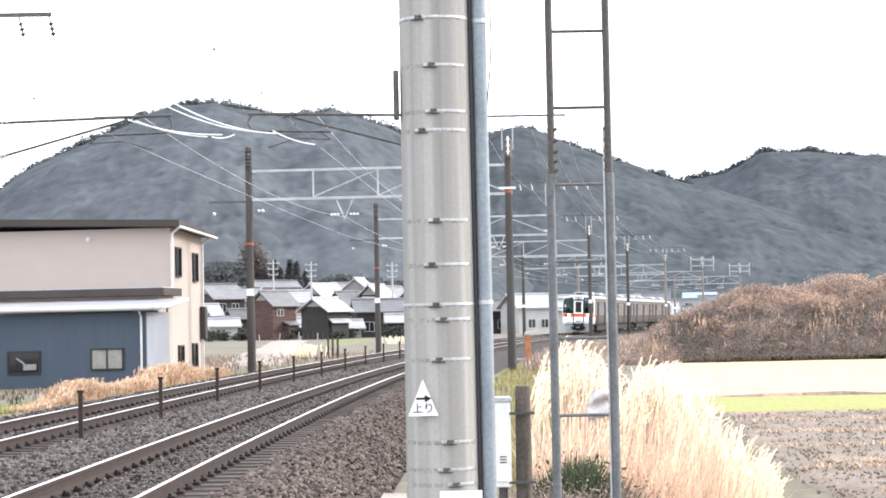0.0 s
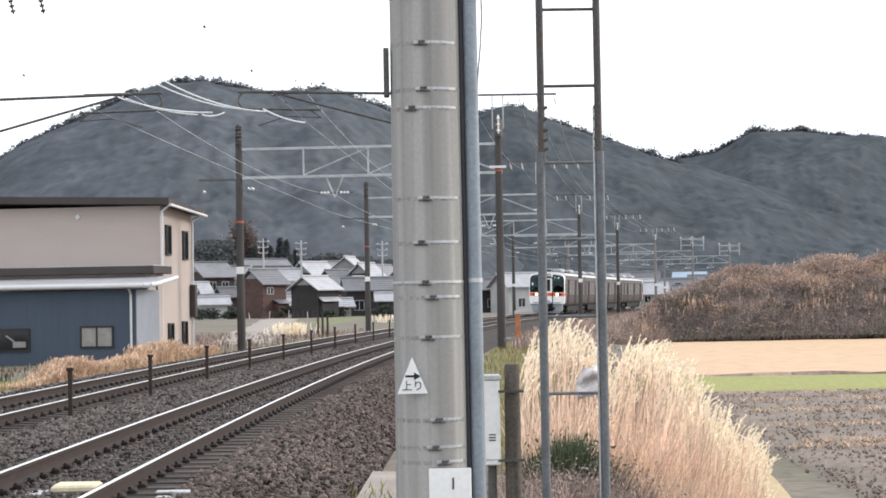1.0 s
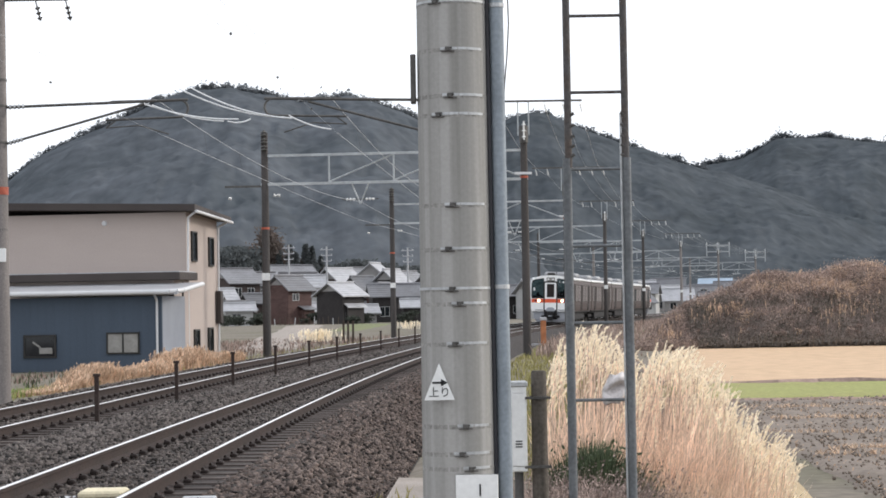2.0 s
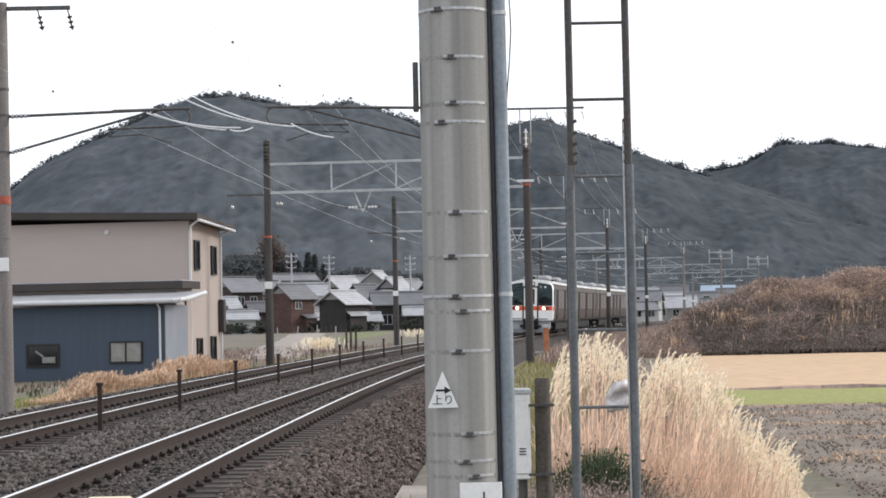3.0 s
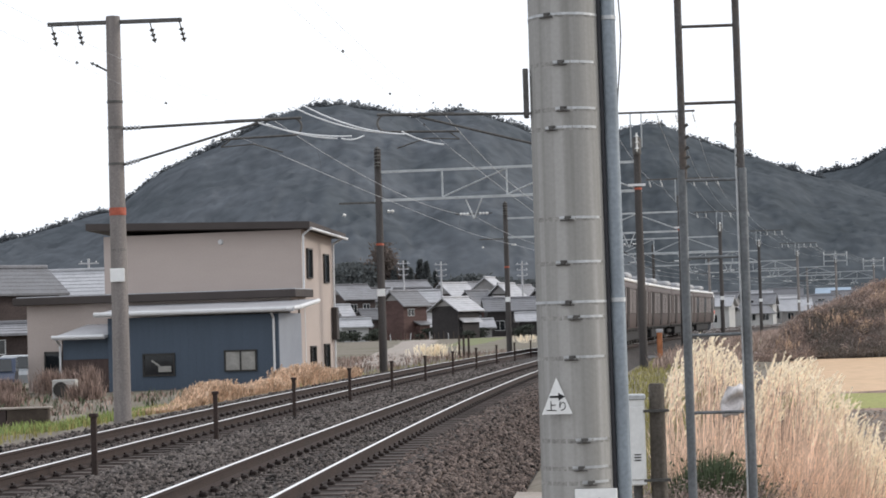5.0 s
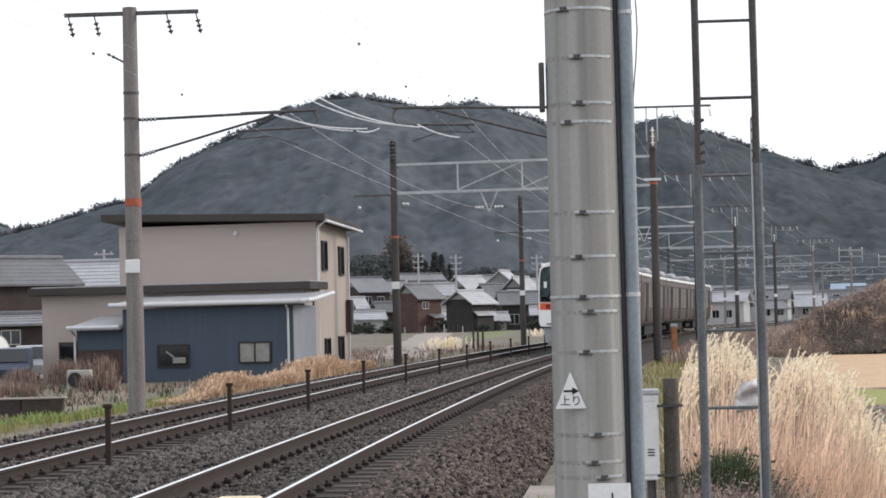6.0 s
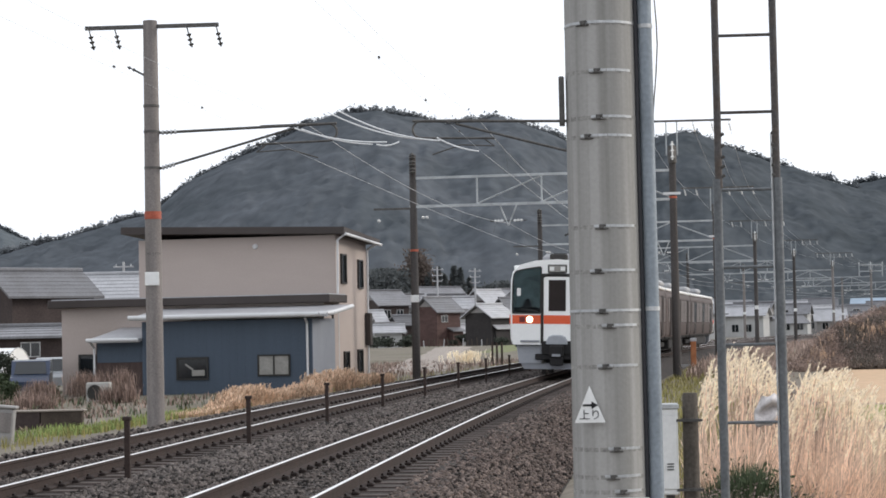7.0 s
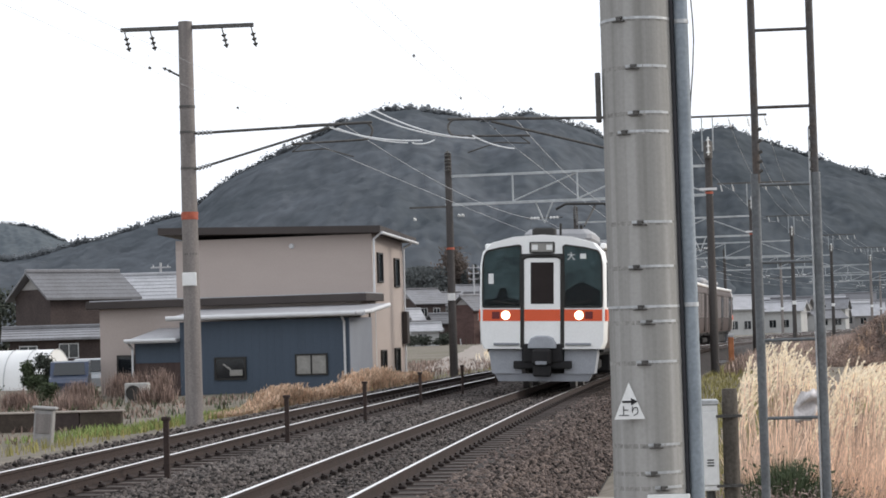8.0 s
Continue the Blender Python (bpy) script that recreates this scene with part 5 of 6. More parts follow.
# ---- buildings ----
def window_unit(parent, x0, x1, z0, z1, y, pane=None, frame_m=None, axis="y", mullions=1, depth=0.06):
    """A framed window proud of a wall that faces -y (axis y) or +x (axis x)."""
    m = Matrix.Identity(4) if axis == "y" else Matrix.Rotation(math.pi / 2, 4, "Z")
    s = Shape()
    s.m = m
    t = 0.06
    for a, b, c, d in ((x0, x1, z0, z0 + t), (x0, x1, z1 - t, z1), (x0, x0 + t, z0 + t, z1 - t), (x1 - t, x1, z0 + t, z1 - t)):
        s.box(a, b, y - depth, y + 0.02, c, d)
    for k in range(mullions):
        x = x0 + (x1 - x0) * (k + 1) / (mullions + 1)
        s.box(x - t / 2, x + t / 2, y - depth * 0.8, y + 0.02, z0 + t, z1 - t)
    w = part("window", s, frame_m or FRAME, parent)
    s = Shape()
    s.m = m
    s.box(x0 + t * 0.8, x1 - t * 0.8, y - 0.025, y + 0.015, z0 + t * 0.8, z1 - t * 0.8)
    part("pane", s, pane or GLASS_DARK, w)
    return w


def main_building():
    h = thing("workshop_house", "two-storey beige house with a blue metal-clad workshop wing", "house", pose(-9.4, 80, 0, 0, 0, -8))
    # upper block
    part("wall", Shape().box(-8.2, 0, 0, 5.0, -1.4, 5.38), BEIGE, h, "beige horizontal siding")
    s = Shape()
    for z in np.arange(3.2, 5.2, 0.3):
        s.box(-8.2, 0, -0.004, 0.0, z, z + 0.297)
    part("siding", s, BEIGE, h)
    s = Shape()
    s.add([(-8.75, -0.55, 5.63), (0.5, -0.55, 5.40), (0.5, 5.5, 5.18), (-8.75, 5.5, 5.4), (-8.75, -0.55, 5.91), (0.5, -0.55, 5.66), (0.5, 5.5, 5.38), (-8.75, 5.5, 5.62)],
          [(3, 2, 1, 0), (4, 5, 6, 7), (0, 1, 5, 4), (1, 2, 6, 5), (2, 3, 7, 6), (3, 0, 4, 7)])
    roof = part("roof", s, FASCIA, h, "dark brown mono-pitch roof edge")
    part("gutter", Shape().rod((0.55, -0.5, 5.38), (0.55, 5.5, 5.16), 0.06, n=8), GUTTER, roof, "white gutter")
    part("downpipe", Shape().pipe([(0.5, -0.3, 5.4), (0.12, -0.12, 5.15), (0.08, -0.1, 2.2), (0.08, -0.1, -1)], 0.045, 8), GUTTER, h, "white downpipe")
    part("downpipe", Shape().pipe([(0.5, 5.0, 5.2), (0.1, 4.85, 4.95), (0.07, 4.85, -1)], 0.045, 8), GUTTER, h, "white downpipe")
    part("vent_cap", Shape().rod((-3.3, 0.0, 5.0), (-3.3, -0.12, 5.0), 0.11, 0.085, n=14), GUTTER, h, "round white vent cap", smooth=True)
    for y0, y1, z0, z1 in ((0.7, 1.5, 3.45, 4.65), (3.45, 4.25, 3.3, 4.5), (0.95, 1.75, -0.25, 0.75), (3.2, 4.0, -0.25, 0.8)):
        window_unit(h, y0, y1, z0, z1, 0.0, axis="x", mullions=0, depth=0.08)
    part("door_hood", Shape().box(0.02, 0.24, 4.6, 4.98, 0.95, 2.3, 0.02), FASCIA, h, "dark boxed fixture on the end wall")
    # lower block
    low = part("lower_wall", Shape().box(-10.6, 0.1, -2.3, -0.02, -1.4, 2.68), BEIGE, h, "beige ground-floor block")
    part("lower_fascia", Shape().box(-11.0, 0.45, -2.75, -0.012, 2.68, 2.98, 0.02), FASCIA, low, "dark flat roof edge")
    part("ridge_cover", Shape().box(-10.9, 0.38, -2.6, -0.02, 2.98, 3.02), TILE_SHEET, low)
    # blue wing
    wing = part("wing_wall", Shape().box(-6.1, 0.5, -5.5, -2.32, -1.4, 2.05), BLUE, h, "blue metal-clad workshop wall")
    s = Shape()
    for x in np.arange(-6.0, 0.25, 0.3):
        s.box(x, x + 0.02, -5.504, -5.5, -1.4, 2.0)
    part("cladding_rib", s, BLUE, wing)
    part("side_cladding", Shape().box(0.5, 0.53, -5.52, -2.33, -1.4, 2.05), mat("pale_blue_cladding", (0.26, 0.28, 0.32), 0.6, var=0.12, scale=1), wing, "paler end panel")
    s = Shape()
    s.add([(-6.4, -5.95, 2.10), (1.2, -5.95, 2.10), (1.2, -2.33, 2.45), (-6.4, -2.33, 2.45), (-6.4, -5.95, 2.22), (1.2, -5.95, 2.22), (1.2, -2.33, 2.57), (-6.4, -2.33, 2.57)],
          [(3, 2, 1, 0), (4, 5, 6, 7), (0, 1, 5, 4), (1, 2, 6, 5), (2, 3, 7, 6), (3, 0, 4, 7)])
    aw = part("lean_to_roof", s, TILE_SHEET, h, "pale sheet lean-to roof")
    part("gutter", Shape().pipe([(-6.45, -6.0, 2.2), (0.9, -6.0, 2.2), (1.15, -5.85, 2.22), (1.3, -5.5, 2.25), (1.3, -2.6, 2.5)], 0.085, 10), GUTTER, aw, "white rounded gutter")
    part("downpipe", Shape().pipe([(0.33, -5.9, 2.1), (0.33, -5.58, 1.9), (0.33, -5.58, -1.0)], 0.045, 8), GUTTER, h)
    part("downpipe", Shape().rod((0.42, -2.2, 2.6), (0.42, -2.2, -1), 0.04, n=8), FASCIA, h)
    window_unit(h, -4.75, -3.5, -0.15, 0.7, -5.51, mullions=0)
    s = Shape()
    s.box(-4.15, -3.65, -5.55, -5.53, 0.0, 0.22, 0.01)
    s.m = Matrix.Translation((-4.2, -5.54, 0.3)) @ Matrix.Rotation(radians(35), 4, "Y")
    s.box(-0.25, 0.12, -0.01, 0.01, -0.03, 0.03)
    part("stored_item", s, GLASS_CURTAIN, h, "pale clutter behind the glass")
    window_unit(h, -1.6, -0.35, -0.05, 0.75, -5.51, pane=GLASS_CURTAIN, mullions=1)
    # shed end
    shed = part("shed_wall", Shape().box(-8.0, -6.12, -5.3, -2.32, -1.4, 1.35), mat("brown_corrugated", (0.08, 0.055, 0.05), 0.8, var=0.3, scale=1, stretch=(6, 6, 0.5)), h, "brown corrugated shed wall")
    part("shed_panel", Shape().box(-7.95, -6.13, -5.33, -5.305, 0.55, 1.34), BLUE, shed)
    s = Shape()
    s.add([(-8.1, -5.9, 1.30), (-6.11, -5.9, 1.30), (-6.11, -2.33, 1.75), (-8.1, -2.33, 1.75), (-8.1, -5.9, 1.42), (-6.11, -5.9, 1.42), (-6.11, -2.33, 1.87), (-8.1, -2.33, 1.87)],
          [(3, 2, 1, 0), (4, 5, 6, 7), (0, 1, 5, 4), (1, 2, 6, 5), (2, 3, 7, 6), (3, 0, 4, 7)])
    aw = part("shed_roof", s, TILE_SHEET, h, "pale sheet shed roof")
    part("gutter", Shape().rod((-8.15, -5.93, 1.4), (-6.1, -5.93, 1.4), 0.07, n=8), GUTTER, aw)
    part("downpipe", Shape().pipe([(-8.05, -5.85, 1.35), (-8.04, -5.4, 1.1), (-8.04, -5.4, -1)], 0.045, 8), GUTTER, h)
    window_unit(h, -9.9, -8.6, -0.3, 0.85, -2.31, mullions=1)
    a = thing("air_conditioner", "white outdoor air-conditioning unit beside the house", "air conditioner", pose(-16.35, 69, -0.78, 0, 0, -8))
    part("case", Shape().box(-0.42, 0.42, -0.15, 0.15, 0.05, 0.75, 0.03), mat("aged_white", (0.42, 0.41, 0.39), 0.6, var=0.2), a)
    s = Shape()
    ring(s, 0, 0, 0, 0.27, 0.03, n=20)
    part("fan_grille", s, FRAME, a, at=pose(-0.1, -0.15, 0.4, 90, 0, 0))
    part("fan_hole", Shape().rod((-0.1, -0.14, 0.4), (-0.1, -0.156, 0.4), 0.26, n=18), FRAME, a)


def cottage(x, y, rz, w, d, eave, ridge, wall_m, roof_m, label, wins=(), group="village houses", base=-0.8, hip=0.0, lean=None):
    """A house with a tiled gable roof whose ridge runs along its local x."""
    h = thing("house", label, "house", pose(x, y, 0, 0, 0, rz), group)
    s = Shape().box(-w / 2, w / 2, -d / 2, d / 2, base - 0.8, eave)
    s.add([(-w / 2, -d / 2, eave), (-w / 2, d / 2, eave), (-w / 2, 0, ridge - 0.1)], [(0, 1, 2)])
    s.add([(w / 2, -d / 2, eave), (w / 2, d / 2, eave), (w / 2, 0, ridge - 0.1)], [(0, 1, 2)])
    part("wall", s, wall_m, h)
    o, t = 0.55, 0.16
    drop = o * (ridge - eave) / (d / 2)
    for side in (-1, 1):
        s = Shape()
        a, b, q = -w / 2 - o, w / 2 + o, hip * w / 2
        e = side * (d / 2 + o)
        s.add([(a, e, eave - drop), (b, e, eave - drop), (b - q, 0, ridge), (a + q, 0, ridge), (a, e, eave - drop + t), (b, e, eave - drop + t), (b - q, 0, ridge + t), (a + q, 0, ridge + t)],
              [(0, 1, 2, 3), (4, 5, 6, 7), (0, 1, 5, 4), (1, 2, 6, 5), (2, 3, 7, 6), (3, 0, 4, 7)])
        slope_ = part("roof", s, roof_m, h)
        # courses of tiles stand proud as shallow ribs
        s = Shape()
        n = max(4, int(d / 0.7))
        for k in range(1, n):
            f = k / n
            y0, z0 = e * (1 - f), eave - drop + t + (ridge - eave + drop) * f
            s.box(a + q * f, b - q * f, y0 - 0.05, y0 + 0.05, z0 - 0.03, z0 + 0.016)
        part("tile_course", s, roof_m, slope_)
    s = Shape().box(-w / 2 - o + hip * w / 2, w / 2 + o - hip * w / 2, -0.16, 0.16, ridge + t - 0.06, ridge + t + 0.2, 0.05)
    part("ridge", s, roof_m, h)
    if not hip and w > 3.8:
        for side in (-1, 1):
            g = Shape().loft([[(q, -d / 2 * 0.62, eave + (ridge - eave) * 0.3), (q, d / 2 * 0.62, eave + (ridge - eave) * 0.3), (q, 0, ridge - 0.22)] for q in (side * w / 2, side * (w / 2 + 0.03))])
            part("gable_plaster", g, WALL_GREY, h, "pale plastered gable")
    part("barge_board", Shape().box(w / 2 + o - 0.06, w / 2 + o - 0.01, -d / 2 - o, d / 2 + o, eave - drop - 0.1, eave - drop + 0.02), TILE_SHEET, h)
    for x0, x1, z0, z1, face in wins:
        if face == "f":
            window_unit(h, x0, x1, z0, z1, -d / 2, frame_m=FRAME_PALE)
        else:
            window_unit(h, x0, x1, z0, z1, -w / 2, frame_m=FRAME_PALE, axis="x")
    if lean:
        x0, x1, dep, z = lean
        s = Shape()
        s.add([(x0, -d / 2 - dep, z - 0.5), (x1, -d / 2 - dep, z - 0.5), (x1, -d / 2, z), (x0, -d / 2, z), (x0, -d / 2 - dep, z - 0.38), (x1, -d / 2 - dep, z - 0.38), (x1, -d / 2, z + 0.12), (x0, -d / 2, z + 0.12)],
              [(3, 2, 1, 0), (4, 5, 6, 7), (0, 1, 5, 4), (1, 2, 6, 5), (2, 3, 7, 6), (3, 0, 4, 7)])
        part("lean_to_roof", s, roof_m, h)
        part("lean_to_wall", Shape().box(x0 + 0.3, x1 - 0.3, -d / 2 - dep + 0.4, -d / 2 - 0.01, base - 0.8, z - 0.5), wall_m, h)
    return h


def village():
    W2 = ((-1.8, -0.6, 0.3, 1.6, "f"), (0.6, 1.9, 0.3, 1.6, "f"), (-1.6, -0.4, 3.0, 4.1, "f"))
    cottage(-18.9, 280, 50, 4.6, 4.2, 4.3, 5.9, WALL_BROWN, TILE, "red-brown boarded house with a grey tiled gable roof", ((-1.5, -0.2, 2.6, 3.6, "f"),), lean=(-0.4, 2.2, 1.3, 1.8))
    cottage(-11.4, 270, 52, 4.4, 4.5, 3.3, 4.7, WALL_DARK, TILE_SHEET, "black boarded barn with a pale roof", ((0.4, 1.6, -0.1, 1.0, "f"), (-1.6, -0.5, -0.1, 1.0, "f")), lean=(-1.9, 2.1, 0.7, 2.0))
    cottage(-28.2, 300, 38, 5.2, 5.6, 5.6, 7.4, WALL_OLD, TILE, "brown two-storey house with a tiled roof", ((0.4, 1.6, 3.4, 4.7, "f"), (-1.8, -0.6, 3.4, 4.7, "f")), lean=(-2.5, 2.5, 1.6, 2.6))
    cottage(-22.4, 332, 28, 7.5, 6.5, 6.6, 8.4, WALL_GREY, TILE, "house with a broad grey tiled roof", ())
    cottage(-13.8, 322, 55, 6.2, 5.4, 5.4, 7.6, WALL_OLD, TILE_SHEET, "house with layered pale roofs", W2, lean=(-3.1, 3.1, 2.2, 4.6))
    cottage(-7.9, 316, 76, 5.2, 6.4, 5.6, 8.2, WALL_WHITE, TILE_SHEET, "white gabled house with a small upper window", ((-0.6, 0.6, 6.4, 7.2, "x"),))
    cottage(-3.9, 288, 8, 8.0, 4.6, 3.2, 4.6, WALL_DARK, TILE, "long dark house with a low grey roof", ((1, 2.6, 0.2, 1.6, "f"), (-3, -1.6, 0.2, 1.6, "f")), lean=(1.2, 4.4, 1.8, 2.2))
    cottage(-2.9, 320, 60, 5.4, 4.8, 5.4, 6.9, WALL_DARK, TILE, "dark two-storey house with pale gable trim", W2, hip=0.15)
    cottage(-24.8, 268, 10, 3.6, 3.0, 1.5, 2.2, WALL_WHITE, TILE_SHEET, "small white shed with a sheet roof", ((-0.9, 0.3, -0.2, 1.0, "f"),))
    cottage(3.5, 318, 25, 6, 5, 3.2, 4.6, WALL_GREY, TILE, "grey house with a tiled roof beyond the tracks", W2)
    cottage(-33.5, 318, 8, 7, 6, 5.6, 7.4, WALL_OLD, TILE, "old brown house with a tiled roof", ((-1.6, -0.2, 3.4, 4.6, "f"),))
    cottage(-31.0, 285, -12, 4.6, 3.6, 2.2, 3.4, WALL_GREY, TILE_SHEET, "low grey outbuilding with a sheet roof", ((-1, 0.4, 0.2, 1.3, "f"),))
    cottage(-14.8, 296, 58, 4.5, 4, 3.0, 4.2, WALL_WHITE, TILE, "small white annexe with a tiled roof", ((-0.8, 0.6, 0.4, 1.6, "f"),))
    cottage(-10.6, 340, 40, 6, 5, 6.2, 8.0, WALL_GREY, TILE, "house with a dark upper storey behind the barn", ())
    cottage(-1.2, 278, 4, 4.0, 3.2, 1.6, 2.4, WALL_DARK, TILE_SHEET, "lean shed with a pale roof", ())
    cottage(-19.5, 310, 30, 5.5, 5, 5.2, 6.8, WALL_WHITE, TILE, "white-walled house between darker roofs", ((-1.2, 0.2, 3.0, 4.2, "f"),))
    for x, y, rz, w, d, e, r, wm, rm, lab in ((-24.2, 292, 25, 3.4, 3, 2.6, 3.6, WALL_OLD, TILE, "small dark storehouse with a tiled roof"), (-21.6, 300, 60, 3.6, 3.4, 3.6, 4.8, WALL_GREY, TILE_SHEET, "narrow grey store with a pale roof"),
                                              (-15.4, 284, 35, 3.0, 2.6, 1.3, 2.1, WALL_WHITE, TILE_SHEET, "small pale shed between the houses"), (-8.3, 276, 15, 2.6, 2.2, 1.0, 1.7, WALL_GREY, TILE_SHEET, "low shed with a pale roof beside the barn"),
                                              (-6.2, 298, 70, 4.2, 3.8, 3.4, 4.9, WALL_BROWN, TILE, "brown store with a tiled gable roof"), (-26.2, 281, 48, 3.4, 3.0, 1.7, 2.5, WALL_GREY, TILE, "low grey store with a tiled roof")):
        cottage(x, y, rz, w, d, e, r, wm, rm, lab, ((-0.8, 0.3, 0.0, 0.9, "f"),))
    for x, y, rz, w, d, e, r, wm, rm, lab in ((-17.2, 300, 20, 4.2, 3.6, 4.6, 6.2, WALL_GREY, TILE_SHEET, "narrow house with a bright sheet roof among the tiled ones"), (-9.6, 304, 48, 4.0, 3.6, 4.4, 6.0, WALL_DARK, TILE, "dark store with a tiled roof behind the barn"),
                                              (-5.2, 306, 62, 4.2, 4.4, 5.0, 7.0, WALL_DARK, TILE_SHEET, "dark gabled house with pale roof edges"), (-25.4, 312, 40, 4.6, 4.2, 5.4, 7.0, WALL_WHITE, TILE, "pale house with a tiled gable roof"),
                                              (-29.6, 292, 30, 3.6, 3.0, 3.2, 4.4, WALL_OLD, TILE_SHEET, "brown shed with a sheet roof"), (0.8, 300, 50, 4.2, 4.0, 4.2, 5.8, WALL_OLD, TILE, "weathered house beside the tracks")):
        cottage(x, y, rz, w, d, e, r, wm, rm, lab, ((-1.2, -0.2, e - 1.5, e - 0.6, "f"), (0.3, 1.2, 0.2, 1.4, "f")), lean=(-w / 2, w / 2, 1.0, e * 0.55))
    # timber posts and a fence before the houses
    for k in range(14):
        p = thing("stake", "short pale stake before the village houses", "post", pose(-19.5 + k * 0.62, 262 + (k % 3) * 0.5, -0.65, 0, (k % 5 - 2) * 3, 0), "stakes before the village")
        part("shaft", Shape().rod((0, 0, -0.2), (0, 0, 0.9 + 0.12 * (k % 3)), 0.07, 0.06, n=6), PALE_POLE if k % 4 == 0 else BARK, p)
    # by the workshop
    cottage(-38.9, 145, 44, 6.6, 5.2, 4.7, 6.3, WALL_OLD, TILE, "old brown farmhouse with a grey tiled roof", ((1.2, 2.5, 2.9, 3.9, "f"),), lean=(-3.4, 3.6, 2.2, 2.4))
    cottage(-43.0, 128, 30, 3.2, 2.6, 1.2, 1.9, WALL_WHITE, TILE_SHEET, "small white shed with a sheet roof by the farmhouse", ((-1.0, 0.4, -0.2, 0.8, "f"),))
    cottage(-40.6, 176, 2, 7.5, 6, 4.8, 6.9, WALL_DARK, TILE_SHEET, "barn with a pale sheet roof", ())
    cottage(-37.2, 134, 14, 6, 2.4, 1.75, 2.2, WALL_OLD, TILE, "low brown annexe with pale windows beside the farm", ((0.2, 1.5, 0.3, 1.3, "f"), (-2.4, -1.2, 0.2, 1.2, "f")))
    # the town beyond the bend
    far = [(20, 370, WALL_WHITE, TILE, 8, 3.6, 5.6), (31, 392, WALL_GREY, TILE, 9, 4.2, 6.0), (28, 345, WALL_WHITE, TILE_SHEET, 7, 3.0, 4.6), (40, 380, WALL_WHITE, TILE, 8, 5.0, 6.8), (46, 402, WALL_GREY, TILE_SHEET, 11, 5.2, 6.4),
           (54, 395, WALL_WHITE, TILE, 8, 4.4, 6.2), (50, 350, WALL_DARK, TILE, 7, 2.6, 4.2), (62, 410, WALL_WHITE, TILE, 9, 5.6, 7.4), (68, 380, WALL_GREY, TILE, 8, 3.4, 5.0), (76, 400, WALL_WHITE, TILE_SHEET, 10, 4.2, 5.6), (12, 345, WALL_WHITE, TILE, 7, 3.4, 5.2), (86, 410, WALL_GREY, TILE, 9, 4.8, 6.4),
           (36, 350, WALL_WHITE, TILE, 6, 2.4, 3.8), (44, 418, WALL_WHITE, TILE_SHEET, 7, 6.0, 8.2), (50.5, 424, WALL_GREY, TILE, 8, 6.4, 8.8), (38, 412, WALL_WHITE, TILE, 7, 5.6, 8.0), (67, 428, WALL_WHITE, TILE, 7, 6.2, 8.4), (33, 425, WALL_DARK, TILE_SHEET, 8, 6.0, 8.6), (56, 408, WALL_OLD, TILE, 7, 4.6, 6.6)]
    for k, (x, y, wm, rm, w, e, r) in enumerate(far):
        cottage(x, y, (k * 37) % 50 - 25, w * 0.8, 5, e * 0.68, r * 0.72, wm, rm, "distant town house with a grey roof" if wm is not WALL_WHITE else "distant white-walled town house with a grey roof",
                ((-1.9, -0.6, 0.3, 1.7, "f"), (0.5, 1.9, 0.3, 1.7, "f")) + (((-1.6, -0.2, 3.0, 4.0, "f"),) if e > 4.1 else ()), "distant town houses")
    r = random.Random(4)
    for k in range(26):
        y = r.uniform(300, 430)
        x = line(min(y, 420)) * 0.55 + r.uniform(-26, 44)
        if abs(x - line(y)) < 14:
            continue
        wm = (WALL_WHITE, WALL_GREY, WALL_WHITE, WALL_DARK, WALL_OLD)[k % 5]
        e = r.uniform(1.7, 3.4)
        cottage(x, y, r.uniform(-40, 40), r.uniform(5, 8.5), r.uniform(4.5, 6.5), e, e + r.uniform(1.2, 2.0), wm, TILE if k % 3 else TILE_SHEET,
                "distant town house with weathered walls and a grey roof", ((-1.7, -0.5, 0.2, 1.5, "f"), (0.4, 1.6, 0.2, 1.5, "f")), "distant town houses")
    h = thing("warehouse", "distant warehouse with a light blue roof", "building", pose(60.5, 425, 0, 0, 0, -10))
    part("wall", Shape().box(-3.4, 3.4, -5, 5, -1.5, 4.4), WALL_WHITE, h)
    part("roof", Shape().loft([[(x, -5.4, 4.4), (x, 5.4, 4.4), (x, 5.4, 4.6), (x, 0, 6.4), (x, -5.4, 4.6)] for x in (-3.6, 3.6)]), mat("light_blue_roof", (0.27, 0.35, 0.44), 0.5, var=0.15, scale=0.5), h)
    for x in (-1.7, 1.7):
        window_unit(h, x - 1, x + 1, 1.8, 3.4, -5)
    # poles among the houses
    for x, y, t in ((-20.3, 302, 11.0), (-14.6, 300, 10.6), (-2.7, 305, 10.4), (-42.5, 190, 8.6)):
        p = thing("utility_pole", "slender utility pole with short cross arms among the houses", "pole", pose(x, y, 0), "utility poles")
        part("shaft", Shape().rod((0, 0, -1.5), (0, 0, t), 0.17, 0.12, n=8), PALE_POLE, p, smooth=True)
        for k in range(3):
            part("cross_arm", Shape().box(-0.95 + 0.15 * k, 0.95 - 0.15 * k, -0.05, 0.05, t - 0.52 - 0.85 * k, t - 0.38 - 0.85 * k), PALE_POLE, p)
            for x_ in (-0.7, 0.7):
                s = Shape()
                insulator(s, (x_, 0, t - 0.4 - 0.85 * k), (x_, 0, t - 0.2 - 0.85 * k), 0.06, 2)
                part("insulator", s, CERAMIC, p)
    # garden of the farm
    g = thing("greenhouse", "white vinyl tunnel greenhouse", "greenhouse", pose(-25.8, 93, -0.85, 0, 0, -8))
    rows = []
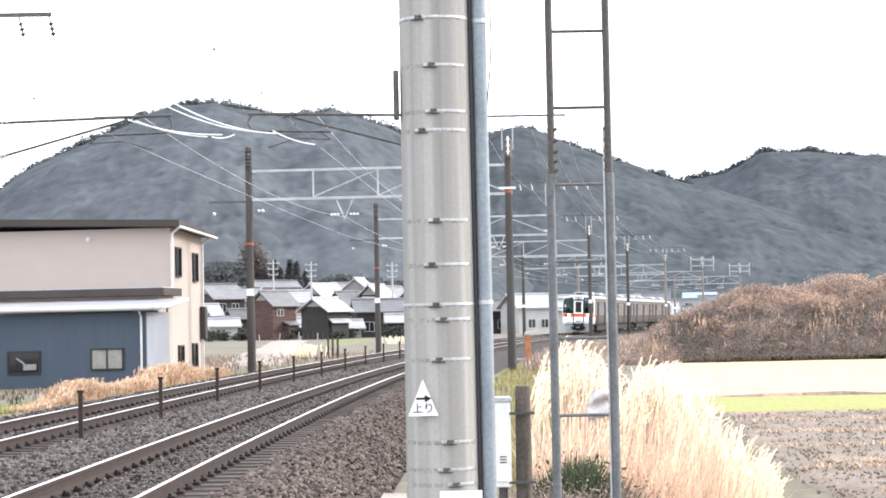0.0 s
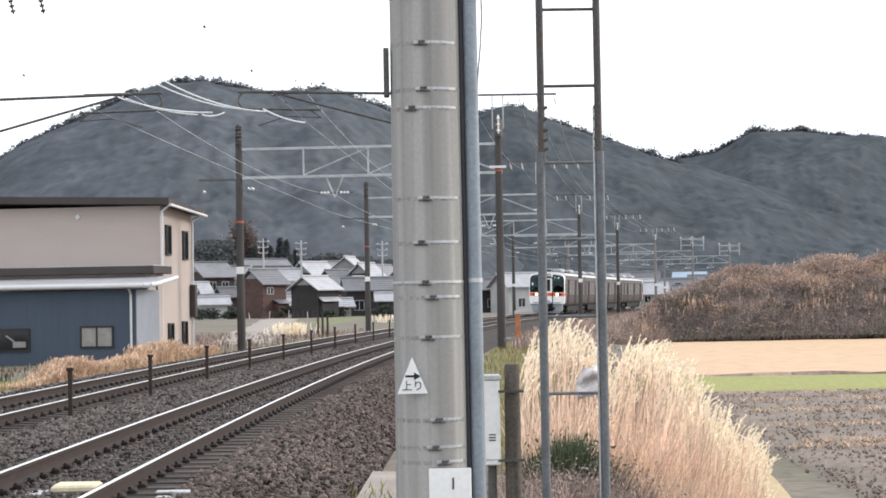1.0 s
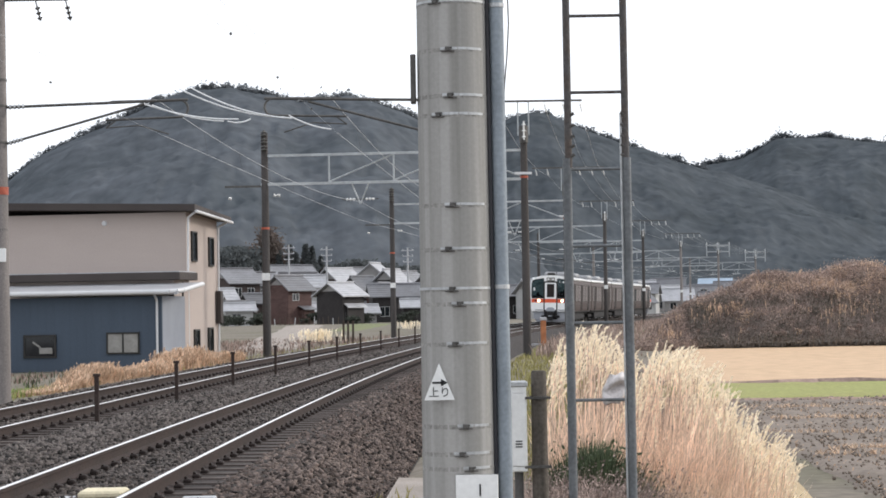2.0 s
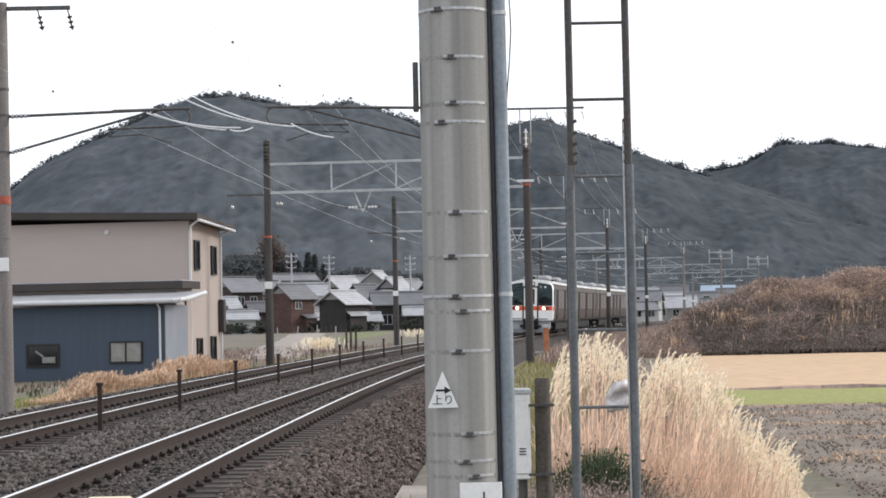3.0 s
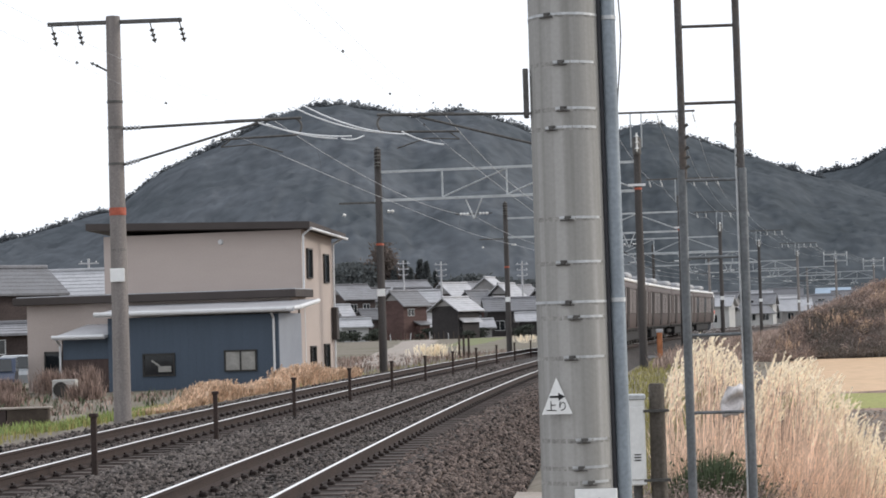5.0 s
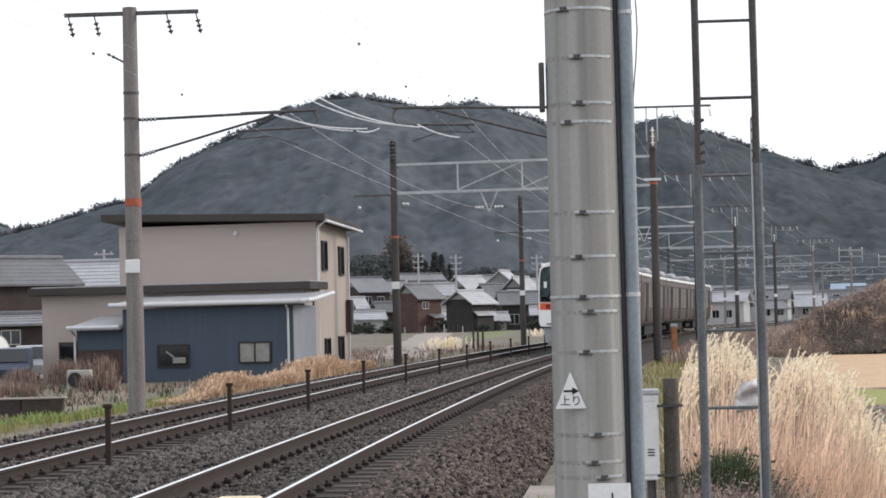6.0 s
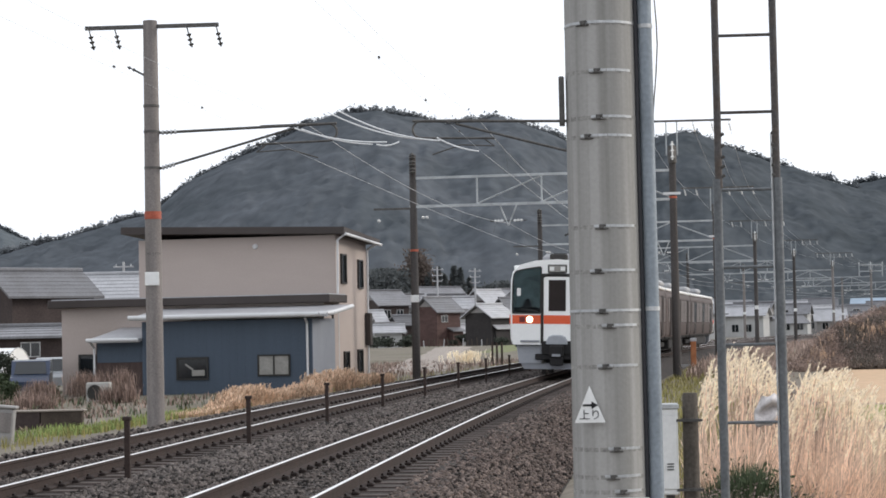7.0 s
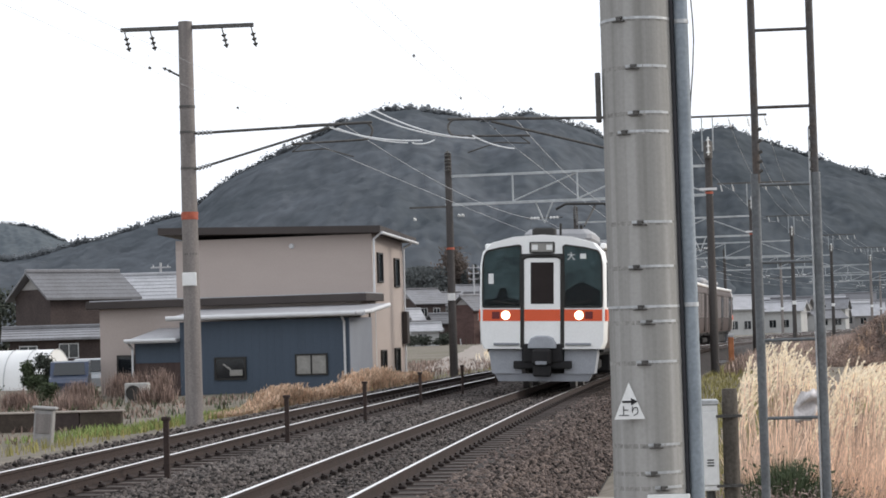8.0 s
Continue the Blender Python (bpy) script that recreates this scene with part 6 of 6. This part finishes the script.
    for x in np.linspace(-9, 0, 10):
        rows.append([(x, -1.6 * math.cos(a), 1.95 * math.sin(a) ** 0.8 if math.sin(a) > 0 else 0) for a in np.linspace(0, math.pi, 13)])
    part("film", Shape().loft(rows), VINYL, g, smooth=True)
    for x in np.linspace(-9, 0.01, 10):
        s = Shape()
        pts = [(x, -1.62 * math.cos(a), 1.97 * math.sin(a) ** 0.8 if math.sin(a) > 0 else 0) for a in np.linspace(0, math.pi, 13)]
        s.pipe(pts, 0.02, 4)
        part("hoop", s, STEEL, g)
    for x, y, m, lab in ((-20.85, 77, CAR_BLUE, "small blue parked car"), (-21.95, 84.5, CAR_WHITE, "small silver parked car")):
        c = thing("car", lab, "car", pose(x, y, -0.75, 0, 0, -78), "parked cars")
        prof = [(-1.7, 0.3), (1.7, 0.3), (1.72, 0.65), (1.5, 0.8), (0.9, 0.9), (0.45, 1.42), (-1.2, 1.45), (-1.62, 0.95), (-1.72, 0.6)]
        part("body", Shape().loft([[(a, b * 0.72, z) for a, z in prof] for b in (-1, 1)]), m, c)
        part("window", Shape().loft([[(a, b * 0.725, z) for a, z in ((0.75, 0.95), (0.38, 1.36), (-1.1, 1.38), (-1.4, 0.98))] for b in (-1, 1)]), GLASS_DARK, c)
        part("windscreen", Shape().add([(0.93, -0.6, 0.93), (0.93, 0.6, 0.93), (0.5, 0.55, 1.39), (0.5, -0.55, 1.39)], [(0, 1, 2, 3)]), GLASS_DARK, c)
        for a in (-1.1, 1.1):
            for b in (-0.68, 0.68):
                w = part("wheel", Shape().rod((a, b - 0.08, 0.29), (a, b + 0.08, 0.29), 0.29, n=16), RUBBER, c)
                part("hub", Shape().rod((a, b - 0.085, 0.29), (a, b + 0.085, 0.29), 0.17, n=12), STEEL, w)
    w = thing("garden_wall", "low dark block wall with grey coping by the far track", "wall", pose(-14.6, 47.3, 0, 0, 0, 2))
    for k in range(6):
        part("block", Shape().box(-3 + k, -2.02 + k, -0.12, 0.12, -1.0, -0.22, 0.015), BARK if k % 2 else WALL_OLD, w)
    part("coping", Shape().box(-3.05, 3.05, -0.16, 0.16, -0.22, -0.17, 0.02), PATH, w)
    b = thing("cabinet", "grey trackside cabinet leaning by the wall", "cabinet", pose(-11.55, 40.4, -0.68, 0, 5, 6))
    part("body", Shape().box(-0.19, 0.19, -0.15, 0.15, 0, 0.8, 0.02), WALL_GREY, b)
    part("lid", Shape().box(-0.24, 0.24, -0.19, 0.19, 0.8, 0.86, 0.02), WALL_GREY, b)
    part("door", Shape().box(-0.15, 0.15, -0.165, -0.152, 0.32, 0.72, 0.005), CONCRETE_OLD, b)


def tree(x, y, z, h, w, m=None, label="dark evergreen tree behind the houses", n=900, trunk=0.3, leaf=0.35, group="trees", pointed=False):
    t = thing("tree", label, "tree", pose(x, y, z), group)
    s = Shape().rod((0, 0, -0.5), (0.1 * w, 0, h * 0.55), 0.02 * h, 0.009 * h, n=8)
    limbs = []
    r = random.Random(int(x * 13 + y * 7))
    for k in range(9):
        zz = h * (trunk + (0.85 - trunk) * k / 9)
        a = r.uniform(0, 6.28)
        e = Vector((math.cos(a) * w * 0.33, math.sin(a) * w * 0.33, zz + h * 0.1))
        s.rod((0.1 * w * zz / h, 0, zz * 0.8), e, 0.008 * h, 0.003 * h, n=5)
        limbs.append(e)
    part("trunk", s, BARK, t, smooth=True)
    pts = []
    g = np.random.default_rng(int(abs(x) * 10 + y))
    for e in limbs + [Vector((0.1 * w, 0, h * 0.8))]:
        c = np.array(e) + g.normal(size=(n // 10, 3)) * np.array([w * 0.17, w * 0.17, h * 0.075])
        pts.append(c)
    pts = np.vstack(pts)
    if pointed:
        # tiers of drooping boughs that narrow to the tip
        f = g.uniform(0.0, 1.0, n) ** 1.4
        tier = 0.62 + 0.38 * (1 - (f * 11) % 1.0)
        a, rad = g.uniform(0, 2 * np.pi, n), w * 0.42 * (1 - f) * tier * g.uniform(0.35, 1.0, n) ** 0.5
        pts = np.stack([np.cos(a) * rad, np.sin(a) * rad, h * (0.12 + 0.88 * f)], 1)
    pts[:, 2] = np.clip(pts[:, 2], h * trunk * 0.6, h)
    if m is WEED:
        v, f, _ = blades(pts * np.array([1, 1, 0.6]), 0.45, 0.011, 0.0, 0.7)  # bare twigs
    else:
        v, f = leaves(pts, leaf)
    part("crown", raw("crown", v, f, m or TREE_LEAF), m or TREE_LEAF, t)


def trees():
    for x, y, h, w in ((-25.2, 350, 14.2, 5.2), (-23.6, 354, 15.4, 5.4), (-22.3, 349, 14.0, 4.6), (-21.0, 356, 15.6, 5.2), (-19.6, 351, 15.0, 4.8), (-18.3, 355, 13.4, 5.0), (-16.8, 352, 11.6, 4.6), (-24.4, 360, 14.6, 5.4), (-20.2, 361, 14.8, 5.4)):
        tree(x, y, -0.6, h - 2.4, w * 1.6, None, "dark pointed conifer behind the village roofs", 3600, 0.3, 0.5, "conifers", pointed=True)
    for x, y, h, w in ((-37, 345, 11.5, 8), (-33.5, 352, 12.4, 8), (-30.5, 348, 12.8, 7), (-41, 350, 10.5, 9), (-14.0, 358, 10.5, 7), (-10.5, 362, 9.8, 8), (-35, 362, 13.2, 9), (-45, 356, 11, 9), (-5, 366, 9.4, 8)):
        tree(x, y, -0.6, h, w, n=4200, leaf=0.4)
    for x, y, h, w in ((-27.4, 352, 16.2, 5.0), (-29.0, 356, 13.8, 5.5)):
        tree(x, y, -0.6, h, w, BROWN_TREE, "russet-brown tree behind the village houses", 3600, 0.3, 0.36)
    tree(-47.0, 152, -0.8, 6.6, 5.0, LEAF, "dark evergreen tree beside the farmhouse", 3000, 0.2, 0.22)
    for x, y, h, w in ((-29.5, 276, 2.2, 2.4), (-26.8, 279, 1.8, 2.2), (-22.5, 274, 1.6, 2.0), (-15.6, 272, 1.5, 2.2), (-7.8, 272, 1.4, 2.6), (-2.4, 270, 1.6, 2.4), (1.5, 290, 2.2, 3.0), (-26.2, 262, 1.5, 2.4), (-24.0, 258, 1.3, 2.2), (-22.0, 262, 1.1, 1.8), (-9.6, 266, 1.0, 1.4)):
        tree(x, y, -0.6, h, w, LEAF, "dark shrub beside the village houses", 500, 0.1, 0.2, "village shrubs")
    for x, y, h, w in ((-25.75, 88, 1.45, 0.5), (-24.85, 87.5, 1.75, 0.8), (-21.9, 76.5, 1.0, 0.7), (-20.6, 73, 0.75, 0.6), (-18.9, 72, 0.6, 0.6), (-26.9, 86, 1.0, 0.7)):
        tree(x, y, -0.8, h, w, LEAF_MID if h < 1.5 else LEAF, "clipped dark garden shrub by the greenhouse", 2000, 0.12, 0.07, "garden shrubs")
    for x, y, h, w in ((-16.2, 70.8, 1.7, 1.2), (-17.6, 72, 1.5, 1.1), (-18.4, 69, 1.1, 1.2), (-19.6, 66, 0.8, 1.2), (-15.0, 66, 0.9, 1.0), (-16.8, 62, 0.6, 1.2)):
        tree(x, y, -0.9, h, w, WEED, "bare brown shrub beside the shed", 700, 0.15, 0.03, "bare shrubs")


# ---- the train ----
def section(y, k=1.0, z0=0.98):
    half = [(1.40, z0), (1.47, 1.15), (1.49, 1.7), (1.48, 2.95), (1.42, 3.25), (1.22, 3.46), (0.7, 3.60), (0.0, 3.65)]
    pts = [(a * k, y, z) for a, z in half] + [(-a * k, y, z) for a, z in half[-2::-1]]
    return pts


def bogie(parent, y):
    b = part("bogie", Shape().box(-1.05, 1.05, y - 1.5, y + 1.5, 0.42, 0.68, 0.05), UNDER, parent)
    for dy in (-1.05, 1.05):
        s = Shape()
        for x in (-0.566, 0.566):
            s.rod((x - 0.07, y + dy, 0.43), (x + 0.07, y + dy, 0.43), 0.43, n=20)
        s.rod((-0.6, y + dy, 0.43), (0.6, y + dy, 0.43), 0.08, n=8)
        part("wheelset", s, STEEL_DARK, b)


def train_car(front, label, cab=True):
    """One car, 19.9 m long over its ends; +y is its front."""
    c = thing("train_car", label, "train", group="cars of the train")
    body = part("body", Shape().loft([section(-9.85, 0.99), section(-9.7), section(9.2)]), TRAIN_STEEL, c, "stainless-steel car body with brown ground reflection in its colour", smooth=True)
    part("roof", Shape().loft([[(1.2, y, 3.485), (0.7, y, 3.635), (0, y, 3.685), (-0.7, y, 3.635), (-1.2, y, 3.485)] for y in (-9.7, 9.2)]), TRAIN_ROOF, c, "grey roof skin")
    for side in (-1, 1):
        part("roof_rail", Shape().box(side * 1.37 - 0.07, side * 1.37 + 0.07, -9.7, 9.2, 3.33, 3.47, 0.03), TRAIN_WHITE, c, "white drip edge")
        xs = sorted((side * 1.46, side * 1.497))
        out = side * 0.006
        for y0, y1 in ((-9.2, -7.7), (-5.7, -3.7), (-3.5, -1.0), (1.0, 3.5), (3.7, 5.7), (7.7, 8.7)):
            w = part("window", Shape().box(xs[0], xs[1], y0, y1, 1.75, 2.95), SIDE_GLASS, c)
            for q in np.linspace(y0, y1, 1 + max(1, round((y1 - y0) / 0.85))):
                part("pillar", Shape().box(xs[0] + out, xs[1] + out, q - 0.04, q + 0.04, 1.72, 2.98), FRAME, w, "dark window pillar")
        for yd in (-6.7, 0.0, 6.7):
            # the doors' near-black holds their glass and the shade of the recess
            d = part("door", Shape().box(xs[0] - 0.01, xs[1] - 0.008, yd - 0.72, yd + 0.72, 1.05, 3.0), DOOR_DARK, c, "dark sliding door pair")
            for a in (-0.76, -0.01, 0.74):
                part("door_gap", Shape().box(xs[0], xs[1] - 0.002, yd + a - 0.05, yd + a + 0.07, 1.35, 3.02), FRAME, d)
            for a in (-0.6, 0.12):
                part("door_window", Shape().box(xs[0], xs[1], yd + a, yd + a + 0.48, 1.75, 2.9), CAB_GLASS, d)
        for y0, y1 in ((-4.6, -2.6), (-2.3, -0.6), (-0.2, 2.2), (2.6, 4.6)):
            part("underfloor_box", Shape().box(side * 0.75 - 0.5, side * 0.75 + 0.5, y0, y1, 0.36, 0.98, 0.05), UNDER, c)
        part("sole_bar", Shape().box(side * 1.3 - 0.08, side * 1.3 + 0.08, -9.7, 9.2, 0.9, 1.0), UNDER, c)
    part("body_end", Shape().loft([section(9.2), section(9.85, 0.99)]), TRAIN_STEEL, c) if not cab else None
    part("underframe", Shape().box(-1.2, 1.2, -9.6, 9.2, 0.80, 1.0), UNDER, c)
    part("equipment_case", Shape().box(-1.28, 1.28, -5.2, 5.2, 0.32, 0.82, 0.06), UNDER, c, "long black underfloor equipment case")
    bogie(c, -6.9)
    bogie(c, 6.9)
    for y in (4.6, -4.0):
        a = part("air_conditioner", Shape().box(-0.85, 0.85, y - 1.5, y + 1.5, 3.6, 3.95, 0.12), TRAIN_ROOF, c, "grey roof air-conditioner")
        part("grille", Shape().box(-0.5, 0.5, y - 1.2, y + 1.2, 3.95, 3.97), FRAME, a)
    part("rear_gangway", Shape().box(-0.55, 0.55, -9.98, -9.83, 1.0, 3.1, 0.04), FRAME, c)
    if not cab:
        part("front_gangway", Shape().box(-0.55, 0.55, 9.15, 9.95, 1.0, 3.1, 0.04), FRAME, c)
        return c
    # cab end
    nose = part("cab_front", Shape().loft([section(9.2), section(9.6, 0.998), section(9.84, 0.99), section(9.9, 0.965)]), TRAIN_WHITE, c, "white cab front", smooth=True)
    F = 9.9
    for side in (-1, 1):
        s = Shape()
        x0, x1 = (0.50, 1.37)
        q = [(x0 + 0.02, 1.96), (x1 + 0.02, 1.96), (x1 + 0.03, 2.2), (x1 + 0.02, 2.95), (x1 - 0.01, 3.16), (x1 - 0.08, 3.265), (1.0, 3.335), (x0 + 0.05, 3.40), (x0, 3.38)]
        s.loft([[(side * a, y, z) for a, z in q] for y in (F - 0.06, F + 0.008)])
        w = part("windscreen", s, CAB_INSIDE, nose, "dark cab with the windscreen's sky reflection in its colour")
        # the desk and seat back seen in the lower half
        hump = [(x0 + 0.03, 1.99), (x1 - 0.02, 1.99), (x1 - 0.02, 2.34), (1.12, 2.46), (0.95, 2.54), (0.8, 2.5), (0.66, 2.4), (x0 + 0.03, 2.32)] if side < 0 else [(x0 + 0.03, 1.99), (x1 - 0.02, 1.99), (x1 - 0.02, 2.14), (1.1, 2.16), (0.98, 2.4), (0.86, 2.42), (0.8, 2.18), (x0 + 0.03, 2.12)]
        part("desk", Shape().loft([[(side * a, y, z) for a, z in hump] for y in (F + 0.009, F + 0.014)]), CAB_DESK, w)
        part("pane", Shape().loft([[(side * a, y, z) for a, z in q] for y in (F + 0.018, F + 0.024)]), SCREEN, w, "clear windscreen glass")
        s = Shape()
        for (a, z), (b, zz) in zip(q, q[1:] + q[:1]):
            s.rod((side * a, F + 0.012, z), (side * b, F + 0.012, zz), 0.024, n=5)
        s.rod((side * 0.62, F + 0.03, 2.02), (side * 1.15, F + 0.035, 2.1), 0.012, n=5)
        part("seal_and_wiper", s, FRAME, w)
        # dark corner glass on the flank
        xs = sorted((side * 1.45, side * 1.498))
        part("cab_side_window", Shape().box(xs[0], xs[1], 8.75, 9.55, 1.95, 3.0, 0.01), CAB_GLASS, nose)
        part("front_band", Shape().loft([[(side * a, y, z) for a, y in ((0.47, F - 0.02), (1.40, F - 0.03), (1.40, F + 0.006), (0.47, F + 0.006))] for z in (1.63, 1.90)]), TRAIN_RED, nose, "vermilion band")
        part("corner_band", Shape().box(xs[0], xs[1] + (0.0 if side < 0 else -0.004), 9.0, 9.86, 1.63, 1.90), TRAIN_RED, nose)
        part("headlight", Shape().rod((side * 0.86, F - 0.02, 1.765), (side * 0.86, F + 0.016, 1.765), 0.112, 0.1, n=20), LAMP, nose, "lit warm-white headlight")
        part("tail_light", Shape().box(side * 1.09 - 0.09, side * 1.09 + 0.09, F, F + 0.012, 1.68, 1.85, 0.01), mat("tail_lens", (0.16, 0.03, 0.03), 0.25, var=0.1), nose, "unlit dark tail light")
        part("step", Shape().box(side * 0.84 - 0.3, side * 0.84 + 0.3, F - 0.02, F + 0.05, 1.06, 1.12, 0.01), TRAIN_GREY, nose)
        part("door_jamb", Shape().box(side * 0.47 - 0.045, side * 0.47 + 0.045, F - 0.02, F + 0.02, 1.0, 3.18, 0.01), FRAME, nose)
        part("skirt", Shape().loft([[(side * a, y, z) for a, z in ((0.5, 0.40), (1.20, 0.40), (1.28, 0.96), (0.5, 0.96))] for y in (9.0, 9.74)]), SKIRT, nose, "pale grey front skirt")
    s = Shape()
    s.box(-0.42, 0.42, F - 0.03, F + 0.012, 1.05, 3.12, 0.01)
    door = part("gangway_door", s, TRAIN_WHITE, nose, "white end door")
    part("door_band", Shape().box(-0.42, 0.42, F + 0.008, F + 0.016, 1.63, 1.90), TRAIN_RED, door)
    part("door_window", Shape().box(-0.27, 0.27, F + 0.006, F + 0.018, 2.03, 3.0, 0.005), DOOR_DARK, door, "dark end-door window")
    part("door_hood", Shape().box(-0.5, 0.5, F - 0.02, F + 0.03, 3.10, 3.2, 0.02), FRAME, nose)
    sgn = part("destination_box", Shape().box(-0.3, 0.3, F - 0.02, F + 0.02, 3.22, 3.48, 0.02), FRAME, nose)
    part("destination_panel", Shape().box(-0.26, 0.26, F + 0.018, F + 0.024, 3.25, 3.45), GLASS_CURTAIN, sgn, "pale destination panel")
    s = Shape()
    for x in (-0.17, 0.17):
        s.box(x - 0.07, x + 0.07, F + 0.024, F + 0.028, 3.29, 3.41)
    part("panel_bars", s, WHITE, sgn)
    part("white_notice", Shape().box(1.14, 1.26, F + 0.026, F + 0.03, 2.5, 2.74), WHITE, nose)
    part("sticker", Shape().box(-1.03, -0.89, F + 0.026, F + 0.03, 3.08, 3.2), WHITE, nose, "small white sticker on the glass")
    text("大", 0.2, WHITE, nose, pose(-0.68, F + 0.028, 3.13, 90, 0, 180))
    # dark arch round the end door
    arch = [(0.47 * math.cos(a), F + 0.012, 3.06 + 0.13 * math.sin(a)) for a in np.linspace(0, math.pi, 11)]
    part("door_arch", Shape().pipe(arch, 0.045, 6), FRAME, nose)
    part("bonnet", Shape().loft([[(a * k, y, 1.0 + z * k) for a, z in ((-0.34, 0), (0.34, 0), (0.34, 0.1), (0.26, 0.24), (0.14, 0.29), (-0.14, 0.29), (-0.26, 0.24), (-0.34, 0.1))] for y, k in ((F - 0.01, 1.0), (F + 0.1, 0.97), (F + 0.13, 0.88))]), SKIRT, nose, "grey jumper cover")
    s = Shape().box(-0.47, 0.47, F - 0.5, F + 0.05, 0.66, 1.10, 0.03)
    s.box(-0.68, 0.68, F - 0.3, F + 0.02, 0.52, 0.70, 0.02)
    part("coupler_pocket", s, UNDER, nose)
    cp = part("coupler", Shape().box(-0.22, 0.22, F - 0.4, F + 0.28, 0.60, 0.98, 0.05), UNDER, nose, "black coupler head")
    part("coupler_box", Shape().box(-0.2, 0.2, F - 0.1, F + 0.22, 0.34, 0.60, 0.03), UNDER, cp)
    part("coupler_face", Shape().box(-0.13, 0.13, F + 0.28, F + 0.3, 0.62, 0.70), TRAIN_GREY, cp)
    # mid-grey below the pale skirt, with its shade put into the colour
    part("plough", Shape().loft([[(-1.15, y, 0.40), (1.15, y, 0.40), (1.05, y, 0.22), (-1.05, y, 0.22)] for y in (9.3, 9.7)]), TRAIN_GREY, nose, "lower guard in a shaded grey")
    part("antenna", Shape().rod((-0.35, 9.0, 3.6), (-0.35, 9.0, 3.95), 0.03, n=6), FRAME, nose)
    part("roof_horn", Shape().box(-0.25, 0.3, 8.9, 9.3, 3.64, 3.84, 0.04), FRAME, nose)
    if front:
        p = part("pantograph", Shape().box(-0.6, 0.6, -2.5, -0.7, 3.68, 3.78, 0.02), FRAME, c, "raised single-arm pantograph")
        part("lower_arm", Shape().rod((0, -2.3, 3.78), (0, -0.9, 4.35), 0.045, n=6), FRAME, p)
        s = Shape().rod((-0.1, -0.9, 4.35), (-0.3, -2.2, 5.0), 0.03, n=6).rod((0.1, -0.9, 4.35), (0.3, -2.2, 5.0), 0.03, n=6)
        part("upper_arm", s, FRAME, p)
        part("head", Shape().pipe([(-0.85, -2.2, 4.9), (-0.55, -2.2, 5.06), (0.55, -2.2, 5.06), (0.85, -2.2, 4.9)], 0.04, 6), FRAME, p)
    return c


def along(y, s):
    """The line's y, s metres further along it."""
    n = max(1, int(abs(s) / 0.5))
    for _ in range(n):
        y += s / n / math.hypot(1, slope(y))
    return y


def car_pose(y_mid, back=False):
    a, b = along(y_mid, -6.9), along(y_mid, 6.9)
    p, q = Vector((line(a), a)), Vector((line(b), b))
    m, d = (p + q) / 2, (p - q).normalized()
    if back:
        d = -d
    turn = math.degrees(math.atan2(d.y, d.x)) - 90
    return Matrix.Translation((m.x, m.y, 0)) @ pose(0, 0, 0, 0, 0, turn) @ pose(0, 0, 0, 0, 1.7 if back else -1.7, 0)


# seconds and the y of the front end
FRONT = tuple((t / 2, 187.0 - 9.6 * t + 0.055 * t * t) for t in range(17))


def motions():
    walk(car_one, [(t, car_pose(along(y, 9.95))) for t, y in FRONT])
    for k, car in enumerate(cars):
        walk(car, [(t, car_pose(along(y, 9.95 + 20.1 * (k + 1)), k == 2)) for t, y in FRONT])


ground()
fields()
clods()
ballast()
hills()
mound()
near_pole()
ladder()
switch_box()
stake()
row_masts()
wires()
marker_posts()
plastic_sheet()
main_building()
village()
trees()
reeds()
verge()
car_one = train_car(True, "leading stainless commuter train car with a white and vermilion front")
cars = [train_car(False, "stainless intermediate train car with dark windows", cab=False) for _ in range(2)]
cars.append(train_car(False, "stainless rear train car with dark windows"))
track(0.0, "near railway track with rusty rails on concrete sleepers")
track(APART, "far railway track with rusty rails on concrete sleepers")
motions()
